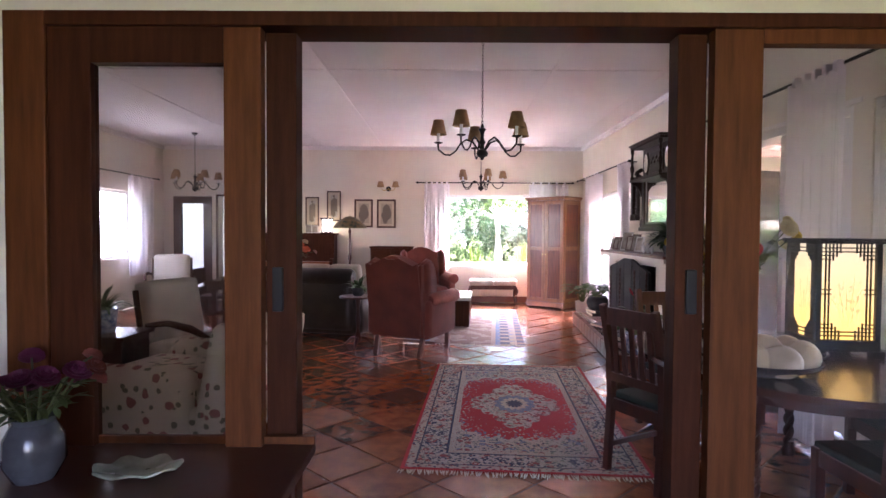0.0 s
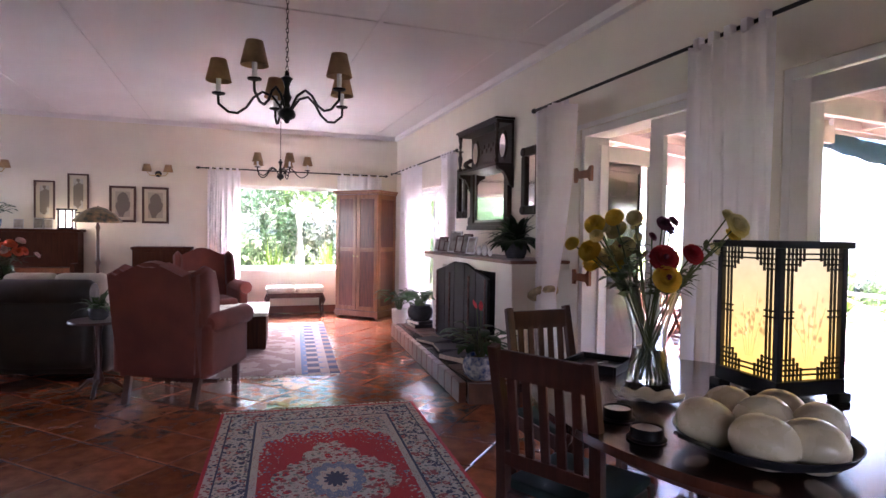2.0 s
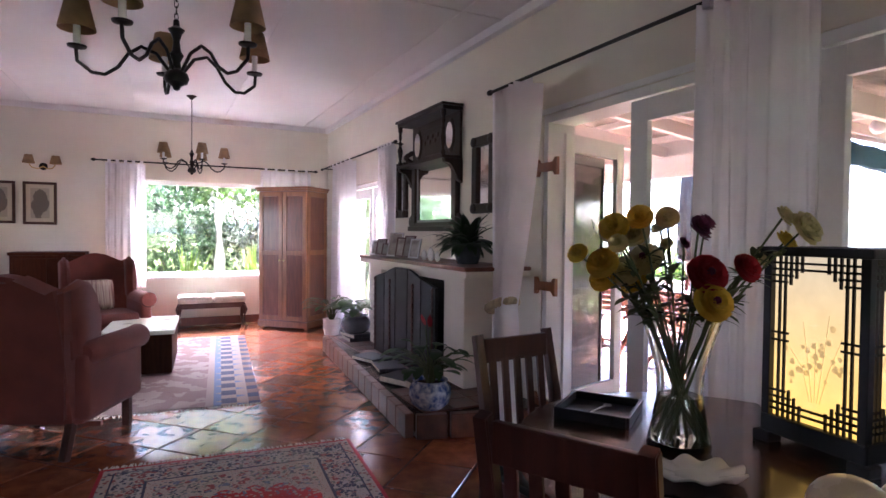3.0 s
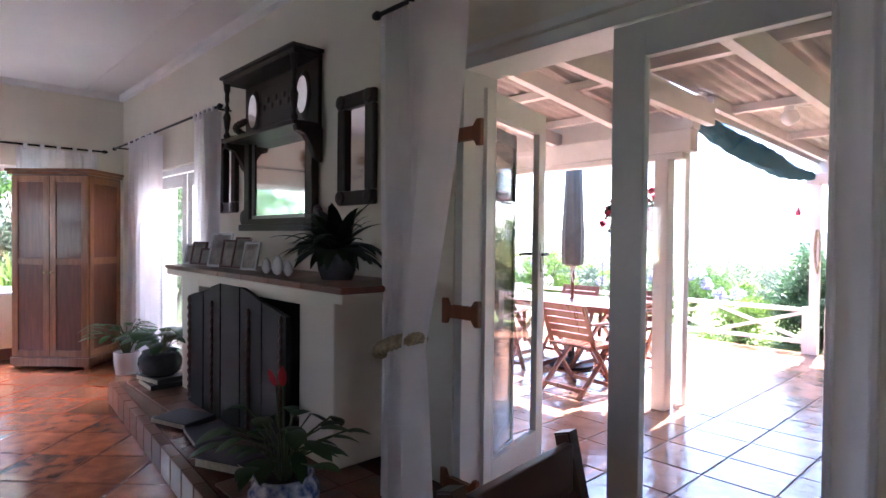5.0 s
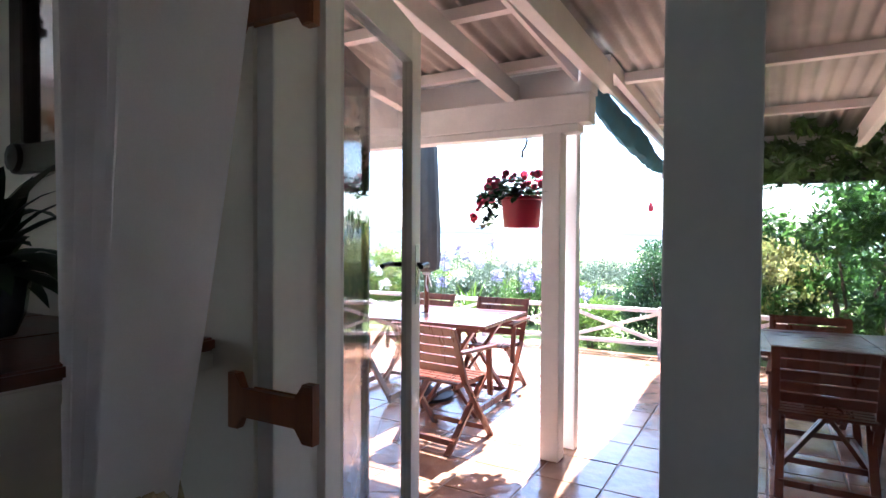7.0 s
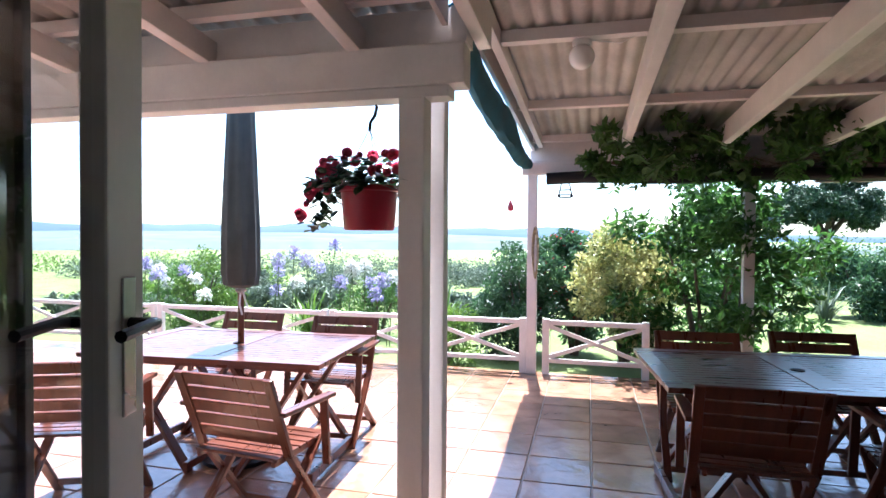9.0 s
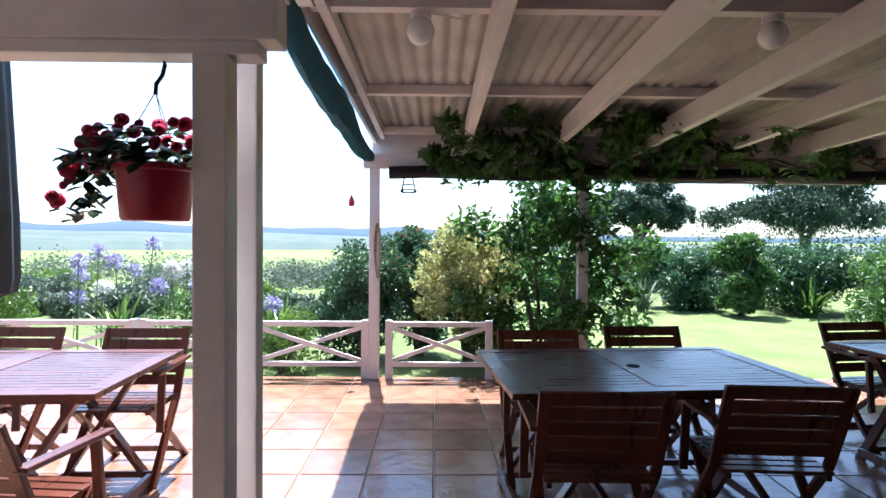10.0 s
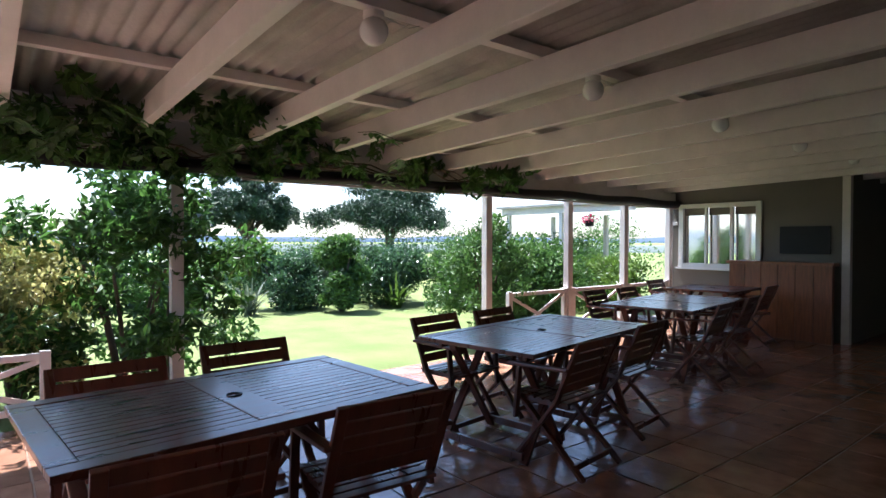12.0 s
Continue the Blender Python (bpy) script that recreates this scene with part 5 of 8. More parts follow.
mission_chair(1.33, 3.21, -62, "dark mission dining chair with vertical slats, green seat")
mission_chair(1.72, 3.90, 186, "dark mission dining chair at the table's end")
mission_chair(2.42, 2.78, 82, "dark dining chair with rounded top rail by the glass doors", True)
mission_chair(1.95, 2.30, 2, "dark mission dining chair pushed under the table beside the partition")


def dining_table():
    t = thing("dining_table", "oval dark polished dining table on barley-twist legs", "table", pose(TC[0], TC[1], 0))
    bm = B()
    prism(bm, [(0.70 * math.cos(a), 0.91 * math.sin(a)) for a in [k * 2 * math.pi / 64 for k in range(64)]], 0.712, 0.742, None, 0.008)
    part("tabletop", bm, M["tablewood"], t, smooth=True)
    bm = B()
    prism(bm, [(0.55 * math.cos(a), 0.74 * math.sin(a)) for a in [k * 2 * math.pi / 40 for k in range(40)]], 0.63, 0.712)
    part("apron", bm, M["darkwood"], t)
    for sx in (-1, 1):
        for sy in (-1, 1):
            bm = B()
            lathe(bm, [(0.034, 0.0), (0.04, 0.03), (0.026, 0.06), (0.03, 0.09)], 14, Matrix.Translation((sx * 0.38, sy * 0.5, 0)))
            for s in range(2):
                tube(bm, [(sx * 0.38 + 0.014 * math.cos(z * 42 + s * math.pi), sy * 0.5 + 0.014 * math.sin(z * 42 + s * math.pi), 0.09 + z) for z in [k * 0.012 for k in range(38)]], 0.019, 8)
            box(bm, sx * 0.38 - 0.032, sx * 0.38 + 0.032, sy * 0.5 - 0.032, sy * 0.5 + 0.032, 0.53, 0.66, 0.004)
            part("leg", bm, M["darkwood"], t, smooth=True)


dining_table()


def table_lantern():
    t = thing("table_lantern", "lit square table lantern of black lattice and painted paper panels", "lamp", pose(2.22, 3.12, 0.742, 0, 0, -5))
    w, h, z0 = 0.15, 0.60, 0.09
    c = M["black"]
    boxpart("base", (-w - 0.015, w + 0.015, -w - 0.015, w + 0.015, 0.03, z0), c, t, 0.008)
    for sx in (-1, 1):
        for sy in (-1, 1):
            boxpart("foot", (sx * w - 0.03, sx * w + 0.03, sy * w - 0.03, sy * w + 0.03, 0, 0.035), c, t, 0.006)
            boxpart("corner_post", (sx * w - 0.013, sx * w + 0.013, sy * w - 0.013, sy * w + 0.013, z0, h), c, t, 0.002)
    boxpart("top", (-w - 0.03, w + 0.03, -w - 0.03, w + 0.03, h, h + 0.028), c, t, 0.006)
    rng = random.Random(6)
    for k in range(4):
        side = thing("panel", "", "")
        side.parent = t
        side.matrix_basis = Matrix.Rotation(k * math.pi / 2, 4, "Z")
        a = w - 0.013
        boxpart("paper", (-a, a, -w + 0.008, -w + 0.011, z0, h), M["paper"], side, label="glowing yellow paper")
        bm = B()
        def lat(x0, z0_, x1, z1_, r=0.0035):
            bar(bm, (x0, -w - 0.002, z0_), (x1, -w - 0.002, z1_), r * 2, r * 2)
        for sx in (-1, 1):
            for off in (0.024, 0.042):
                lat(sx * (a - off), z0, sx * (a - off), h)
            for zb, dz in ((z0, 1), (h, -1)):
                for q in range(4):
                    zz = zb + dz * (0.022 + 0.02 * q)
                    lat(sx * a, zz, sx * (a - 0.085 + 0.018 * max(0, q - 1)), zz)
                for q in range(3):
                    xx = sx * (a - 0.042 - 0.018 * (q + 1))
                    lat(xx, zb, xx, zb + dz * (0.09 - 0.02 * q))
            zm = (z0 + h) / 2
            for off in (-0.012, 0.012):
                lat(sx * a, zm + off, sx * (a - 0.055), zm + off)
        for zz in (z0 + 0.022, z0 + 0.042, h - 0.022, h - 0.042):
            lat(-a, zz, a, zz)
        part("lattice", bm, c, side)
        bm = B()
        for s in range(5):
            x0 = -0.05 + 0.025 * s
            pts = [(x0 * 0.3, -w + 0.0065, z0 + 0.07), (x0 * 0.8, -w + 0.0065, z0 + 0.17), (x0 + 0.015 * (s - 2), -w + 0.0065, z0 + 0.22 + 0.03 * ((s * 3) % 5))]
            tube(bm, pts, 0.0015, 4)
            for q in range(6):
                u = Vector(pts[1]).lerp(Vector(pts[2]), rng.random())
                cx, cz, rr = u.x + rng.uniform(-0.03, 0.03), u.z + rng.uniform(-0.06, 0.03), rng.uniform(0.006, 0.014)
                ang = rng.random() * 3
                vs = [bm.verts.new((cx + rr * math.cos(b + ang) * (1 if b % 2 else 0.6), -w + 0.006, cz + rr * math.sin(b + ang))) for b in range(6)]
                bm.faces.new(vs)
        part("painted_spray", bm, M["printpaper"], side, "faint painted flowers")
    bm = B()
    bmesh.ops.create_uvsphere(bm, u_segments=12, v_segments=8, radius=0.03)
    bmesh.ops.translate(bm, vec=(0, 0, 0.2), verts=bm.verts)
    part("bulb", bm, M["paper_small"], t, smooth=True)


table_lantern()


def flower_head(bm, p, r, rng, up):
    """A many-petalled round bloom."""
    upv = Vector(up).normalized()
    q = upv.to_track_quat("Z", "Y").to_matrix()
    for ring, (tilt, n, rad) in enumerate(((-0.05, 11, 1.0), (0.25, 10, 0.98), (0.6, 9, 0.88), (0.95, 8, 0.72), (1.25, 6, 0.52))):
        for i in range(n):
            a = 2 * math.pi * (i + 0.5 * ring) / n + rng.uniform(-0.1, 0.1)
            d = q @ Vector((math.cos(a) * math.cos(tilt), math.sin(a) * math.cos(tilt), math.sin(tilt)))
            s = q @ Vector((-math.sin(a), math.cos(a), 0))
            o = Vector(p)
            w, L = r * 0.40, r * rad
            v = [bm.verts.new(o), bm.verts.new(o + d * L * 0.62 - s * w), bm.verts.new(o + d * L * 0.95 - s * w * 0.6 + upv * r * 0.14), bm.verts.new(o + d * L * 0.95 + s * w * 0.6 + upv * r * 0.14), bm.verts.new(o + d * L * 0.62 + s * w)]
            bm.faces.new(v)


def bouquet(name, label, x, y, z, vase_profile, vase_m, vase_label, blooms, seed, height, spread):
    rng = random.Random(seed)
    t = thing(name, label, "vase", pose(x, y, z))
    bm = B()
    lathe(bm, vase_profile, 32, cap=False)
    g = part("vase", bm, M[vase_m], t, vase_label, True)
    g.visible_shadow = False
    vt = max(p[1] for p in vase_profile)
    bl = B()
    for m, cnt, rad in blooms:
        for i in range(cnt):
            bm, bs = B(), B()
            a, r = rng.random() * 6.283, spread * math.sqrt(rng.random())
            tip = Vector((math.cos(a) * r, math.sin(a) * r, height * rng.uniform(0.78, 1.05) - r * 0.25))
            foot = Vector((-math.cos(a) * 0.03, -math.sin(a) * 0.03, 0.02))
            neck = Vector((math.cos(a) * 0.035, math.sin(a) * 0.035, vt))
            tube(bs, [foot, neck, neck.lerp(tip, 0.6) + Vector((0, 0, 0.03)), tip], 0.0032, 5)
            flower_head(bm, tip, rad * rng.uniform(0.75, 1.15), rng, (math.cos(a) * r * 2.5 + rng.uniform(-.1, .1), math.sin(a) * r * 2.5, 0.55))
            for q in range(2):
                u = neck.lerp(tip, rng.uniform(0.05, 0.85))
                for s in range(3):
                    blade(bl, u, rng.random() * 6.283, rng.uniform(-0.2, 0.9), rng.uniform(0.04, 0.07), 0.016, 0.8, 3)
            st = part("stem", bs, M["stem"], t, smooth=True)
            part("bloom", bm, M[m], st)
    tagged(part("foliage", bl, M["stem"], t), kind="stuff")


def ranunculus_vase(x, y, z):
    """Flared glass vase; blooms given across the view from the doorway, up, and radius."""
    t = thing("flower_vase", "tall glass vase of yellow and crimson ranunculus on the dining table", "vase", pose(x, y, z))
    bm = B()
    prof = [(0.0, 0.0), (0.092, 0.0), (0.096, 0.012), (0.080, 0.09), (0.068, 0.17), (0.072, 0.24), (0.098, 0.34), (0.128, 0.43)]
    lathe(bm, prof + [(r - 0.005, h + 0.004 * (k == 0)) for k, (r, h) in enumerate(reversed(prof[3:]))] + [(0.086, 0.025), (0.0, 0.02)], 36, cap=False)
    g = part("vase", bm, M["vaseglass"], t, "flared clear glass vase", True)
    g.visible_shadow = False
    bm = B()
    lathe(bm, [(0.0, 0.026), (0.084, 0.026), (0.074, 0.10), (0.0625, 0.165), (0.0, 0.165)], 28, cap=False)
    g = part("water", bm, M["vaseglass"], t, "clear water", True)
    g.visible_shadow = False
    rng = random.Random(21)
    right, back = Vector((0.921, -0.389, 0)), Vector((0.389, 0.921, 0))
    heads = (("yellow", ((-0.26, 0.68, 0.045), (-0.33, 0.60, 0.034), (-0.26, 0.57, 0.052), (-0.23, 0.52, 0.05), (-0.13, 0.51, 0.048), (-0.18, 0.71, 0.04), (0.02, 0.465, 0.06), (0.335, 0.64, 0.042))),
             ("cream_petal", ((-0.21, 0.67, 0.046), (-0.14, 0.66, 0.05), (-0.17, 0.545, 0.055), (-0.11, 0.58, 0.058), (-0.10, 0.71, 0.036), (-0.26, 0.635, 0.03), (-0.04, 0.68, 0.032), (-0.06, 0.635, 0.02), (0.28, 0.68, 0.055), (0.29, 0.72, 0.036), (0.28, 0.585, 0.035))),
             ("crimson", ((0.015, 0.545, 0.062), (0.12, 0.565, 0.046))),
             ("plum", ((0.035, 0.69, 0.034), (0.075, 0.67, 0.042), (0.105, 0.70, 0.034), (0.0, 0.635, 0.022))))
    bl = B()
    for m, items in heads:
        for dx, up, r in items:
            dep = rng.uniform(-0.16, 0.10)
            tip = right * dx + back * dep + Vector((0, 0, up))
            flat = Vector((tip.x, tip.y, 0))
            out = flat.normalized() if flat.length > 0.01 else right
            neck = out * min(0.10, flat.length * 0.45) + Vector((0, 0, 0.40))
            foot = -out * 0.05 + Vector((rng.uniform(-0.02, 0.02), rng.uniform(-0.02, 0.02), 0.03))
            bs, bm = B(), B()
            tube(bs, [foot, foot.lerp(neck, 0.55), neck, neck.lerp(tip, 0.6) + Vector((0, 0, 0.012)), tip], 0.0034, 6)
            st = part("stem", bs, M["stem"], t, smooth=True)
            flower_head(bm, tip, r, rng, out * 0.6 - back * 0.55 + Vector((0, 0, 0.55)))
            part("bloom", bm, M[m], st)
            if r > 0.055:
                bm = B()
                bmesh.ops.create_uvsphere(bm, u_segments=8, v_segments=6, radius=r * 0.2)
                bmesh.ops.translate(bm, vec=tip + (out * 0.6 - back * 0.55 + Vector((0, 0, 0.55))).normalized() * r * 0.5, verts=bm.verts)
                part("flower_eye", bm, M["plum"], st, "dark flower centre", True)
            for q in range(5 if dx > 0.2 else 3):
                u = neck.lerp(tip, rng.uniform(0.0, 0.75))
                for k in range(3):
                    blade(bl, u, rng.random() * 6.283, rng.uniform(-0.3, 0.9), rng.uniform(0.045, 0.08), 0.022, 0.9, 3)
    tagged(part("foliage", bl, M["stem"], t), kind="stuff")


ranunculus_vase(1.77, 3.36, 0.742)


def egg_bowl():
    t = thing("bowl", "dark iron bowl with curled handles on the dining table", "bowl", pose(1.57, 2.62, 0.742) @ Matrix.Diagonal((1.1, 1.1, 1, 1)))
    bm = B()
    lathe(bm, [(0.0, 0.0), (0.12, 0.004), (0.21, 0.045), (0.225, 0.07), (0.22, 0.07), (0.20, 0.048), (0.12, 0.012), (0.0, 0.008)], 36, cap=False)
    part("dish", bm, M["black"], t, smooth=True)
    for s in (-1, 1):
        bm = B()
        tube(bm, [(s * 0.22, 0.04, 0.065), (s * 0.26, 0.03, 0.085), (s * 0.275, 0.0, 0.09), (s * 0.26, -0.03, 0.085), (s * 0.22, -0.04, 0.065)], 0.007, 8)
        part("handle", bm, M["iron"], t, smooth=True)
    rng = random.Random(3)
    for i, (dx, dy, dz) in enumerate(((-0.13, 0.06, 0.085), (-0.10, -0.09, 0.085), (0.0, -0.14, 0.08), (0.13, -0.06, 0.085), (0.0, 0.0, 0.10), (0.03, 0.14, 0.085), (0.14, 0.07, 0.085))):
        e = thing("ostrich_egg", "cream ostrich egg resting in the iron bowl", "egg", pose(1.57 + dx * 1.12, 2.62 + dy * 1.12, 0.745 + dz, 70 + 30 * rng.random(), 0, 360 * rng.random()) @ Matrix.Scale(1.12, 4), "ostrich eggs in the bowl")
        bm = B()
        lathe(bm, [(0.0, -0.082)] + [(0.066 * math.cos(a), 0.082 * math.sin(a) * (1.0 if a < 0 else 0.95)) for a in [(-0.47 + 0.94 * k / 14) * math.pi for k in range(15)]] + [(0.0, 0.078)], 24)
        part("egg_shell", bm, M["shell"], e, smooth=True)


egg_bowl()
t = thing("tray", "square black lacquer tray with a small spoon", "tray", pose(1.77, 3.72, 0.742, 0, 0, 35))
boxpart("tray_base", (-0.12, 0.12, -0.12, 0.12, 0.0, 0.012), M["black"], t, 0.003)
for a in ((-0.13, 0.13, 0.12, 0.132), (-0.13, 0.13, -0.132, -0.12), (-0.132, -0.12, -0.12, 0.12), (0.12, 0.132, -0.12, 0.12)):
    boxpart("rim", (*a, 0.0, 0.04), M["black"], t, 0.003)
t = thing("spoon", "small steel spoon lying in the tray", "spoon", pose(1.77, 3.72, 0.757, 0, 0, 20))
bm = B()
tube(bm, [(-0.07, 0, 0.004), (0.0, 0, 0.006), (0.05, 0, 0.005)], 0.003, 6)
lathe(bm, [(0.0, 0.0), (0.014, 0.002), (0.016, 0.006), (0.0, 0.004)], 12, Matrix.Translation((0.062, 0, 0)))
part("spoon_body", bm, M["steel"], t, smooth=True)
t = thing("leaf_dish", "pale leaf-shaped ceramic dish on the dining table", "dish", pose(1.62, 3.17, 0.742, 0, 0, -30))
bm = B()
ring = [bm.verts.new((0.13 * math.cos(a) * (1 + 0.05 * math.sin(9 * a)), 0.085 * math.sin(a) * (1 + 0.07 * math.sin(9 * a)), 0.022 + 0.008 * math.sin(9 * a))) for a in [k * math.pi / 36 for k in range(72)]]
mid = [bm.verts.new((0.06 * math.cos(a), 0.04 * math.sin(a), 0.006)) for a in [k * math.pi / 36 for k in range(72)]]
for i in range(72):
    bm.faces.new((ring[i], ring[(i + 1) % 72], mid[(i + 1) % 72], mid[i]))
bm.faces.new(mid)
o = part("dish_body", bm, M["porcelain"], t, smooth=True)
o.modifiers.new("thick", "SOLIDIFY").thickness = 0.006
for x, y in ((1.33, 2.83), (1.37, 3.03)):
    t = thing("tin_candle", "small candle in a low metal dish", "candle", pose(x, y, 0.742), "small candles on the table")
    bm = B()
    lathe(bm, [(0.0, 0.0), (0.055, 0.0), (0.062, 0.006), (0.055, 0.010), (0.05, 0.010), (0.05, 0.042), (0.047, 0.042), (0.047, 0.034), (0.0, 0.034)], 26, cap=False)
    part("tin", bm, M["iron"], t, smooth=True)
    bm = B()
    lathe(bm, [(0.0, 0.036), (0.046, 0.036), (0.0, 0.039)], 20, cap=False)
    part("wax", bm, M["porcelain"], t, smooth=True)


def soft(ob, levels=2):
    s = ob.modifiers.new("round", "SUBSURF")
    s.levels = s.render_levels = levels
    for p in ob.data.polygons:
        p.use_smooth = True
    return ob


def pad(name, dims, material, parent, r=0.05, label="", m=None):
    """A soft upholstered block."""
    bm = B()
    x0, x1, y0, y1, z0, z1 = dims
    box(bm, x0, x1, y0, y1, z0, z1, min(r, (x1 - x0) * 0.45, (y1 - y0) * 0.45, (z1 - z0) * 0.45), m)
    o = part(name, bm, material, parent, label)
    for p in o.data.polygons:
        p.use_smooth = True
    return o


ZY = Matrix(((1, 0, 0, 0), (0, 0, 1, 0), (0, 1, 0, 0), (0, 0, 0, 1)))      # outline x, y stands up in x, z
YZ = Matrix(((0, 0, 1, 0), (1, 0, 0, 0), (0, 1, 0, 0), (0, 0, 0, 1)))      # outline x, y stands up in y, z


def wingback(x, y, rot, label, fabric="rust", cushion=None):
    """Wing armchair facing +y at rot 0."""
    t = thing("wing_armchair", label, "armchair", pose(x, y, 0, 0, 0, rot) @ Matrix.Scale(1.07, 4), "wing armchairs")
    f = M[fabric]
    for sx in (-1, 1):
        bm = B()
        bar(bm, (sx * 0.29, 0.27, 0.0), (sx * 0.29, 0.27, 0.24), 0.05, 0.05, 0.005)
        part("leg", bm, M["darkwood"], t)
        bm = B()
        bar(bm, (sx * 0.26, -0.37, 0.0), (sx * 0.27, -0.30, 0.24), 0.045, 0.045, 0.005)
        part("leg", bm, M["darkwood"], t)
    bm = B()
    bar(bm, (-0.27, 0.0, 0.10), (0.27, 0.0, 0.10), 0.025, 0.03)
    part("stretcher", bm, M["darkwood"], t)
    pad("seat_frame", (-0.34, 0.34, -0.33, 0.32, 0.19, 0.36), f, t, 0.03)
    pad("seat_cushion", (-0.26, 0.26, -0.22, 0.34, 0.35, 0.48), f, t, 0.05)
    bm = B()
    n = 16
    top = [(-0.33 + 0.66 * i / n, 1.02 + 0.055 * math.cos((i / n - 0.5) * 2 * math.pi * 1.0) + (0.02 if i in (0, n) else 0)) for i in range(n + 1)]
    prism(bm, [(-0.30, 0.22), (0.30, 0.22), (0.31, 0.6)] + top[::-1] + [(-0.31, 0.6)], 0.0, 0.13, Matrix.Translation((0, -0.29, 0)) @ Matrix.Rotation(radians(9), 4, "X") @ Matrix.Translation((0, -0.06, 0)) @ ZY, 0.03)
    o = part("backrest", bm, f, t)
    for p in o.data.polygons:
        p.use_smooth = True
    o.data.set_sharp_from_angle(angle=radians(50))
    for s in (-1, 1):
        bm = B()
        prism(bm, [(-0.44, 0.98), (-0.30, 1.03), (-0.20, 1.00), (-0.14, 0.92), (-0.15, 0.78), (-0.10, 0.64), (-0.20, 0.58), (-0.38, 0.58)], s * 0.285 - 0.035, s * 0.285 + 0.035, Matrix.Translation((s * 0.02, 0, 0)) @ YZ, 0.025)
        o = part("wing", bm, f, t)
        for p in o.data.polygons:
            p.use_smooth = True
        pad("arm_panel", (s * 0.33 - 0.05, s * 0.33 + 0.05, -0.34, 0.30, 0.22, 0.60), f, t, 0.03)
        bm = B()
        lathe(bm, [(0.0, -0.32), (0.05, -0.32), (0.072, -0.28), (0.075, 0.24), (0.08, 0.31), (0.07, 0.335), (0.0, 0.34)], 18, Matrix.Translation((s * 0.345, 0, 0.60)) @ Matrix.Rotation(radians(-90), 4, "X"))
        part("arm_roll", bm, f, t, smooth=True)
    if cushion:
        pad("scatter_cushion", (-0.18, 0.18, -0.06, 0.06, 0, 0.32), M[cushion], t, 0.055, "striped scatter cushion", Matrix.Translation((0.05, -0.13, 0.48)) @ Matrix.Rotation(radians(16), 4, "X"))
    return t


wingback(-0.30, 6.66, -24, "rust red wing armchair with its back to the room's entrance")
wingback(-0.24, 9.45, 196, "rust red wing armchair with a striped cushion near the window", cushion="stripe")


def trunk():
    t = thing("blanket_box", "dark wooden box table with a pale polished top", "table", pose(0.16, 8.80, 0, 0, 0, -4))
    boxpart("body", (-0.30, 0.30, -0.52, 0.52, 0.02, 0.40), M["doorwood_dark"], t, 0.008)
    boxpart("lid", (-0.32, 0.32, -0.54, 0.54, 0.40, 0.44), M["rust_light"], t, 0.006, "pale polished lid")
    for sx in (-1, 1):
        for sy in (-1, 1):
            boxpart("foot", (sx * 0.26 - 0.03, sx * 0.26 + 0.03, sy * 0.48 - 0.03, sy * 0.48 + 0.03, 0, 0.02), M["darkwood"], t)


trunk()


def bench():
    t = thing("window_bench", "long stool with a striped buttoned cushion under the window", "stool", pose(1.00, 11.10, 0))
    boxpart("rail", (-0.44, 0.44, -0.16, 0.16, 0.30, 0.38), M["darkwood"], t, 0.006)
    for s in (-1, 1):
        pad("cushion", (min(0, s * 0.46), max(0, s * 0.46), -0.19, 0.19, 0.37, 0.49), M["fabric_pale"], t, 0.06, "cream striped cushion")
        for sy in (-1, 1):
            bm = B()
            tube(bm, [(s * 0.42, sy * 0.14, 0.34), (s * 0.45, sy * 0.16, 0.26), (s * 0.43, sy * 0.15, 0.12), (s * 0.45, sy * 0.165, 0.03), (s * 0.47, sy * 0.18, 0.0)], [0.035, 0.034, 0.02, 0.018, 0.024], 10)
            part("cabriole_leg", bm, M["darkwood"], t, smooth=True)


bench()


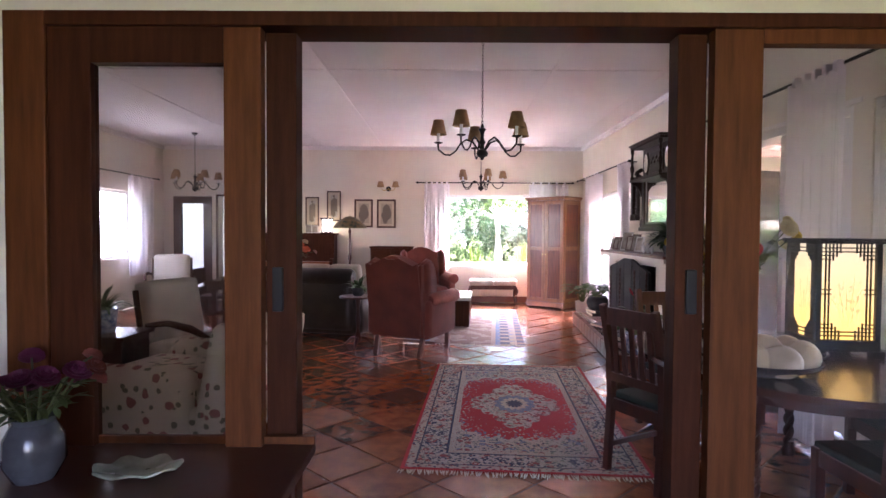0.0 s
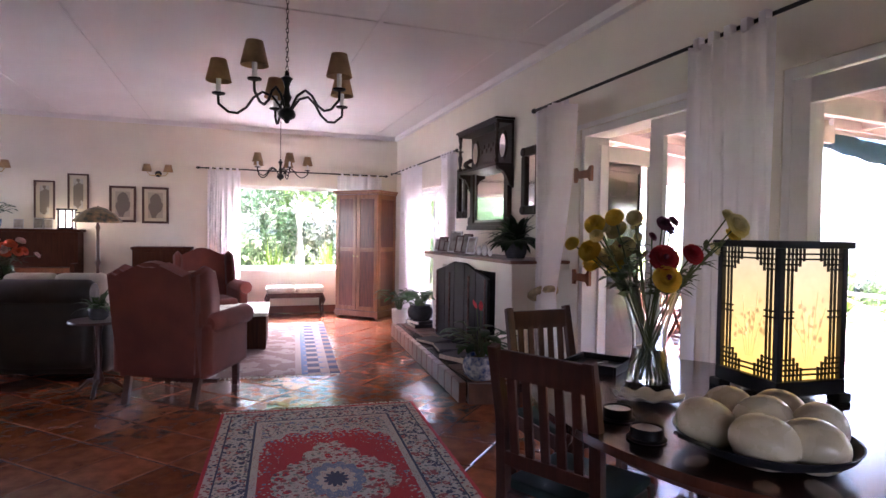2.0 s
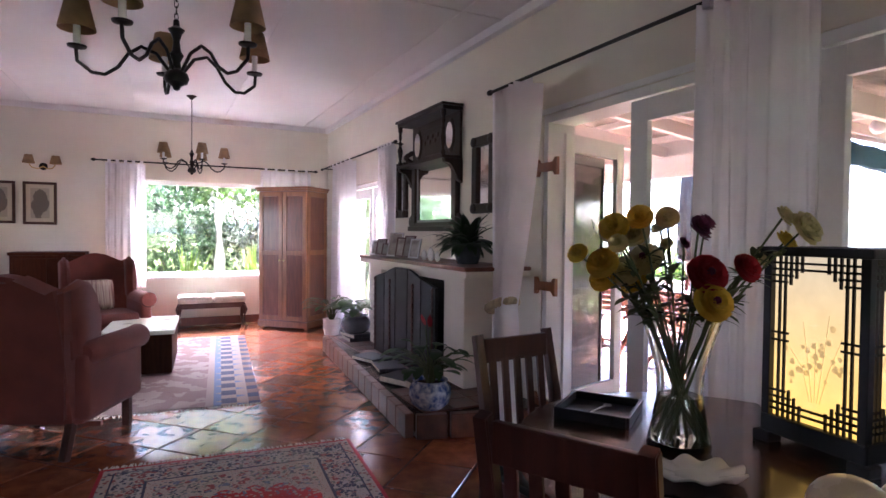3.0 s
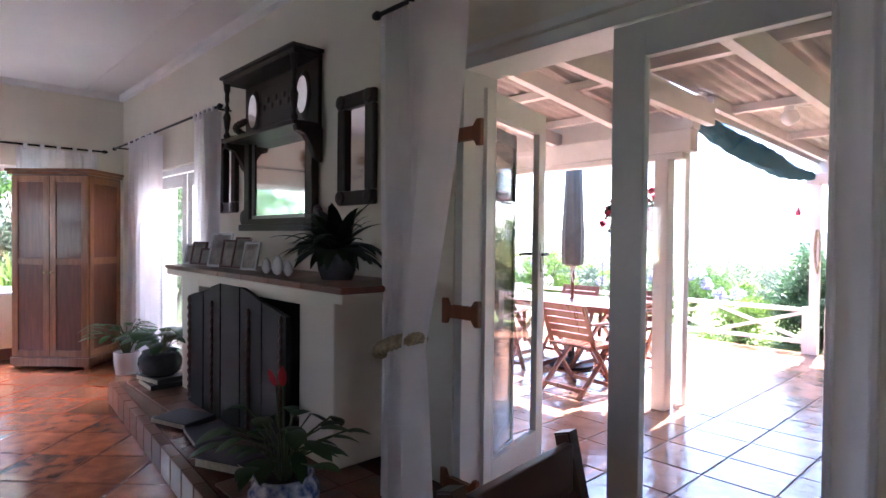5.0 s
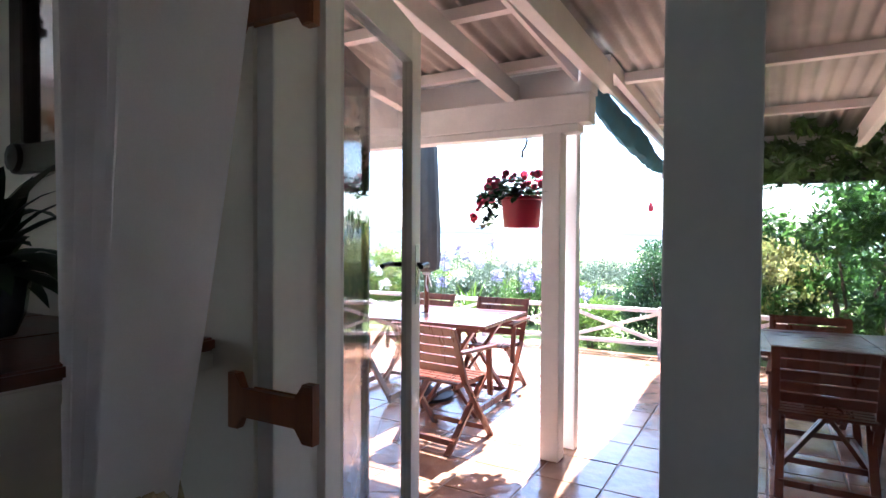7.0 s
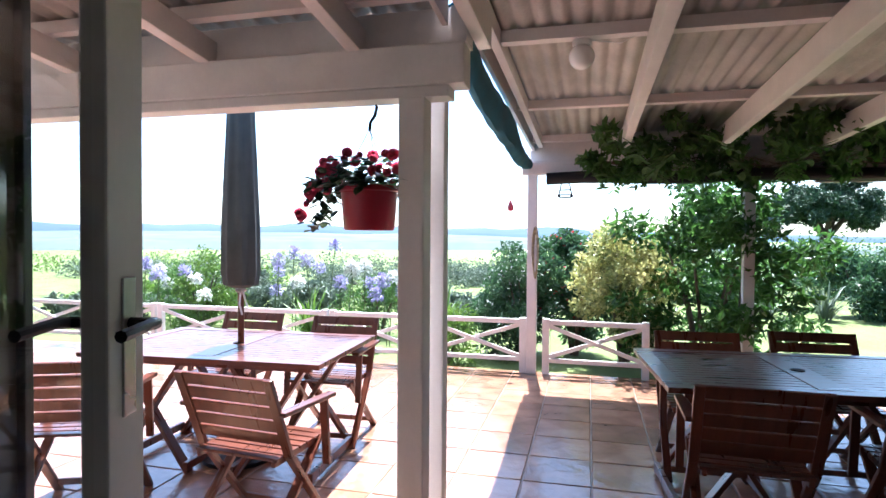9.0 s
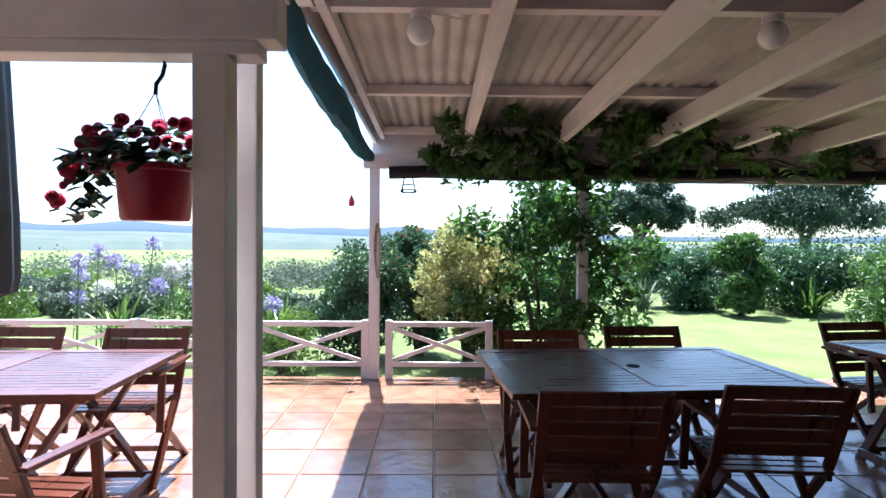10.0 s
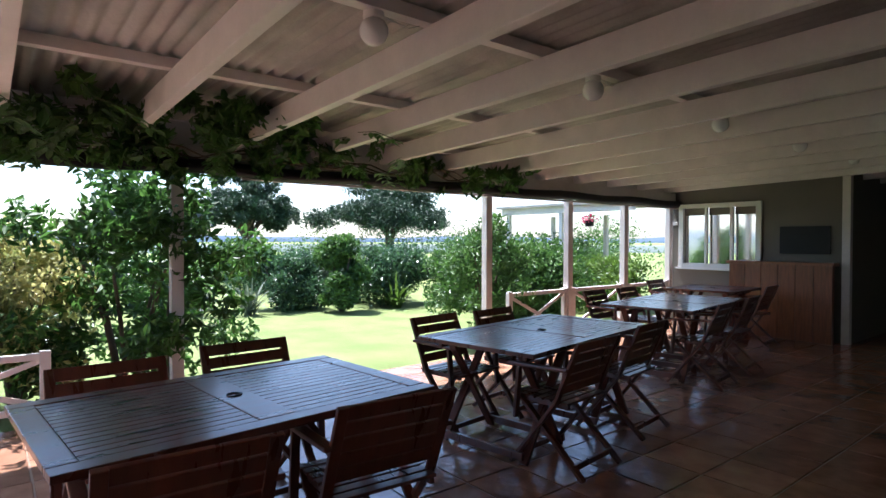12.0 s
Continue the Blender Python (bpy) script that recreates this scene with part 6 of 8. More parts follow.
def armoire():
    t = thing("armoire", "honey-coloured wooden armoire with two panelled doors, set across the corner", "wardrobe", pose(2.10, 10.72, 0, 0, 0, -45))
    L, D, H, c = 0.41, 0.28, 2.06, M["wardrobe_frame"]
    boxpart("carcass", (-L + 0.01, L - 0.01, -D + 0.025, D, 0.08, H - 0.06), M["wardrobe_panel"], t, 0.004)
    boxpart("plinth", (-L - 0.005, L + 0.005, -D - 0.005, D, 0.03, 0.12), c, t, 0.006)
    for sx in (-1, 1):
        for sy in (-1, 1):
            bm = B()
            lathe(bm, [(0.02, 0.0), (0.03, 0.015), (0.025, 0.035)], 12, Matrix.Translation((sx * (L - 0.04), sy * (D - 0.04), 0)))
            part("foot", bm, c, t, smooth=True)
    boxpart("cornice", (-L - 0.02, L + 0.02, -D - 0.02, D, H - 0.06, H - 0.03), c, t, 0.008)
    boxpart("cornice_cap", (-L - 0.035, L + 0.035, -D - 0.035, D, H - 0.03, H), c, t, 0.008)
    def panel_door(parent, x0, x1, z0, z1, y):
        st = 0.065
        zm = (z0 + z1) / 2 + 0.05
        for a in ((x0, x0 + st, z0, z1), (x1 - st, x1, z0, z1), (x0 + st, x1 - st, z0, z0 + st), (x0 + st, x1 - st, z1 - st, z1), (x0 + st, x1 - st, zm - st / 2, zm + st / 2)):
            boxpart("rail", (a[0], a[1], y - 0.022, y, a[2], a[3]), c, parent, 0.003)
        for za, zb in ((z0 + st, zm - st / 2), (zm + st / 2, z1 - st)):
            boxpart("panel", (x0 + st, x1 - st, y - 0.010, y + 0.002, za, zb), M["wardrobe_panel"], parent)
    for s in (-1, 1):
        dr = thing("door", "", "")
        dr.parent = t
        panel_door(dr, min(s * 0.003, s * (L - 0.012)), max(s * 0.003, s * (L - 0.012)), 0.13, H - 0.07, -D + 0.024)
        bm = B()
        lathe(bm, [(0.006, 0.0), (0.006, 0.015), (0.014, 0.024), (0.010, 0.034), (0.0, 0.036)], 12, Matrix.Translation((s * 0.035, -D + 0.002, 1.0)) @ Matrix.Rotation(radians(90), 4, "X"))
        part("knob", bm, M["brass"], dr, "small brass knob", True)
    side = thing("side_frame", "", "")
    side.parent = t
    for s in (1, -1):
        for a in ((-D + 0.03, -D + 0.09, 0.13, H - 0.07), (D - 0.07, D - 0.01, 0.13, H - 0.07), (-D + 0.09, D - 0.07, 0.13, 0.2), (-D + 0.09, D - 0.07, H - 0.14, H - 0.07), (-D + 0.09, D - 0.07, 1.08, 1.15)):
            boxpart("rail", (s * (L - 0.012), s * L, a[0], a[1], a[2], a[3]), c, side, 0.002)


armoire()


def piano():
    t = thing("upright_piano", "dark upright piano with closed lid against the wall", "piano", pose(-2.80, 11.05, 0))
    c = M["doorwood_dark"]
    boxpart("body", (-0.70, 0.70, 0.0, 0.33, 0.06, 1.33), c, t, 0.008)
    boxpart("lid", (-0.73, 0.73, -0.03, 0.34, 1.33, 1.37), c, t, 0.006)
    boxpart("key_shelf", (-0.70, 0.70, -0.26, 0.0, 0.66, 0.74), c, t, 0.008)
    boxpart("fallboard", (-0.66, 0.66, -0.22, 0.0, 0.74, 0.82), M["orangewood"], t, 0.01)
    for s in (-1, 1):
        boxpart("cheek", (s * 0.66, s * 0.72, -0.27, 0.0, 0.62, 0.88), c, t, 0.008)
        bm = B()
        lathe(bm, [(0.035, 0.0), (0.045, 0.05), (0.025, 0.1), (0.035, 0.35), (0.028, 0.6), (0.04, 0.66)], 14, Matrix.Translation((s * 0.62, -0.2, 0)))
        part("leg", bm, c, t, smooth=True)
    boxpart("plinth", (-0.70, 0.70, -0.02, 0.33, 0.0, 0.06), c, t)


piano()
potted("potted_plant", "drooping leafy plant in a blue and white pot on the piano", [(0.06, 0), (0.075, 0.08), (0.08, 0.13), (0.07, 0.13), (0.065, 0.1)], "blueglaze", "small blue and white pot", -3.15, 11.18, 1.37, 31, 30, 0.26, 0.22, 0.16, 0.06, 1.4, "darkleaf")
for x, h in ((-2.86, 0.14), (-2.62, 0.16), (-2.50, 0.15)):
    t = thing("photo_frame", "small photograph frame standing on the piano", "photo frame", pose(x, 11.15, 1.372, -12, 0, 8), "photo frames on the piano")
    boxpart("frame", (-0.06, 0.06, -0.006, 0.006, 0, h), M["steel"], t, 0.002)
    boxpart("photograph", (-0.05, 0.05, -0.008, -0.005, 0.012, h - 0.012), M["photo"], t)
t = thing("table_lantern", "small lit paper lantern with black corner posts on the piano", "lamp", pose(-2.26, 11.15, 1.37))
boxpart("base", (-0.10, 0.10, -0.10, 0.10, 0, 0.03), M["black"], t)
boxpart("top", (-0.11, 0.11, -0.11, 0.11, 0.27, 0.30), M["black"], t)
boxpart("paper", (-0.075, 0.075, -0.075, 0.075, 0.03, 0.27), M["paper_small"], t)
for sx in (-1, 0, 1):
    for sy in (-1, 1):
        boxpart("post", (sx * 0.085 - 0.012, sx * 0.085 + 0.012, sy * 0.085 - 0.012, sy * 0.085 + 0.012, 0.03, 0.27), M["black"], t)


def low_chest():
    t = thing("low_chest", "dark low wooden chest against the wall", "chest", pose(-0.98, 11.15, 0))
    boxpart("body", (-0.40, 0.40, -0.20, 0.22, 0.06, 1.08), M["doorwood_dark"], t, 0.006)
    boxpart("top", (-0.42, 0.42, -0.22, 0.23, 1.08, 1.12), M["doorwood_dark"], t, 0.008)
    boxpart("plinth", (-0.40, 0.40, -0.18, 0.22, 0, 0.06), M["darkwood"], t)
    for s in (-1, 1):
        boxpart("door", (min(s * 0.01, s * 0.38), max(s * 0.01, s * 0.38), -0.215, -0.2, 0.1, 1.04), M["doorwood_dark"], t, 0.004)


low_chest()


def floor_lamp():
    t = thing("floor_lamp", "floor lamp with a leaded stained-glass shade on a turned dark pole", "lamp", pose(-1.55, 9.6, 0))
    bm = B()
    lathe(bm, [(0.16, 0.0), (0.17, 0.02), (0.08, 0.05), (0.03, 0.09), (0.022, 0.2), (0.03, 0.24), (0.02, 0.3), (0.018, 0.9), (0.034, 0.96), (0.02, 1.02), (0.018, 1.35), (0.028, 1.40), (0.01, 1.46), (0.008, 1.62), (0.014, 1.65), (0.0, 1.68)], 18)
    part("pole", bm, M["darkwood"], t, smooth=True)
    bm = B()
    lathe(bm, [(0.285, 0.0), (0.27, 0.035), (0.20, 0.11), (0.10, 0.175), (0.03, 0.20), (0.028, 0.196), (0.098, 0.17), (0.197, 0.106), (0.266, 0.033), (0.281, 0.0)], 16, Matrix.Translation((0, 0, 1.46)), False)
    part("shade", bm, M["stained"], t, "leaded stained-glass shade")


floor_lamp()


def leather_sofa():
    t = thing("leather_armchair", "deep dark brown leather armchair with rolled back seen from behind", "armchair", pose(-1.42, 7.75, 0, 0, 0, -14))
    f = M["leather"]
    pad("base", (-0.42, 0.42, -0.38, 0.42, 0.05, 0.42), f, t, 0.07)
    pad("backrest", (-0.42, 0.42, -0.44, -0.20, 0.10, 0.80), f, t, 0.10)
    bm = B()
    lathe(bm, [(0.0, -0.42), (0.09, -0.41), (0.12, -0.36), (0.12, 0.36), (0.09, 0.41), (0, 0.42)], 20, Matrix.Translation((0, -0.36, 0.80)) @ Matrix.Rotation(radians(90), 4, "Y"))
    part("back_roll", bm, f, t, smooth=True)
    for s in (-1, 1):
        pad("arm", (s * 0.42 - 0.10, s * 0.42 + 0.10, -0.38, 0.44, 0.05, 0.62), f, t, 0.09)
    pad("seat_cushion", (-0.31, 0.31, -0.20, 0.44, 0.40, 0.54), f, t, 0.06)
    for i, s in enumerate((-1, 1)):
        pad("scatter_cushion", (-0.22, 0.22, -0.07, 0.07, 0.0, 0.40), M["fabric_pale"], t, 0.065, "pale scatter cushion", Matrix.Translation((s * 0.22, -0.10, 0.58)) @ Matrix.Rotation(radians(18), 4, "X"))


leather_sofa()


def iron_stand(x, y):
    t = thing("plant_stand", "small round iron table beside the armchair", "side table", pose(x, y, 0))
    bm = B()
    lathe(bm, [(0.0, 0.60), (0.22, 0.60), (0.225, 0.61), (0.22, 0.622), (0.0, 0.622)], 28, cap=False)
    part("top", bm, M["darkwood"], t, smooth=True)
    bm = B()
    lathe(bm, [(0.03, 0.06), (0.045, 0.12), (0.02, 0.2), (0.03, 0.35), (0.018, 0.45), (0.035, 0.58), (0.06, 0.60)], 14)
    part("column", bm, M["darkwood"], t, smooth=True)
    for k in range(3):
        a = k * 2.094 + 0.5
        bm = B()
        tube(bm, [(0, 0, 0.12), (0.10 * math.cos(a), 0.10 * math.sin(a), 0.10), (0.19 * math.cos(a), 0.19 * math.sin(a), 0.02), (0.22 * math.cos(a), 0.22 * math.sin(a), 0.012)], [0.022, 0.02, 0.016, 0.012], 8)
        part("leg", bm, M["darkwood"], t, smooth=True)


iron_stand(-0.98, 6.82)
potted("potted_plant", "feathery fern in a small glass bowl on the side table", [(0.05, 0), (0.075, 0.03), (0.08, 0.08), (0.07, 0.10), (0.066, 0.08)], "greyglaze", "small dark bowl", -0.98, 6.82, 0.622, 41, 46, 0.2, 0.2, 0.24, 0.025, 1.8, "houseleaf", None, True)


def side_table_set():
    """Rear dining table with its chairs and the tulip vase."""
    t = thing("writing_table", "dark rectangular table with turned edge in the side bay", "table", pose(-2.55, 8.15, 0, 0, 0, 4))
    boxpart("tabletop", (-0.55, 0.55, -0.80, 0.80, 0.715, 0.75), M["tablewood"], t, 0.006)
    boxpart("apron", (-0.48, 0.48, -0.72, 0.72, 0.62, 0.715), M["darkwood"], t)
    for sx in (-1, 1):
        for sy in (-1, 1):
            boxpart("leg", (sx * 0.46 - 0.03, sx * 0.46 + 0.03, sy * 0.70 - 0.03, sy * 0.70 + 0.03, 0, 0.62), M["darkwood"], t, 0.005)


side_table_set()
bouquet("flower_vase", "round green glass vase of orange tulips on the side table", -2.15, 8.45, 0.75,
        [(0.0, 0.0), (0.06, 0.0), (0.095, 0.06), (0.10, 0.13), (0.075, 0.20), (0.07, 0.24), (0.066, 0.24), (0.071, 0.20), (0.095, 0.13), (0.09, 0.06), (0.055, 0.008), (0.0, 0.006)],
        "greenvase", "round green glass vase", [("tulip", 14, 0.055), ("pinkwhite", 7, 0.055)], 22, 0.50, 0.28)


def club_chair(x, y, rot):
    t = thing("side_chair", "dark wooden chair with a low solid back rail", "chair", pose(x, y, 0, 0, 0, rot), "chairs at the side table")
    c = M["darkwood"]
    for sx in (-1, 1):
        for sy, h in ((0.18, 0.43), (-0.2, 0.84)):
            bm = B()
            bar(bm, (sx * 0.19, sy, 0), (sx * 0.19, sy - (0.05 if sy < 0 else 0), h), 0.04, 0.04, 0.004)
            part("leg", bm, c, t)
    boxpart("seat", (-0.22, 0.22, -0.20, 0.21, 0.42, 0.46), c, t, 0.01)
    boxpart("back_rail", (-0.21, 0.21, -0.262, -0.235, 0.62, 0.85), c, t, 0.012)
    boxpart("lower_rail", (-0.19, 0.19, -0.24, -0.22, 0.52, 0.57), c, t, 0.004)


club_chair(-2.45, 7.10, 8)
club_chair(-1.78, 8.2, 88)
club_chair(-3.30, 8.3, -88)
club_chair(-2.6, 9.2, 180)


def chintz_sofa():
    t = thing("chintz_armchair", "low armchair in cream rose-patterned chintz with loose cover", "armchair", pose(-1.60, 3.58, 0, 0, 0, 78))
    f = M["chintz"]
    pad("seat_base", (-0.44, 0.44, -0.40, 0.42, 0.12, 0.40), f, t, 0.05)
    pad("seat_cushion", (-0.33, 0.33, -0.22, 0.44, 0.39, 0.53), f, t, 0.06)
    pad("backrest", (-0.44, 0.44, -0.16, 0.04, 0.10, 0.84), f, t, 0.09, "", Matrix.Translation((0, -0.34, 0.06)) @ Matrix.Rotation(radians(12), 4, "X"))
    for s in (-1, 1):
        pad("arm", (s * 0.42 - 0.09, s * 0.42 + 0.09, -0.36, 0.38, 0.12, 0.62), f, t, 0.08)
        for sy in (-1, 1):
            boxpart("leg", (s * 0.36 - 0.025, s * 0.36 + 0.025, sy * 0.32 - 0.025, sy * 0.32 + 0.025, 0, 0.13), M["darkwood"], t, 0.004)


chintz_sofa()


def show_wood_chair(x, y, rot, label):
    t = thing("showwood_armchair", label, "armchair", pose(x, y, 0, 0, 0, rot), "open-armed easy chairs")
    for s in (-1, 1):
        bm = B()
        tube(bm, [(s * 0.33, -0.30, 0.62), (s * 0.36, -0.05, 0.66), (s * 0.37, 0.2, 0.63), (s * 0.35, 0.33, 0.57), (s * 0.34, 0.32, 0.3), (s * 0.33, 0.33, 0.0)], [0.02, 0.026, 0.03, 0.028, 0.025, 0.02], 10)
        part("arm_and_leg", bm, M["doorwood_dark"], t, smooth=True)
        bm = B()
        tube(bm, [(s * 0.30, -0.46, 0.0), (s * 0.31, -0.36, 0.4), (s * 0.31, -0.44, 0.9)], 0.025, 8)
        part("back_post", bm, M["doorwood_dark"], t, smooth=True)
    pad("seat_cushion", (-0.31, 0.31, -0.34, 0.33, 0.32, 0.48), M["fabric_pale"], t, 0.06)
    pad("back_cushion", (-0.30, 0.30, -0.08, 0.08, 0.0, 0.52), M["fabric_pale"], t, 0.07, "", Matrix.Translation((0, -0.34, 0.46)) @ Matrix.Rotation(radians(10), 4, "X"))


show_wood_chair(-1.95, 4.75, -110, "open-armed easy chair with plump pale cushions")
show_wood_chair(-4.75, 9.9, 200, "pale cushioned rocking chair near the glass door")
t = thing("side_cabinet", "small dark side cabinet", "cabinet", pose(-2.55, 4.3, 0))
boxpart("body", (-0.25, 0.25, -0.2, 0.2, 0.06, 0.58), M["darkwood"], t, 0.006)
boxpart("top", (-0.28, 0.28, -0.23, 0.23, 0.58, 0.61), M["darkwood"], t, 0.006)
boxpart("foot_frame", (-0.24, 0.24, -0.19, 0.19, 0, 0.06), M["darkwood"], t)
potted("potted_plant", "grassy plant in a blue and white pot on the side cabinet", [(0.08, 0), (0.095, 0.1), (0.10, 0.18), (0.09, 0.18), (0.085, 0.15)], "blueglaze", "blue and white pot", -2.55, 4.3, 0.61, 51, 40, 0.2, 0.2, 0.30, 0.02, 1.5, "houseleaf", None, True)
t = thing("console_cabinet", "honey wood cabinet in the passage beyond the doorway", "cabinet", pose(-3.98, 12.55, 0))
boxpart("body", (-0.22, 0.22, -0.2, 0.25, 0.05, 1.18), M["orangewood"], t, 0.006)
boxpart("top", (-0.24, 0.24, -0.22, 0.26, 1.18, 1.22), M["orangewood"], t, 0.006)
boxpart("door", (-0.20, 0.20, -0.215, -0.2, 0.1, 1.14), M["orangewood"], t, 0.004)

# ---- entrance side of the sliding door: low glass table with flowers ----
t = thing("entry_table", "low dark table with a raised rim beside the sliding door", "table", pose(-0.78, 1.45, 0, 0, 0, 0))
boxpart("tabletop", (-0.44, 0.46, -0.24, 0.24, 0.705, 0.735), M["darkwood"], t, 0.005)
for sx in (-1, 1):
    for sy in (-1, 1):
        boxpart("leg", (sx * 0.38 - 0.02, sx * 0.38 + 0.02, sy * 0.20 - 0.02, sy * 0.20 + 0.02, 0, 0.705), M["darkwood"], t, 0.003)
bm = B()
box(bm, -0.44, 0.46, 0.22, 0.24, 0.735, 0.76, 0.003)
part("rim", bm, M["doorwood"], t)
t = thing("leaf_dish", "pale green leaf-shaped dish on the low entry table", "dish", pose(-0.74, 1.44, 0.736, 0, 0, 10))
bm = B()
ring = [bm.verts.new((0.11 * math.cos(a) * (1 + 0.06 * math.sin(7 * a)), 0.07 * math.sin(a) * (1 + 0.06 * math.sin(7 * a)), 0.02 + 0.006 * math.sin(7 * a))) for a in [k * math.pi / 28 for k in range(56)]]
mid = [bm.verts.new((0.05 * math.cos(a), 0.03 * math.sin(a), 0.006)) for a in [k * math.pi / 28 for k in range(56)]]
for i in range(56):
    bm.faces.new((ring[i], ring[(i + 1) % 56], mid[(i + 1) % 56], mid[i]))
bm.faces.new(mid)
o = part("dish_body", bm, M["celadon"], t, smooth=True)
o.modifiers.new("thick", "SOLIDIFY").thickness = 0.006
bouquet("flower_vase", "blue glazed vase of dull red flowers on the entry table", -1.00, 1.42, 0.736,
        [(0.0, 0.0), (0.05, 0.0), (0.075, 0.05), (0.07, 0.11), (0.05, 0.15), (0.055, 0.165), (0.05, 0.165), (0.045, 0.15), (0.065, 0.11), (0.07, 0.05), (0.045, 0.008), (0.0, 0.006)],
        "greyglaze", "dark blue glazed vase", [("plum", 12, 0.032), ("rust_petal", 6, 0.03)], 61, 0.32, 0.22)


# ---- veranda: folding tables and chairs ----
GW = M["garden_wood"]


def folding_chair(x, y, rot, label, group="folding veranda chairs"):
    """Slatted folding armchair facing +y at rot 0."""
    t = thing("folding_chair", label, "chair", pose(x, y, 0, 0, 0, rot), group)
    for s in (-1, 1):
        bm = B()
        bar(bm, (s * 0.24, 0.24, 0.0), (s * 0.24, -0.10, 0.44), 0.022, 0.045, 0.004, up=(1, 0, 0))
        bar(bm, (s * 0.24, -0.10, 0.44), (s * 0.24, -0.257, 0.82), 0.022, 0.045, 0.004, up=(1, 0, 0))
        part("back_frame", bm, GW, t)
        bm = B()
        bar(bm, (s * 0.215, -0.28, 0.0), (s * 0.215, 0.20, 0.44), 0.022, 0.045, 0.004, up=(1, 0, 0))
        part("rear_leg", bm, GW, t)
        bm = B()
        bar(bm, (s * 0.265, 0.19, 0.30), (s * 0.265, 0.16, 0.63), 0.022, 0.04, 0.004, up=(1, 0, 0))
        part("arm_support", bm, GW, t)
        bm = B()
        bar(bm, (s * 0.265, -0.20, 0.655), (s * 0.265, 0.24, 0.64), 0.05, 0.022, 0.006)
        part("armrest", bm, GW, t)
        boxpart("seat_rail", (s * 0.205 - 0.011, s * 0.205 + 0.011, -0.17, 0.22, 0.405, 0.43), GW, t, 0.003)
    for k in range(7):
        yy = -0.17 + 0.062 * k
        boxpart("seat_slat", (-0.225, 0.225, yy, yy + 0.048, 0.43, 0.445), GW, t, 0.003)
    for k in range(5):
        p = Vector((0, -0.10, 0.44)).lerp(Vector((0, -0.257, 0.82)), (0.088 + 0.073 * k) / 0.411)
        bm = B()
        bar(bm, (-0.228, p.y + 0.004, p.z), (0.228, p.y + 0.004, p.z), 0.016, 0.062, 0.004, up=(0, -0.4, 1))
        part("back_slat", bm, GW, t)
    for yy, zz in ((0.19, 0.065), (-0.21, 0.065)):
        bm = B()
        bar(bm, (-0.22, yy, zz), (0.22, yy, zz), 0.02, 0.035, 0.003)
        part("stretcher", bm, GW, t)
    return t


CHAIR = folding_chair(5.757, 4.225, -92, "reddish slatted folding armchair on the tiled veranda")


def chair(x, y, rot):
    copy_thing(CHAIR, pose(x, y, 0, 0, 0, rot))


def folding_table(x, y, rot, L, label):
    """Slatted folding table, its length along y at rot 0."""
    t = thing("folding_table", label, "table", pose(x, y, 0, 0, 0, rot), "folding veranda tables")
    W, H = 0.49, 0.74
    for sx in (-1, 1):
        boxpart("side_frame", (sx * W - (0.08 if sx > 0 else 0), sx * W + (0.08 if sx < 0 else 0), -L, L, H - 0.028, H), GW, t, 0.004)
    for yy in (-L, L - 0.09, -0.075):
        boxpart("cross_frame", (-W + 0.083, W - 0.083, yy, yy + (0.09 if abs(yy) > 0.1 else 0.15), H - 0.028, H), GW, t, 0.004)
    n = int((2 * W - 0.17) / 0.052)
    for half in ((-L + 0.093, -0.078), (0.078, L - 0.093)):
        for k in range(n):
            xx = -W + 0.086 + k * (2 * W - 0.172) / n
            boxpart("slat", (xx + 0.004, xx + (2 * W - 0.172) / n - 0.004, half[0], half[1], H - 0.022, H - 0.003), GW, t)
    bm = B()
    lathe(bm, [(0.022, H + 0.001), (0.034, H + 0.001), (0.034, H + 0.005), (0.022, H + 0.005)], 20, cap=False)
    part("parasol_ring", bm, M["black"], t, "dark parasol hole ring")
    for sx in (-1, 1):
        boxpart("under_rail", (sx * 0.36 - 0.016, sx * 0.36 + 0.016, -L + 0.1, L - 0.1, H - 0.075, H - 0.028), GW, t, 0.003)
        for sy in (-1, 1):
            for a, b in (((sx * 0.34, sy * (L - 0.12), 0.0), (sx * 0.34, sy * (L - 0.62), H - 0.04)), ((sx * 0.30, sy * (L - 0.62), 0.0), (sx * 0.30, sy * (L - 0.15), H - 0.04))):
                bm = B()
                bar(bm, a, b, 0.026, 0.06, 0.004, up=(1, 0, 0))
                part("leg", bm, GW, t)
    for sy in (-1, 1):
        for yy in (L - 0.12, L - 0.62):
            bm = B()
            bar(bm, (-0.34, sy * yy, 0.05), (0.34, sy * yy, 0.05), 0.03, 0.05, 0.004)
            part("foot_rail", bm, GW, t)
    return t


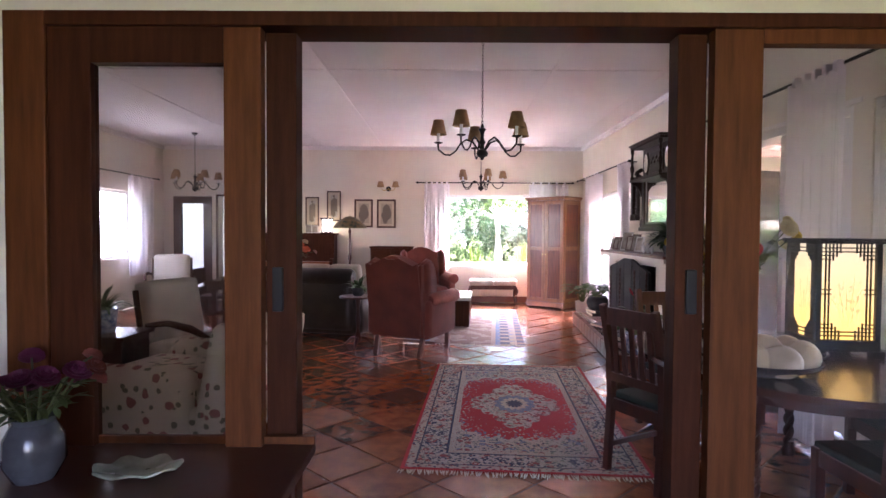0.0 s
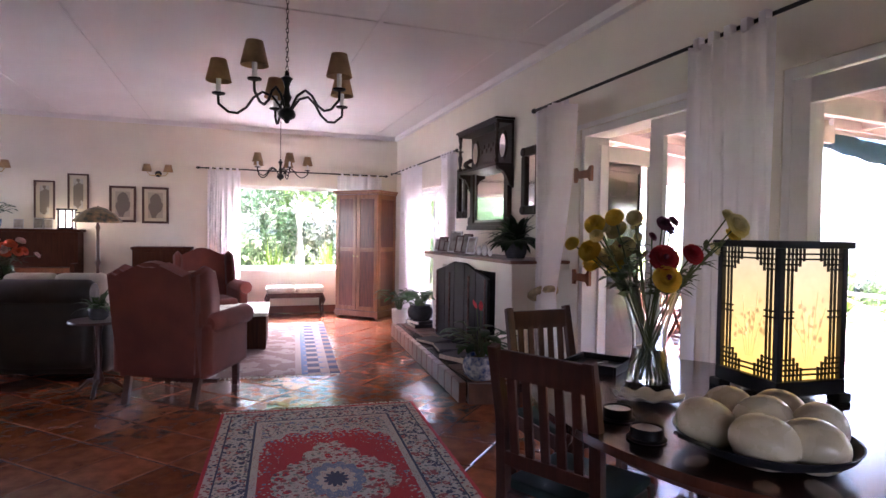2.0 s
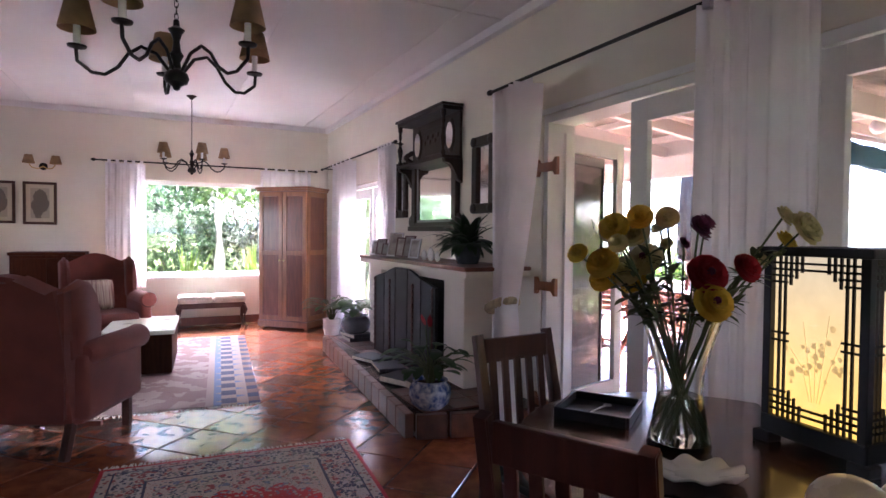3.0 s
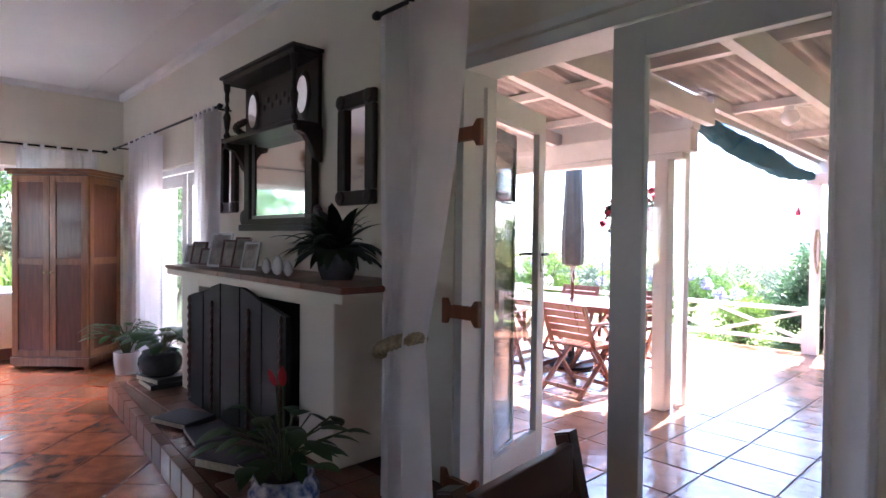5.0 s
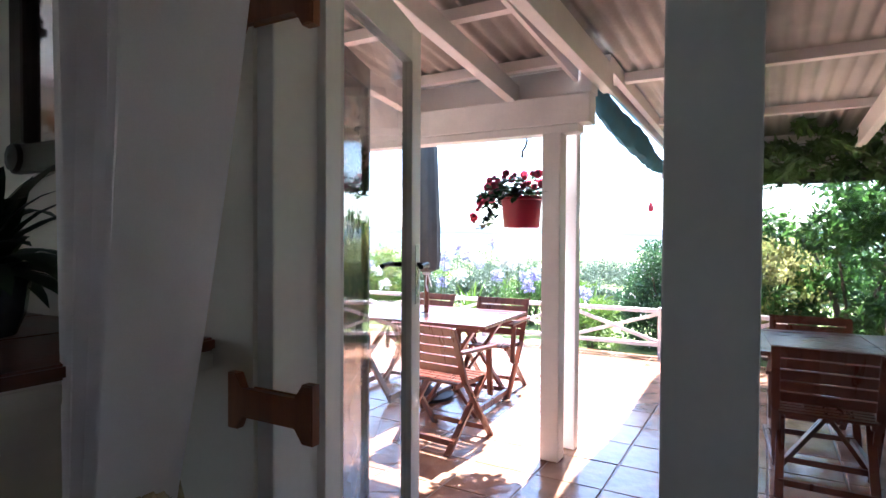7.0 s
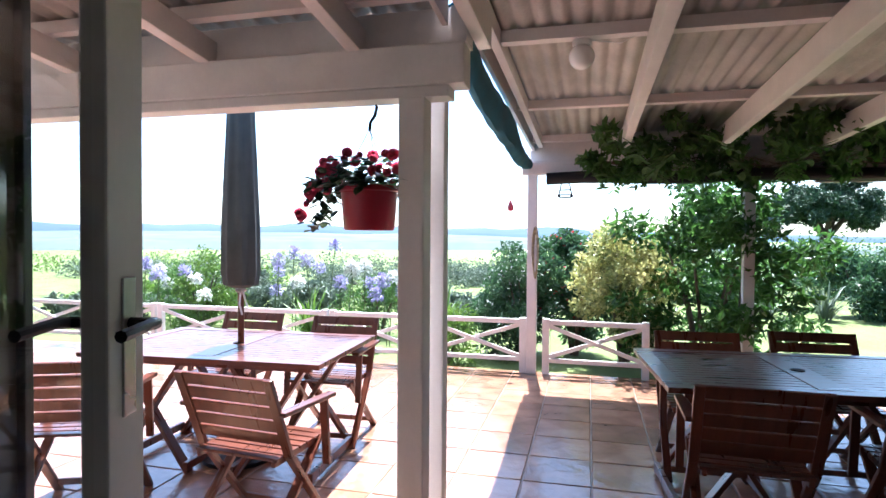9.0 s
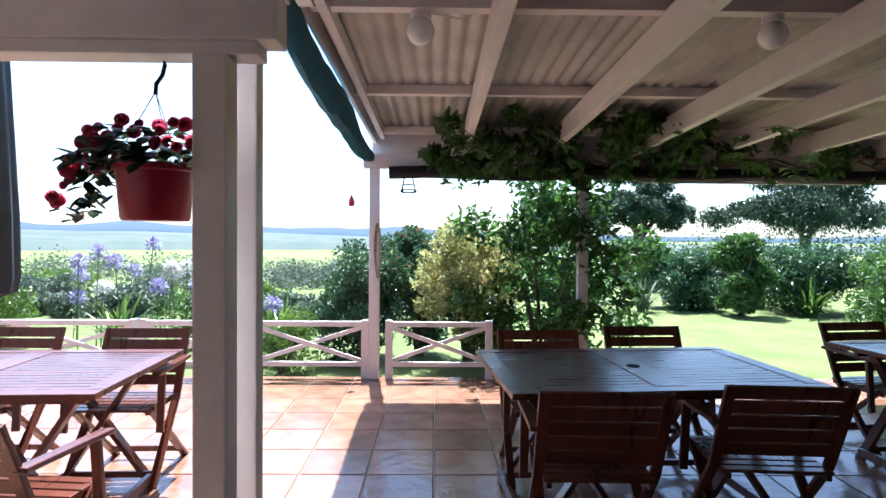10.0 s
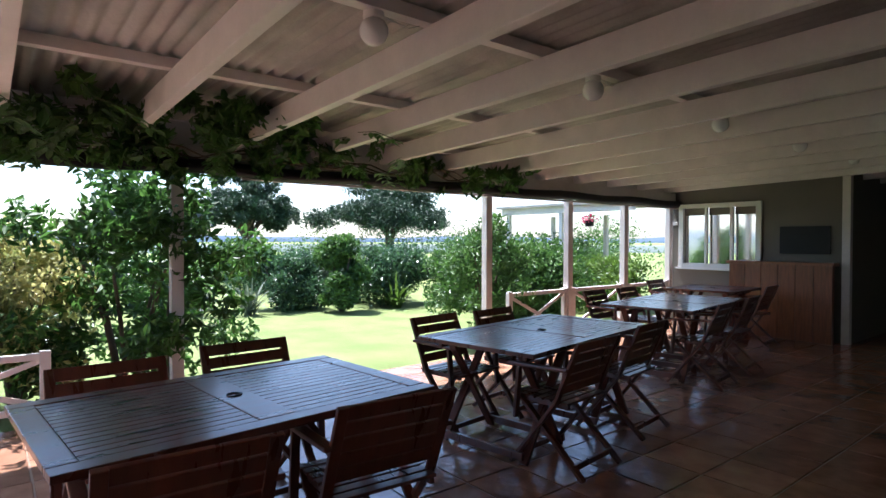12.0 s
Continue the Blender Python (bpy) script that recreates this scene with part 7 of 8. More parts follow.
folding_table(6.32, 3.85, 5, 0.76, "dark slatted folding table in the veranda's shade")
folding_table(6.73, 1.37, 9, 0.86, "dark slatted folding table further along the veranda")
folding_table(7.22, -1.45, 9, 0.86, "dark slatted folding table further along the veranda")
folding_table(7.85, -3.62, 6, 0.55, "dark slatted folding table near the end wall")
folding_table(6.19, 7.13, 3, 0.77, "sunlit slatted folding table with a closed parasol")
for x, y, r in ((5.85, 3.44, -94), (6.92, 3.49, 93), (6.74, 4.23, 92),
                (6.17, 1.78, -84), (6.36, 0.87, -82), (7.18, 1.84, 98), (7.21, 1.16, 98),
                (6.66, -0.95, -82), (6.75, -1.75, -80), (7.83, -1.13, 98), (7.85, -1.84, 98),
                (7.25, -3.5, -84), (8.42, -3.45, 95),
                (5.37, 6.47, -95), (5.36, 7.50, -68), (6.73, 6.72, 92), (6.75, 7.53, 90)):
    chair(x, y, r)


def parasol():
    t = thing("parasol", "closed grey-green parasol tied with white cord through the table", "parasol", pose(6.20, 7.12, 0))
    bm = B()
    lathe(bm, [(0.021, 0.02), (0.021, 2.55), (0.0, 2.56)], 14)
    part("pole", bm, GW, t, smooth=True)
    bm = B()
    lathe(bm, [(0.0, 0.0), (0.24, 0.0), (0.25, 0.03), (0.10, 0.06), (0.04, 0.10), (0.035, 0.22), (0.0, 0.22)], 20)
    part("base", bm, M["black"], t, "dark parasol base", True)
    bm = B()
    n, rings = 40, [(0.05, 1.10), (0.10, 1.12), (0.112, 1.20), (0.110, 1.5), (0.095, 1.9), (0.075, 2.35), (0.05, 2.5), (0.02, 2.54)]
    grid = []
    for r, z in rings:
        grid.append([bm.verts.new(((r * (1 + 0.10 * math.cos(8 * a + z))) * math.cos(a), (r * (1 + 0.10 * math.cos(8 * a + z))) * math.sin(a), z)) for a in [2 * math.pi * i / n for i in range(n)]])
    for a, b in zip(grid, grid[1:]):
        for i in range(n):
            bm.faces.new((a[i], a[(i + 1) % n], b[(i + 1) % n], b[i]))
    part("canopy", bm, M["umbrella"], t, "furled grey-green canvas", True)
    bm = B()
    tube(bm, [(-0.03, -0.02, 1.09), (-0.06, -0.03, 1.0), (-0.055, -0.045, 0.93)], 0.006, 6)
    tube(bm, [(-0.03, -0.03, 1.09), (-0.04, -0.06, 1.02), (-0.03, -0.07, 0.97)], 0.006, 6)
    lathe(bm, [(0.026, 1.07), (0.04, 1.085), (0.026, 1.10)], 12)
    part("cord", bm, M["curtain"], t, "white tie cord", True)


parasol()


def hanging_basket():
    t = thing("hanging_basket", "red plastic hanging pot of pink-red trailing begonias", "hanging plant", pose(5.44, 5.93, 1.465) @ Matrix.Diagonal((1.15, 1.15, 1.10, 1)))
    bm = B()
    lathe(bm, [(0.0, 0.0), (0.098, 0.0), (0.103, 0.01), (0.115, 0.16), (0.125, 0.165), (0.125, 0.185), (0.112, 0.185), (0.105, 0.14), (0.0, 0.14)], 28, cap=False)
    part("pot", bm, M["redplastic"], t, "red plastic pot", True)
    bm = B()
    for k in range(3):
        a = k * 2.094
        tube(bm, [(0.12 * math.cos(a), 0.12 * math.sin(a), 0.18), (0.0, 0.0, 0.43)], 0.002, 5)
    part("hanger", bm, M["steel"], t)
    bm = B()
    tube(bm, [(0, 0, 0.42), (0.0, -0.002, 0.455), (0, -0.022, 0.485), (0, -0.03, 0.52), (0, -0.02, 0.555), (0, 0.005, 0.572), (0, 0.028, 0.56), (0, 0.036, 0.535)], 0.007, 8)
    part("hook", bm, M["iron"], t, "black iron hook", True)
    rng = random.Random(8)
    bl = B()
    for i in range(260):
        a, r = rng.random() * 6.283, 0.20 * math.sqrt(rng.random())
        z = 0.17 + 0.17 * (1 - (r / 0.22) ** 2) * rng.random()
        yy = 0.04
        p = (r * math.cos(a), yy + r * math.sin(a), z)
        blade(bl, p, a + rng.uniform(-1, 1), rng.uniform(-0.6, 0.7), rng.uniform(0.04, 0.075), 0.04, 0.9, 3)
    for i in range(70):
        s = rng.random()
        p = (rng.uniform(-0.10, 0.06), 0.12 + 0.12 * s + rng.uniform(-0.03, 0.03), 0.22 - 0.20 * s + rng.uniform(-0.04, 0.06))
        blade(bl, p, rng.random() * 6.283, rng.uniform(-1.0, 0.5), 0.05, 0.035, 1.0, 3)
    for i in range(40):
        s = rng.random()
        if i < 24:
            p = Vector((rng.uniform(-0.14, 0.0), rng.uniform(-0.18, 0.18), 0.20 + 0.13 * rng.random()))
        else:
            p = Vector((rng.uniform(-0.12, 0.02), 0.15 + 0.13 * s, 0.25 - 0.21 * s))
        bf = B()
        flower_head(bf, p, rng.uniform(0.014, 0.03), rng, (-0.8, rng.uniform(-0.4, 0.5), 0.2))
        part("bloom", bf, M["begonia"], t)
    part("foliage", bl, M["darkleaf"], t)


M["begonia"] = mat("begonia_petal", (0.78, 0.12, 0.22), 0.55, trans=0.45, vary=0.15)
hanging_basket()


# ---- lamps, awning, blind under the roof ----
for y in (4.98, 3.28, 1.62, -0.1, -1.8, -3.5):
    t = thing("globe_lamp", "white opal globe lamp fixed under the roof batten", "lamp", pose(6.08, y, 2.40), "globe lamps under the roof")
    bm = B()
    bmesh.ops.create_uvsphere(bm, u_segments=20, v_segments=14, radius=0.068)
    part("globe", bm, M["lampglass"], t, smooth=True)
    bm = B()
    lathe(bm, [(0.045, 0.055), (0.05, 0.06), (0.05, 0.09), (0.0, 0.09)], 16)
    part("fitting", bm, M["white"], t, smooth=True)
    bm = B()
    tube(bm, [(0, 0.0, 0.09), (0, -0.10, 0.075), (0, -0.20, 0.06), (0, -0.26, 0.085), (0.02, -0.30, 0.11)], 0.003, 5)
    part("flex", bm, M["porcelain"], t, smooth=True)

t = thing("awning", "rolled teal canvas awning tied under the roof edge", "awning", pose(0, 0, 0))
bm = B()
n, k = 44, 14
rows = []
for i in range(n + 1):
    u = i / n
    x = 5.56 + 3.38 * u
    sag = 0.07 * math.sin(math.pi * u)
    rz = 0.10 + 0.05 * math.sin(math.pi * u) - 0.05 * u + 0.008 * math.sin(u * 60)
    cy, cz = EY + 0.05 + 0.02 * math.sin(u * 9), 2.45 - 0.25 * u - sag
    rows.append([bm.verts.new((x, cy + 0.06 * math.cos(a) * (1 + 0.10 * math.sin(3 * a + u * 14)), cz - 0.02 * math.sin(math.pi * u) + rz * math.sin(a) * (1 + 0.1 * math.sin(4 * a + u * 11)))) for a in [2 * math.pi * j / k for j in range(k)]])
for a, b in zip(rows, rows[1:]):
    for j in range(k):
        bm.faces.new((a[j], a[(j + 1) % k], b[(j + 1) % k], b[j]))
part("canvas_roll", bm, M["awning"], t, smooth=True)

t = thing("rolled_blind", "dark rolled blind fixed under the eaves beam", "blind")
bm = B()
tube(bm, [(8.93, 5.36 - 10.2 * i / 30, 2.045 + 0.012 * math.sin(i * 1.3)) for i in range(31)], 0.062, 12)
part("roll", bm, M["black"], t, smooth=True)
boxpart("bottom_batten", (8.93, 8.96, -4.8, 2.9, 1.965, 1.99), M["vwhite"], t, label="white bottom batten")

t = thing("gong_triangle", "small dark metal lantern frame hung from the eaves", "ornament", pose(8.95, 5.17, 1.98))
bm = B()
for a, b in (((-0.05, -0.10), (0.05, -0.10)), ((-0.05, -0.10), (-0.03, 0.02)), ((0.05, -0.10), (0.03, 0.02)), ((-0.03, 0.02), (0.03, 0.02)), ((-0.042, -0.05), (0.042, -0.05)), ((-0.05, -0.125), (0.05, -0.125)), ((-0.05, -0.125), (-0.05, -0.1)), ((0.05, -0.125), (0.05, -0.1))):
    bar(bm, (0, a[0] * 1.3, a[1]), (0, b[0] * 1.3, b[1]), 0.03, 0.012)
part("metal_frame", bm, M["iron"], t)
t = thing("rope_coil", "weathered rope coil hung on the veranda post", "rope", pose(8.97, 5.47, 1.25))
bm = B()
for q in range(4):
    tube(bm, [(-0.012 - 0.006 * q, 0.02 * math.sin(a) * (1 + 0.2 * q), 0.24 * math.cos(a) + 0.02 * q) for a in [2 * math.pi * i / 24 for i in range(24)]], 0.008, 6, True)
part("rope_loop", bm, M["rope"], t, smooth=True)
t = thing("red_feeder", "small red glass bird feeder hung outside the roof edge", "feeder", pose(9.3, 5.78, 1.78))
bm = B()
lathe(bm, [(0.0, -0.05), (0.03, -0.04), (0.035, 0.0), (0.02, 0.04), (0.008, 0.07), (0.0, 0.07)], 14)
part("glass_body", bm, M["redplastic"], t, smooth=True)
bm = B()
tube(bm, [(0, 0, 0.07), (-0.05, -0.05, 0.35), (-0.2, -0.18, 0.42)], 0.002, 5)
part("cord", bm, M["iron"], t)


# ---- railing ----
def rail_panel(y0, y1, x=9.03, group="veranda railing panels", h=0.57):
    t = thing("railing", "white timber railing panel with crossed braces", "railing", pose(x, 0, 0), group)
    boxpart("top_rail", (-0.025, 0.025, y0, y1, h - 0.05, h), M["vwhite"], t, 0.004)
    boxpart("bottom_rail", (-0.02, 0.02, y0, y1, 0.12, 0.165), M["vwhite"], t, 0.004)
    n = max(1, round((y1 - y0) / 1.1))
    for i in range(n):
        a, b = y0 + (y1 - y0) * i / n, y0 + (y1 - y0) * (i + 1) / n
        for k, (za, zb) in enumerate(((0.165, h - 0.05), (h - 0.05, 0.165))):
            bm = B()
            bar(bm, (-0.012 + 0.024 * k, a, za), (-0.012 + 0.024 * k, b, zb), 0.022, 0.042, 0.003)
            part("brace", bm, M["vwhite"], t)
    for yy in (y0, y1):
        boxpart("end_post", (-0.03, 0.03, yy - 0.035, yy + 0.035, 0, h + 0.015), M["vwhite"], t, 0.004)


rail_panel(4.36, 5.36)
rail_panel(5.60, 7.80)
rail_panel(7.90, 10.15)
rail_panel(10.25, 12.4)
for a, b in ((-1.70, -0.6), (-3.05, -1.88), (-4.38, -3.22)):
    rail_panel(a, b, h=0.74)

# ---- end wall: window, screen, counter ----
w = thing("window_3", "white sash window in the veranda's end wall", "window", kind="structure")
for a, b, c, e in ((7.57, 7.65, 0.98, 2.04), (8.82, 8.90, 0.98, 2.04), (7.65, 8.82, 0.98, 1.05), (7.65, 8.82, 1.97, 2.04), (7.99, 8.04, 1.05, 1.97), (8.41, 8.45, 1.05, 1.97)):
    boxpart("window_frame", (a, b, -4.60, -4.54, c, e), M["white"], w, 0.003)
for a, b in ((7.648, 7.992), (8.038, 8.412), (8.448, 8.822)):
    boxpart("pane", (a, b, -4.65, -4.64, 1.04, 1.98), M["mirror"], w, label="reflecting glass pane")
    boxpart("blind", (a, b, -4.632, -4.622, 1.85, 1.965), M["endwall"], w, label="short taupe roller blind")
boxpart("window_sill", (7.53, 8.94, -4.58, -4.50, 0.95, 0.98), M["white"], w, 0.003)
t = thing("bar_counter", "orange-brown wooden bar counter at the veranda's end", "counter", pose(7.25, -4.45, 0))
for k in range(6):
    boxpart("front_board", (-0.69 + 0.233 * k, -0.69 + 0.233 * (k + 1) - 0.004, 0.02, 0.10, 0.0, 1.08), M["orangewood"], t, 0.005)
boxpart("counter_top", (-0.72, 0.74, -0.07, 0.14, 1.08, 1.125), M["orangewood"], t, 0.005)
t = thing("wall_screen", "black board on the end wall above the counter", "board", pose(7.0, -4.58, 1.3))
boxpart("board", (-0.35, 0.31, 0.0, 0.03, -0.06, 0.34), M["black"], t, 0.004)
t = thing("wall_plaque", "small white plaque on the end wall beside the window", "plaque", pose(8.98, -4.58, 1.72))
boxpart("plate", (-0.045, 0.045, 0.0, 0.012, -0.03, 0.03), M["white"], t, 0.003)
bm = B()
box(bm, 6.40, 6.50, -4.60, -4.50, 0, 2.5, 0.006)
structure("post_end", bm, M["vwhite"], "white corner post at the end wall", "post")

# ---- leaves and shrubs ----
def leaf_cloud(name, blobs, n, size, material, parent, seed, aspect=0.5, hollow=0.42, label="", stuff=True):
    """Many small leaves scattered through ellipsoids (x, y, z, rx, ry, rz)."""
    rng = np.random.default_rng(seed)
    vol = np.array([b[3] * b[4] * b[5] for b in blobs]) ** 0.67
    pick = rng.choice(len(blobs), n, p=vol / vol.sum())
    bl = np.array(blobs)[pick]
    d = rng.normal(size=(n, 3))
    d /= np.linalg.norm(d, axis=1)[:, None]
    r = hollow + (1.28 - hollow) * rng.random(n) ** 0.9
    c = bl[:, :3] + d * bl[:, 3:] * r[:, None]
    ax = d * 0.55 + rng.normal(size=(n, 3)) * 0.6 + np.array([0, 0, -0.15])
    ax /= np.linalg.norm(ax, axis=1)[:, None]
    sd = np.cross(ax, rng.normal(size=(n, 3)))
    sd /= np.linalg.norm(sd, axis=1)[:, None] + 1e-9
    nm = np.cross(ax, sd)
    L = size * rng.uniform(0.6, 1.25, n)[:, None]
    W = L * aspect * 0.5
    v = np.empty((n, 4, 3))
    v[:, 0], v[:, 2] = c - ax * L * 0.5, c + ax * L * 0.5 - nm * L * 0.12
    v[:, 1], v[:, 3] = c + sd * W + nm * W * 0.35, c - sd * W + nm * W * 0.35
    f = np.arange(n * 4).reshape(n, 4)
    me = bpy.data.meshes.new(name)
    me.from_pydata(v.reshape(-1, 3).tolist(), [], f.tolist())
    me.materials.append(material)
    ob = new(name, me)
    ob.parent = parent
    if label:
        tagged(ob, label)
    if stuff:
        tagged(ob, kind="stuff")
    return ob


def blobs_round(x, y, z, r, h, n, seed, br=0.45):
    rng = random.Random(seed)
    out = []
    for i in range(n):
        a, u, q = rng.random() * 6.283, math.sqrt(rng.random()), rng.random()
        rad = r * u * math.sqrt(max(0.05, 1 - (2 * q - 1) ** 2 * 0.8))
        s = br * r * rng.uniform(0.6, 1.1)
        out.append((x + rad * math.cos(a), y + rad * math.sin(a), z + h * (0.12 + 0.8 * q), s, s, s * rng.uniform(0.7, 1.0)))
    return out


M.update(
    leaf_dark=leaf_material("glossy_shrub_leaf", (0.07, 0.14, 0.055), (0.032, 0.075, 0.03), 0.35, 0.4),
    leaf_mid=leaf_material("shrub_leaf", (0.09, 0.18, 0.035), (0.045, 0.10, 0.02), 0.45, 0.4),
    leaf_gold=leaf_material("variegated_leaf", (0.58, 0.53, 0.22), (0.20, 0.24, 0.07), 0.45, 0.4),
    leaf_vine=leaf_material("vine_leaf", (0.085, 0.18, 0.035), (0.035, 0.085, 0.018), 0.4, 0.5),
    leaf_pine=leaf_material("pine_needle", (0.032, 0.075, 0.026), (0.016, 0.04, 0.016), 0.6, 0.1),
    leaf_bright=leaf_material("bright_leaf", (0.14, 0.23, 0.035), (0.07, 0.13, 0.02), 0.45, 0.35),
    leaf_grey=leaf_material("grey_leaf", (0.15, 0.19, 0.13), (0.08, 0.11, 0.07), 0.6, 0.2),
    bark=mat("bark", (0.13, 0.095, 0.065), 0.9, scale=8, fine=40, vary=0.3, bump=0.8, dist=0.02, stretch=(1, 1, 0.3)),
    bark_pale=mat("pale_bark", (0.48, 0.46, 0.42), 0.85, scale=5, fine=40, vary=0.2, bump=0.5, dist=0.01),
    lilac=mat("lilac_petal", (0.38, 0.33, 0.58), 0.6, trans=0.3),
    whitepetal=mat("white_petal", (0.75, 0.74, 0.70), 0.6, trans=0.3),
    hill=mat("painted_haze_hill", (0.36, 0.43, 0.50), 1.0, bump=0),
    hill2=mat("painted_haze_field", (0.36, 0.42, 0.36), 1.0, color2=(0.20, 0.28, 0.24), scale=0.05, fine=0.2, bump=0, vary=0.12),
)


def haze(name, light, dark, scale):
    """Far land as a glowing backdrop, with bright haze put into its colour."""
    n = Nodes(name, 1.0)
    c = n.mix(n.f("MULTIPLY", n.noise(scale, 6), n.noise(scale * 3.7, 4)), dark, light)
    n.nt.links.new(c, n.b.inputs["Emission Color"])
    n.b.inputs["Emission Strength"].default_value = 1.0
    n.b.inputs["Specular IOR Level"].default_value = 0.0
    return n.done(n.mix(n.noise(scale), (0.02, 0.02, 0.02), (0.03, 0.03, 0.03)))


M["hill"] = haze("painted_haze_hill", (0.17, 0.22, 0.27), (0.075, 0.115, 0.17), 0.008)
M["hill2"] = haze("painted_haze_field", (0.36, 0.38, 0.30), (0.10, 0.14, 0.14), 0.07)


def shrub(name, label, x, y, r, h, n, size, leaf, seed, blobs=12, aspect=0.5, trunk=True, flowers=None, br=0.45, z=-0.12):
    t = thing(name, label, "shrub", pose(x, y, z))
    rng = random.Random(seed)
    for k in range(5):
        bm = B()
        a = k * 1.257 + rng.random()
        q = r * 0.45
        tube(bm, [(0.03 * math.cos(a), 0.03 * math.sin(a), -0.05), (q * 0.4 * math.cos(a), q * 0.4 * math.sin(a), h * 0.35), (q * math.cos(a), q * math.sin(a), h * 0.75)], [0.028, 0.02, 0.008], 6)
        part("branch", bm, M["bark"], t, smooth=True)
    bl = blobs_round(0, 0, 0, r, h, blobs, seed, br)
    leaf_cloud("crown", bl, n, size, M[leaf], t, seed, aspect)
    if flowers:
        m, cnt, fs = flowers
        leaf_cloud("flowers", bl, cnt, fs, M[m], t, seed + 1, 0.9, 0.95)
    return t


shrub("shrub", "dark bottlebrush shrub with pale flower tips behind the railing", 10.35, 5.75, 0.62, 1.50, 8000, 0.085, "leaf_dark", 71, 16, 0.35, flowers=("whitepetal", 420, 0.035))
shrub("shrub", "dark glossy shrub behind the railing post", 10.7, 5.10, 0.6, 1.62, 7500, 0.085, "leaf_dark", 72, 14, 0.4, flowers=("crimson", 150, 0.045))
shrub("shrub", "golden variegated shrub beyond the railing", 10.15, 4.50, 0.66, 1.80, 11000, 0.065, "leaf_gold", 73, 30, 0.55, br=0.34)
shrub("shrub", "leafy shrub climbing round the veranda post", 9.78, 3.66, 1.15, 2.28, 9500, 0.11, "leaf_vine", 74, 50, 0.42, br=0.22)
shrub("shrub", "leafy shrub round the second garden post", 9.80, -0.90, 0.62, 1.95, 7500, 0.09, "leaf_mid", 75, 18, 0.4)
shrub("shrub", "low green plants at the foot of the railing", 9.75, 6.6, 0.5, 0.55, 1800, 0.09, "leaf_bright", 76, 8, 0.3)
shrub("shrub", "small yellow-green tree behind the railing", 11.2, 11.2, 0.58, 1.22, 4200, 0.07, "leaf_bright", 77, 12, 0.5)
shrub("shrub", "low green bush beyond the railing", 11.3, 8.1, 0.7, 0.9, 2200, 0.09, "leaf_mid", 78, 10, 0.3)
shrub("shrub", "low green bush beyond the railing", 11.7, 11.6, 0.9, 0.9, 2600, 0.09, "leaf_mid", 79, 10, 0.3)
for i, (x, y, r, h, leaf, n) in enumerate(((16.0, -0.4, 0.78, 1.25, "leaf_dark", 8000), (14.8, -1.3, 0.5, 1.6, "leaf_mid", 8000), (15.6, -3.0, 1.0, 1.25, "leaf_dark", 8000), (14.2, -4.2, 0.9, 1.3, "leaf_mid", 7000), (17.5, 1.6, 0.9, 0.9, "leaf_mid", 6000), (18.5, 3.4, 1.0, 1.1, "leaf_mid", 5000), (17.2, -2.0, 0.9, 1.15, "leaf_grey", 5000), (21, 4.6, 1.6, 1.2, "leaf_mid", 4200),
                                             (21.5, 8.0, 1.8, 1.1, "leaf_dark", 4200), (22.5, -0.5, 2.2, 1.1, "leaf_dark", 4200), (11.7, -4.0, 1.2, 1.15, "leaf_mid", 13000), (11.2, -5.6, 0.8, 1.1, "leaf_bright", 7000), (15.0, -7.6, 1.8, 1.5, "leaf_mid", 8000), (19.5, -10.5, 2.4, 1.6, "leaf_dark", 6000), (17.0, -13.5, 2.2, 1.7, "leaf_mid", 6000), (24, -7.5, 2.5, 1.6, "leaf_dark", 4200), (14.5, 7.6, 1.0, 1.0, "leaf_mid", 5000), (15.5, 9.2, 1.2, 1.1, "leaf_dark", 5000), (14.6, 11.0, 1.1, 1.15, "leaf_mid", 5000), (13.6, 12.8, 1.1, 1.2, "leaf_bright", 5000), (15.8, 13.6, 1.4, 1.3, "leaf_mid", 5000), (13.2, 14.8, 1.2, 1.2, "leaf_mid", 5000), (16.5, 6.0, 1.1, 1.0, "leaf_bright", 5000), (11.6, 13.6, 0.9, 1.1, "leaf_mid", 5000), (20, 12, 2.2, 1.2, "leaf_mid", 4200), (19, 16.5, 2.4, 1.4, "leaf_mid", 4200), (23, 8.6, 2.6, 1.9, "leaf_mid", 4200), (24.5, 13.4, 3.0, 2.0, "leaf_mid", 4200), (25, 19.0, 3.2, 2.1, "leaf_mid", 4200), (24, 25.0, 3.4, 2.2, "leaf_mid", 4200), (21, 22.0, 2.6, 1.8, "leaf_mid", 4200), (23, 2.6, 2.0, 0.95, "leaf_dark", 4200), (25, -3.8, 2.3, 1.0, "leaf_mid", 4200), (22, -5.2, 1.6, 1.0, "leaf_grey", 4200), (23, -12.2, 2.4, 1.1, "leaf_mid", 4200), (20.5, -1.9, 1.3, 0.95, "leaf_dark", 4200))):
    # bushes on this side are mostly greyed, haze painted into the leaf colour
    if y > 5:
        h, leaf = h * (0.42 if x < 18 else 0.27), ("leaf_grey", "leaf_bright", "leaf_grey", "leaf_grey")[i % 4]
    shrub("garden_bush", "dense green garden bush beyond the lawn", x, y, r, h, n, 0.11, leaf, 100 + i, 40 if y > 5 else 16, 0.5, br=0.17 if y > 5 else 0.45)
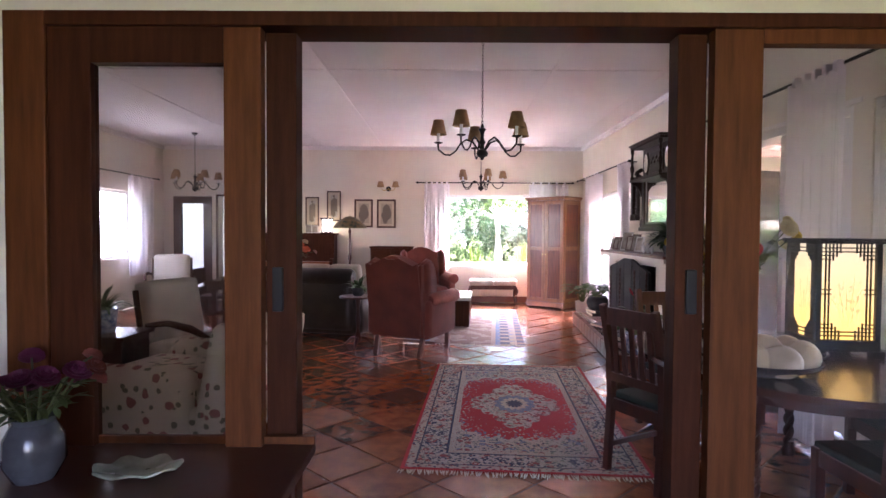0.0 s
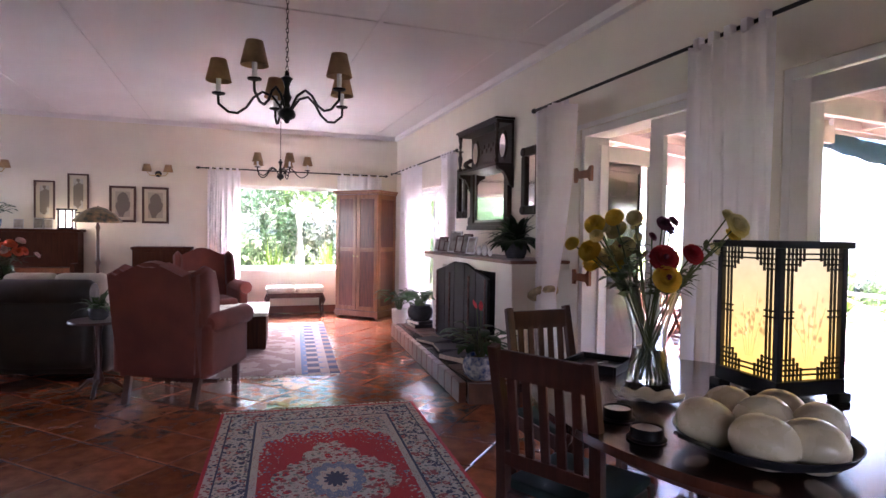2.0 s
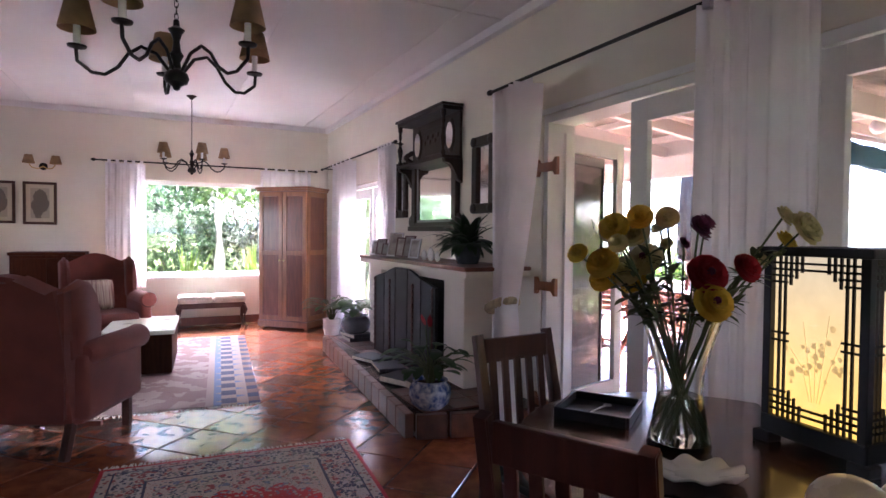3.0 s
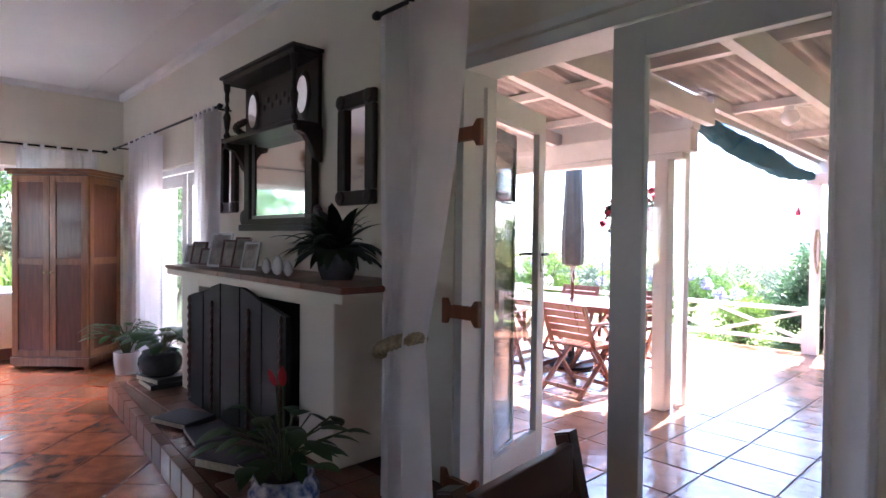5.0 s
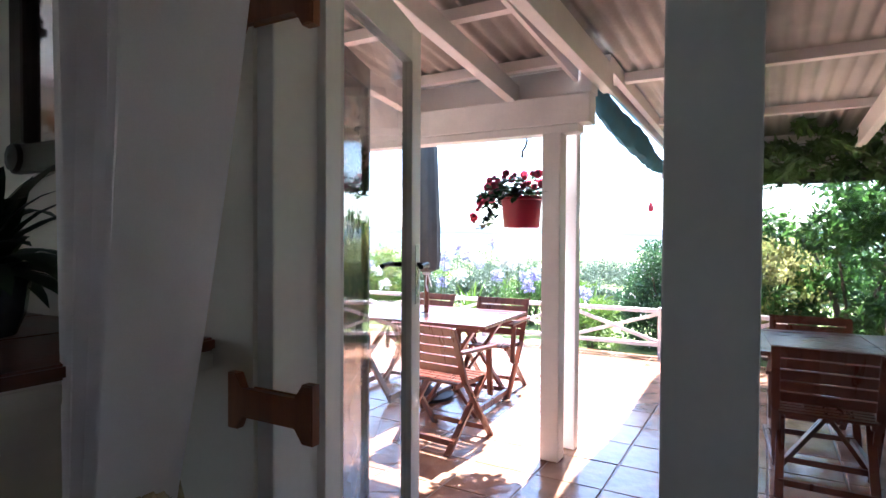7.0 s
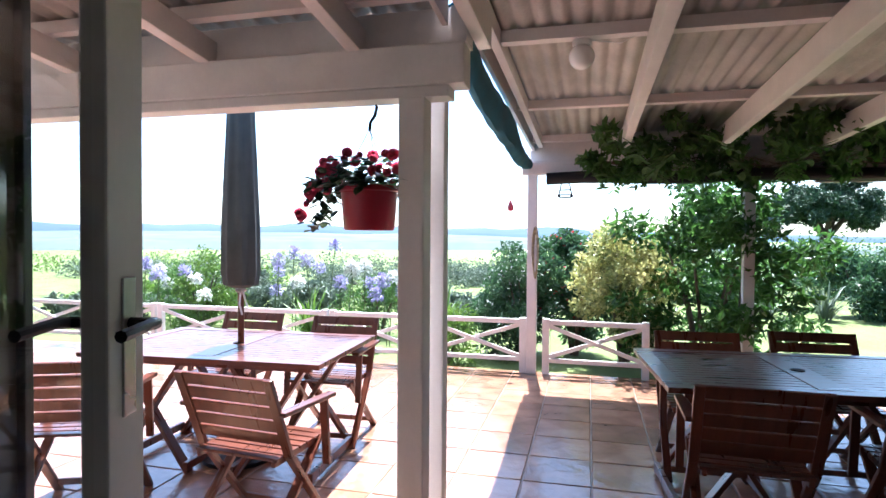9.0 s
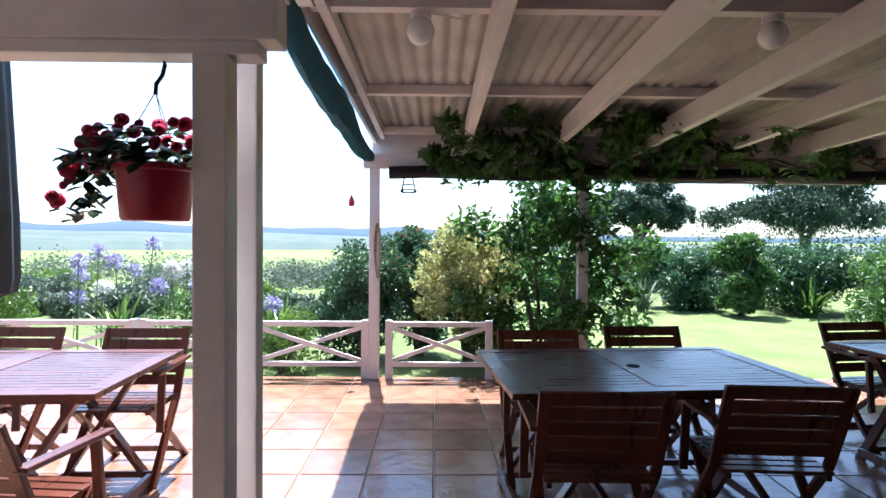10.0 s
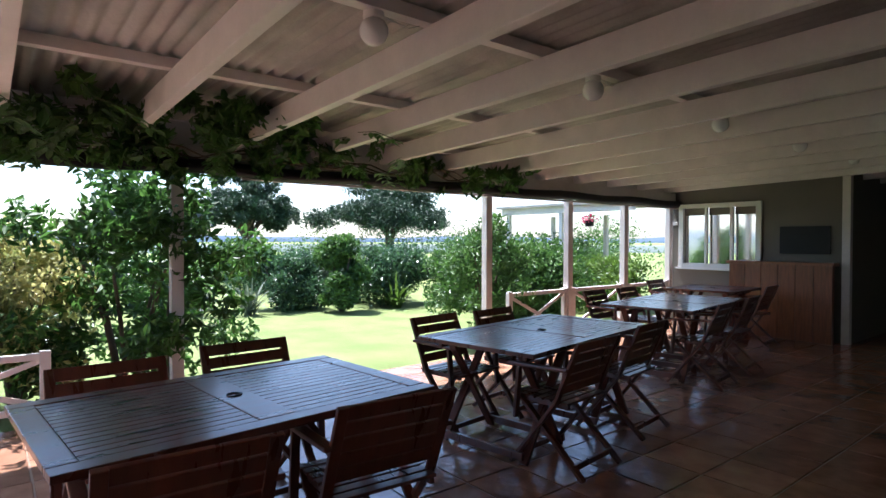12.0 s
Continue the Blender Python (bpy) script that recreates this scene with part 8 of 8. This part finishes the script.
for i, (x, y) in enumerate(((15.4, 0.5), (14.6, -2.6), (15.8, 1.4), (11.0, 7.0), (10.8, 9.0))):
    t = thing("flax_clump", "clump of long strap-like green leaves", "plant", pose(x, y, -0.12))
    rng = random.Random(200 + i)
    bm = B()
    for k in range(70):
        blade(bm, (rng.uniform(-0.08, 0.08), rng.uniform(-0.08, 0.08), 0), rng.random() * 6.283, rng.uniform(0.7, 1.45), rng.uniform(0.5, 0.95), 0.035, 1.3, 6)
    part("leaf_clump", bm, M["leaf_bright" if x < 15 else "leaf_grey"], t, smooth=True)
rng = random.Random(9)
tall = [(9.1, 1.39), (8.87, 1.18), (9.2, 1.30), (9.43, 1.18), (11.83, 1.10), (11.6, 0.99), (8.18, 1.10), (8.3, 1.05), (8.05, 1.12), (11.95, 1.05), (7.7, 0.92)]
for i in range(27):
    x, y = rng.uniform(10.2, 12.4), rng.uniform(6.7, 12.4)
    h = rng.uniform(0.6, 1.0)
    white = i % 3 == 0
    if i < len(tall):
        (y, h), x, white = tall[i], 10.6 + (1.0 if i == 0 else 0.0), i in (5, 6, 7, 8)
    t = thing("agapanthus", ("white" if white else "lilac blue") + " agapanthus flower head on a tall bare stem", "flower", pose(x, y, -0.12), "agapanthus flowers")
    bm = B()
    top = (rng.uniform(-0.1, 0.1), rng.uniform(-0.1, 0.1), h)
    tube(bm, [(0, 0, 0), (top[0] * 0.4, top[1] * 0.4, h * 0.5), top], 0.007, 5)
    part("stem", bm, M["stem"], t, smooth=True)
    bm = B()
    for k in range(70):
        a, e = rng.random() * 6.283, math.asin(rng.uniform(-0.6, 1.0))
        q = rng.uniform(0.07, 0.10)
        p = (top[0] + q * math.cos(a) * math.cos(e), top[1] + q * math.sin(a) * math.cos(e), top[2] + q * math.sin(e))
        tube(bm, [top, p], 0.0015, 3)
        for c in (-0.5, 0.5):
            blade(bm, p, a + c, e + c * 0.6, 0.05, 0.026, 0.5, 2)
    part("flower_head", bm, M["whitepetal" if white else "lilac"], t)

# vine along the eaves
t = thing("climbing_vine", "climbing vine trailing along the eaves and rafters", "vine")
rng = random.Random(12)
vb = []
for i in range(60):
    y = 4.85 - 5.4 * (i / 60) ** 1.5
    vb.append((8.78 + rng.uniform(-0.35, 0.22), y + rng.uniform(-0.12, 0.12), 2.13 + rng.uniform(-0.16, 0.16), rng.uniform(0.05, 0.13), rng.uniform(0.06, 0.15), rng.uniform(0.04, 0.10)))
for i in range(26):
    vb.append((8.35 + rng.uniform(-0.55, 0.4), 4.75 - 0.09 * i + rng.uniform(-0.1, 0.1), 2.28 + rng.uniform(-0.10, 0.14), rng.uniform(0.08, 0.17), rng.uniform(0.08, 0.17), 0.07))
leaf_cloud("vine_leaves", vb, 3600, 0.125, M["leaf_vine"], t, 301, 0.42, 0.2)
bl, bs = B(), B()
for i in range(34):
    y = 4.9 - 3.2 * rng.random()
    p = Vector((rng.uniform(7.8, 8.95), y, rng.uniform(2.05, 2.32)))
    az, L = rng.random() * 6.283, rng.uniform(0.18, 0.42)
    tip = p + Vector((math.cos(az) * L, math.sin(az) * L, rng.uniform(-0.22, 0.05)))
    tube(bs, [p, p.lerp(tip, 0.5) + Vector((0, 0, 0.03)), tip], 0.003, 5)
    for k in range(7):
        q = p.lerp(tip, 0.25 + 0.75 * k / 6) + Vector((0, 0, 0.02 * math.sin(k)))
        for sd in (-1, 1):
            blade(bl, q, az + sd * rng.uniform(0.7, 1.3), rng.uniform(-0.5, 0.1), rng.uniform(0.07, 0.12), 0.042, 0.9, 3)
tagged(part("leafy_spray", bl, M["leaf_vine"], t), kind="stuff")
tagged(part("spray_stalk", bs, M["stem"], t, smooth=True), kind="stuff")
bm = B()
for s in range(3):
    tube(bm, [(9.09 + 0.02 * math.sin(i * 0.35 + s), 3.40 + 0.035 * s + 0.03 * math.cos(i * 0.3 + 2 * s), 0.0 + 0.075 * i) for i in range(30)], 0.011, 6)
    tube(bm, [(8.85 + 0.08 * math.sin(i * 0.7 + s), 4.8 - 0.17 * i, 2.16 + 0.05 * math.sin(i * 1.1 + s)) for i in range(30)], 0.008, 6)
part("vine_stem", bm, M["bark"], t, smooth=True)


# ---- trees ----
def umbrella_pine(x, y, H, R, seed, label):
    t = thing("pine_tree", label, "tree", pose(x, y, -0.2))
    rng = random.Random(seed)
    bm = B()
    fork = H * 0.37
    tube(bm, [(0, 0, 0), (0.05, 0.03, fork * 0.5), (0, 0, fork)], [0.26, 0.22, 0.19], 10)
    limbs = []
    for k in range(6):
        a = k * 1.047 + rng.uniform(-0.2, 0.2)
        e = (R * 0.55 * math.cos(a), R * 0.55 * math.sin(a), H * rng.uniform(0.58, 0.76))
        tube(bm, [(0, 0, fork - 0.05), (e[0] * 0.4, e[1] * 0.4, fork + (e[2] - fork) * 0.55), e], [0.13, 0.09, 0.04], 8)
        limbs.append(e)
    part("trunk", bm, M["bark"], t, smooth=True)
    bl = []
    for i in range(90):
        a, u = rng.random() * 6.283, math.sqrt(rng.random())
        s = R * rng.uniform(0.10, 0.20)
        wob = 1 + 0.16 * math.sin(3 * a + seed) + 0.1 * math.sin(7 * a)
        bl.append((R * 0.92 * u * wob * math.cos(a), R * 0.92 * u * wob * math.sin(a), H * (0.47 + 0.46 * (1 - u * u) * rng.random() + 0.10 * rng.random()), s, s, s * 0.72))
    leaf_cloud("crown", bl, 30000, 0.17, M["leaf_pine"], t, seed, 0.35, 0.15)


umbrella_pine(26.0, -9.9, 4.7, 3.15, 401, "broad umbrella pine beyond the garden hedge")
umbrella_pine(27.0, -3.6, 4.6, 2.2, 402, "umbrella pine beyond the lawn")
# trees outside the garden window
for i, (x, y, r, h, leaf) in enumerate(((0.2, 15.6, 1.7, 3.4, "leaf_dark"), (2.4, 16.2, 1.8, 3.6, "leaf_grey"), (-1.6, 16.5, 1.8, 3.2, "leaf_mid"), (4.6, 15.2, 1.6, 2.8, "leaf_mid"), (7.5, 17.0, 2.2, 3.0, "leaf_mid"), (-4.8, 17, 2.0, 3.2, "leaf_mid"))):
    shrub("garden_tree", "broad leafy tree outside the garden window", x, y, r, h, 6500, 0.15, leaf, 500 + i, 22, 0.5, br=0.38)
t = thing("pale_trunk_tree", "tree with pale forked trunk outside the window", "tree", pose(1.35, 14.2, -0.12))
bm = B()
tube(bm, [(0, 0, 0), (0.03, 0, 1.0), (0.0, 0, 1.9), (-0.2, 0.1, 3.2)], [0.11, 0.10, 0.085, 0.05], 10)
tube(bm, [(0.0, 0, 1.7), (0.3, 0, 2.4), (0.5, 0.1, 3.2)], [0.07, 0.05, 0.03], 8)
part("trunk", bm, M["bark_pale"], t, smooth=True)
leaf_cloud("crown", blobs_round(0, 0.1, 2.1, 1.1, 1.6, 12, 55), 2600, 0.15, M["leaf_mid"], t, 56)
for x, y in ((1.95, 13.9), (0.75, 13.8), (2.4, 13.6), (5.2, 12.9)):
    t = thing("flax_clump", "tall clump of sword-like leaves outside the window", "plant", pose(x, y, -0.12))
    bm = B()
    for k in range(60):
        blade(bm, (rng.uniform(-0.08, 0.08), rng.uniform(-0.08, 0.08), 0), rng.random() * 6.283, rng.uniform(0.9, 1.5), rng.uniform(0.8, 1.4), 0.05, 0.9, 6)
    part("leaf_clump", bm, M["leaf_bright"], t, smooth=True)


# ---- distance ----
def hills(name, dist, base, amp, seed, material, a0, a1, label):
    bm = B()
    n = 120
    lo, hi = [], []
    for i in range(n + 1):
        a = a0 + (a1 - a0) * i / n
        z = base + amp * (0.5 + 0.5 * noise.noise((a * 3.1, seed, 0.3))) + amp * 0.25 * noise.noise((a * 11, seed, 1.3))
        z *= 0.35 + 0.65 * max(0.0, min(1.0, (a + 0.15) / 0.5))
        lo.append(bm.verts.new((dist * math.cos(a), dist * math.sin(a), -0.6)))
        hi.append((a, z, bm.verts.new((dist * math.cos(a), dist * math.sin(a), z * 0.4)), bm.verts.new((dist * 1.35 * math.cos(a), dist * 1.35 * math.sin(a), z))))
    for i in range(n):
        bm.faces.new((lo[i], lo[i + 1], hi[i + 1][2], hi[i][2]))
        bm.faces.new((hi[i][2], hi[i + 1][2], hi[i + 1][3], hi[i][3]))
    o = structure(name, bm, material, label, "hills")
    for p in o.data.polygons:
        p.use_smooth = True


# backdrop land gives off its own light; its pale tones are painted haze
hills("backdrop_fields", 75, 1.5, 0.9, 3.0, M["hill2"], -1.2, 2.2, "pale fields in the valley, glowing with painted haze")
hills("backdrop_hills", 420, 3, 21, 7.0, M["hill"], -1.6, 2.6, "blue hills on the horizon, glowing with painted haze")
# pavilion across the garden
t = thing("pavilion", "white timber pavilion at the garden's side", "pavilion", pose(12.3, -6.3, -0.1))
for x in (-1.2, 0.6, 2.4):
    boxpart("post", (x - 0.05, x + 0.05, -0.05, 0.05, 0, 2.2), M["vwhite"], t, 0.005)
    boxpart("post", (x - 0.05, x + 0.05, -1.85, -1.75, 0, 2.2), M["vwhite"], t, 0.005)
boxpart("beam", (-1.4, 2.6, -0.07, 0.07, 2.2, 2.36), M["vwhite"], t, 0.005)
boxpart("roof", (-1.5, 2.7, -2.1, 0.2, 2.36, 2.42), M["corrugated"], t)
boxpart("rail", (-1.2, 2.4, -0.03, 0.03, 0.85, 0.92), M["vwhite"], t)
t = thing("hanging_basket", "hanging pot of red flowers on the pavilion", "hanging plant", pose(12.0, -6.2, 1.75))
bm = B()
lathe(bm, [(0.0, 0), (0.09, 0.0), (0.12, 0.14), (0.0, 0.14)], 16)
part("pot", bm, M["black"], t, smooth=True)
leaf_cloud("blooms", [(0, 0, 0.18, 0.18, 0.18, 0.1)], 160, 0.05, M["begonia"], t, 77, 0.9)
bm = B()
tube(bm, [(0, 0, 0.14), (0, 0, 0.36)], 0.004, 5)
part("cord", bm, M["iron"], t)


# ---- floor tiles ----
def tile_mesh(name, w, bev, material, seed):
    """One chamfered tile of side w, top at z = 0."""
    rng = random.Random(seed)
    bm = B()
    h, t = w / 2, 0.012
    lo = [bm.verts.new((sx * h, sy * h, -t)) for sx, sy in ((-1, -1), (1, -1), (1, 1), (-1, 1))]
    md = [bm.verts.new((sx * h, sy * h, -0.005)) for sx, sy in ((-1, -1), (1, -1), (1, 1), (-1, 1))]
    hi = [bm.verts.new((sx * (h - bev), sy * (h - bev), 0.0)) for sx, sy in ((-1, -1), (1, -1), (1, 1), (-1, 1))]
    for a, b in ((lo, md), (md, hi)):
        for i in range(4):
            bm.faces.new((a[i], a[(i + 1) % 4], b[(i + 1) % 4], b[i]))
    bm.faces.new(hi)
    me = bpy.data.meshes.new(name)
    bm.to_mesh(me)
    bm.free()
    me.materials.append(material)
    return me


def lay(parent, name, pitch, gap, rot, area, near, m_near, m_far, seed):
    """Tiles over area (x0, x1, y0, y1); those in near are objects, the rest one joined mesh."""
    rng = random.Random(seed)
    kinds = [tile_mesh(name, pitch - gap, 0.005, m_near, seed + k) for k in range(6)]
    x0, x1, y0, y1 = area
    ca, sa = math.cos(rot), math.sin(rot)
    R = int(max(x1 - x0, y1 - y0) * 1.5 / pitch)
    cx, cy = (x0 + x1) / 2, (y0 + y1) / 2
    verts, faces, count = [], [], 0
    spots = []
    for i in range(-R, R):
        for j in range(-R, R):
            x, y = cx + (i * ca - j * sa) * pitch, cy + (i * sa + j * ca) * pitch
            if x0 < x < x1 and y0 < y < y1:
                spots.append((x, y))
    nx, ny = (near[0] + near[1]) / 2, (near[2] + near[3]) / 2
    spots.sort(key=lambda s: max(abs(s[0] - nx) / (near[1] - near[0]), abs(s[1] - ny) / (near[3] - near[2])))
    for x, y in spots:
        m = Matrix.Translation((x, y, rng.uniform(-0.0015, 0.0005))) @ Euler((rng.gauss(0, 0.004), rng.gauss(0, 0.004), rot + rng.choice((0, 1, 2, 3)) * math.pi / 2 + rng.gauss(0, 0.006))).to_matrix().to_4x4()
        me = kinds[rng.randrange(6)]
        if count < 300:
            o = new(name, me)
            o.parent = parent
            o.matrix_basis = m
            count += 1
        else:
            base = len(verts)
            verts += [tuple(m @ v.co) for v in me.vertices]
            faces += [tuple(base + k for k in p.vertices) for p in me.polygons]
    me = bpy.data.meshes.new(name + "s_rest")
    me.from_pydata(verts, [], faces)
    me.materials.append(m_far)
    o = new("tiling", me)
    o.parent = parent
    tagged(o, kind="stuff")


lay(bpy.data.objects["floor"], "floor_tile", 0.40, 0.013, radians(45), (-5.5, 2.70, -2.9, 11.3), (-0.9, 2.2, 1.6, 8.5), M["terracotta"], M["terracotta_far"], 5)
lay(bpy.data.objects["floor_veranda"], "floor_tile", 0.40, 0.009, 0.0, (3.2, 9.0, -9.5, 12.5), (5.0, 8.9, 3.0, 8.0), M["terracotta_out"], M["terracotta_out_far"], 6)
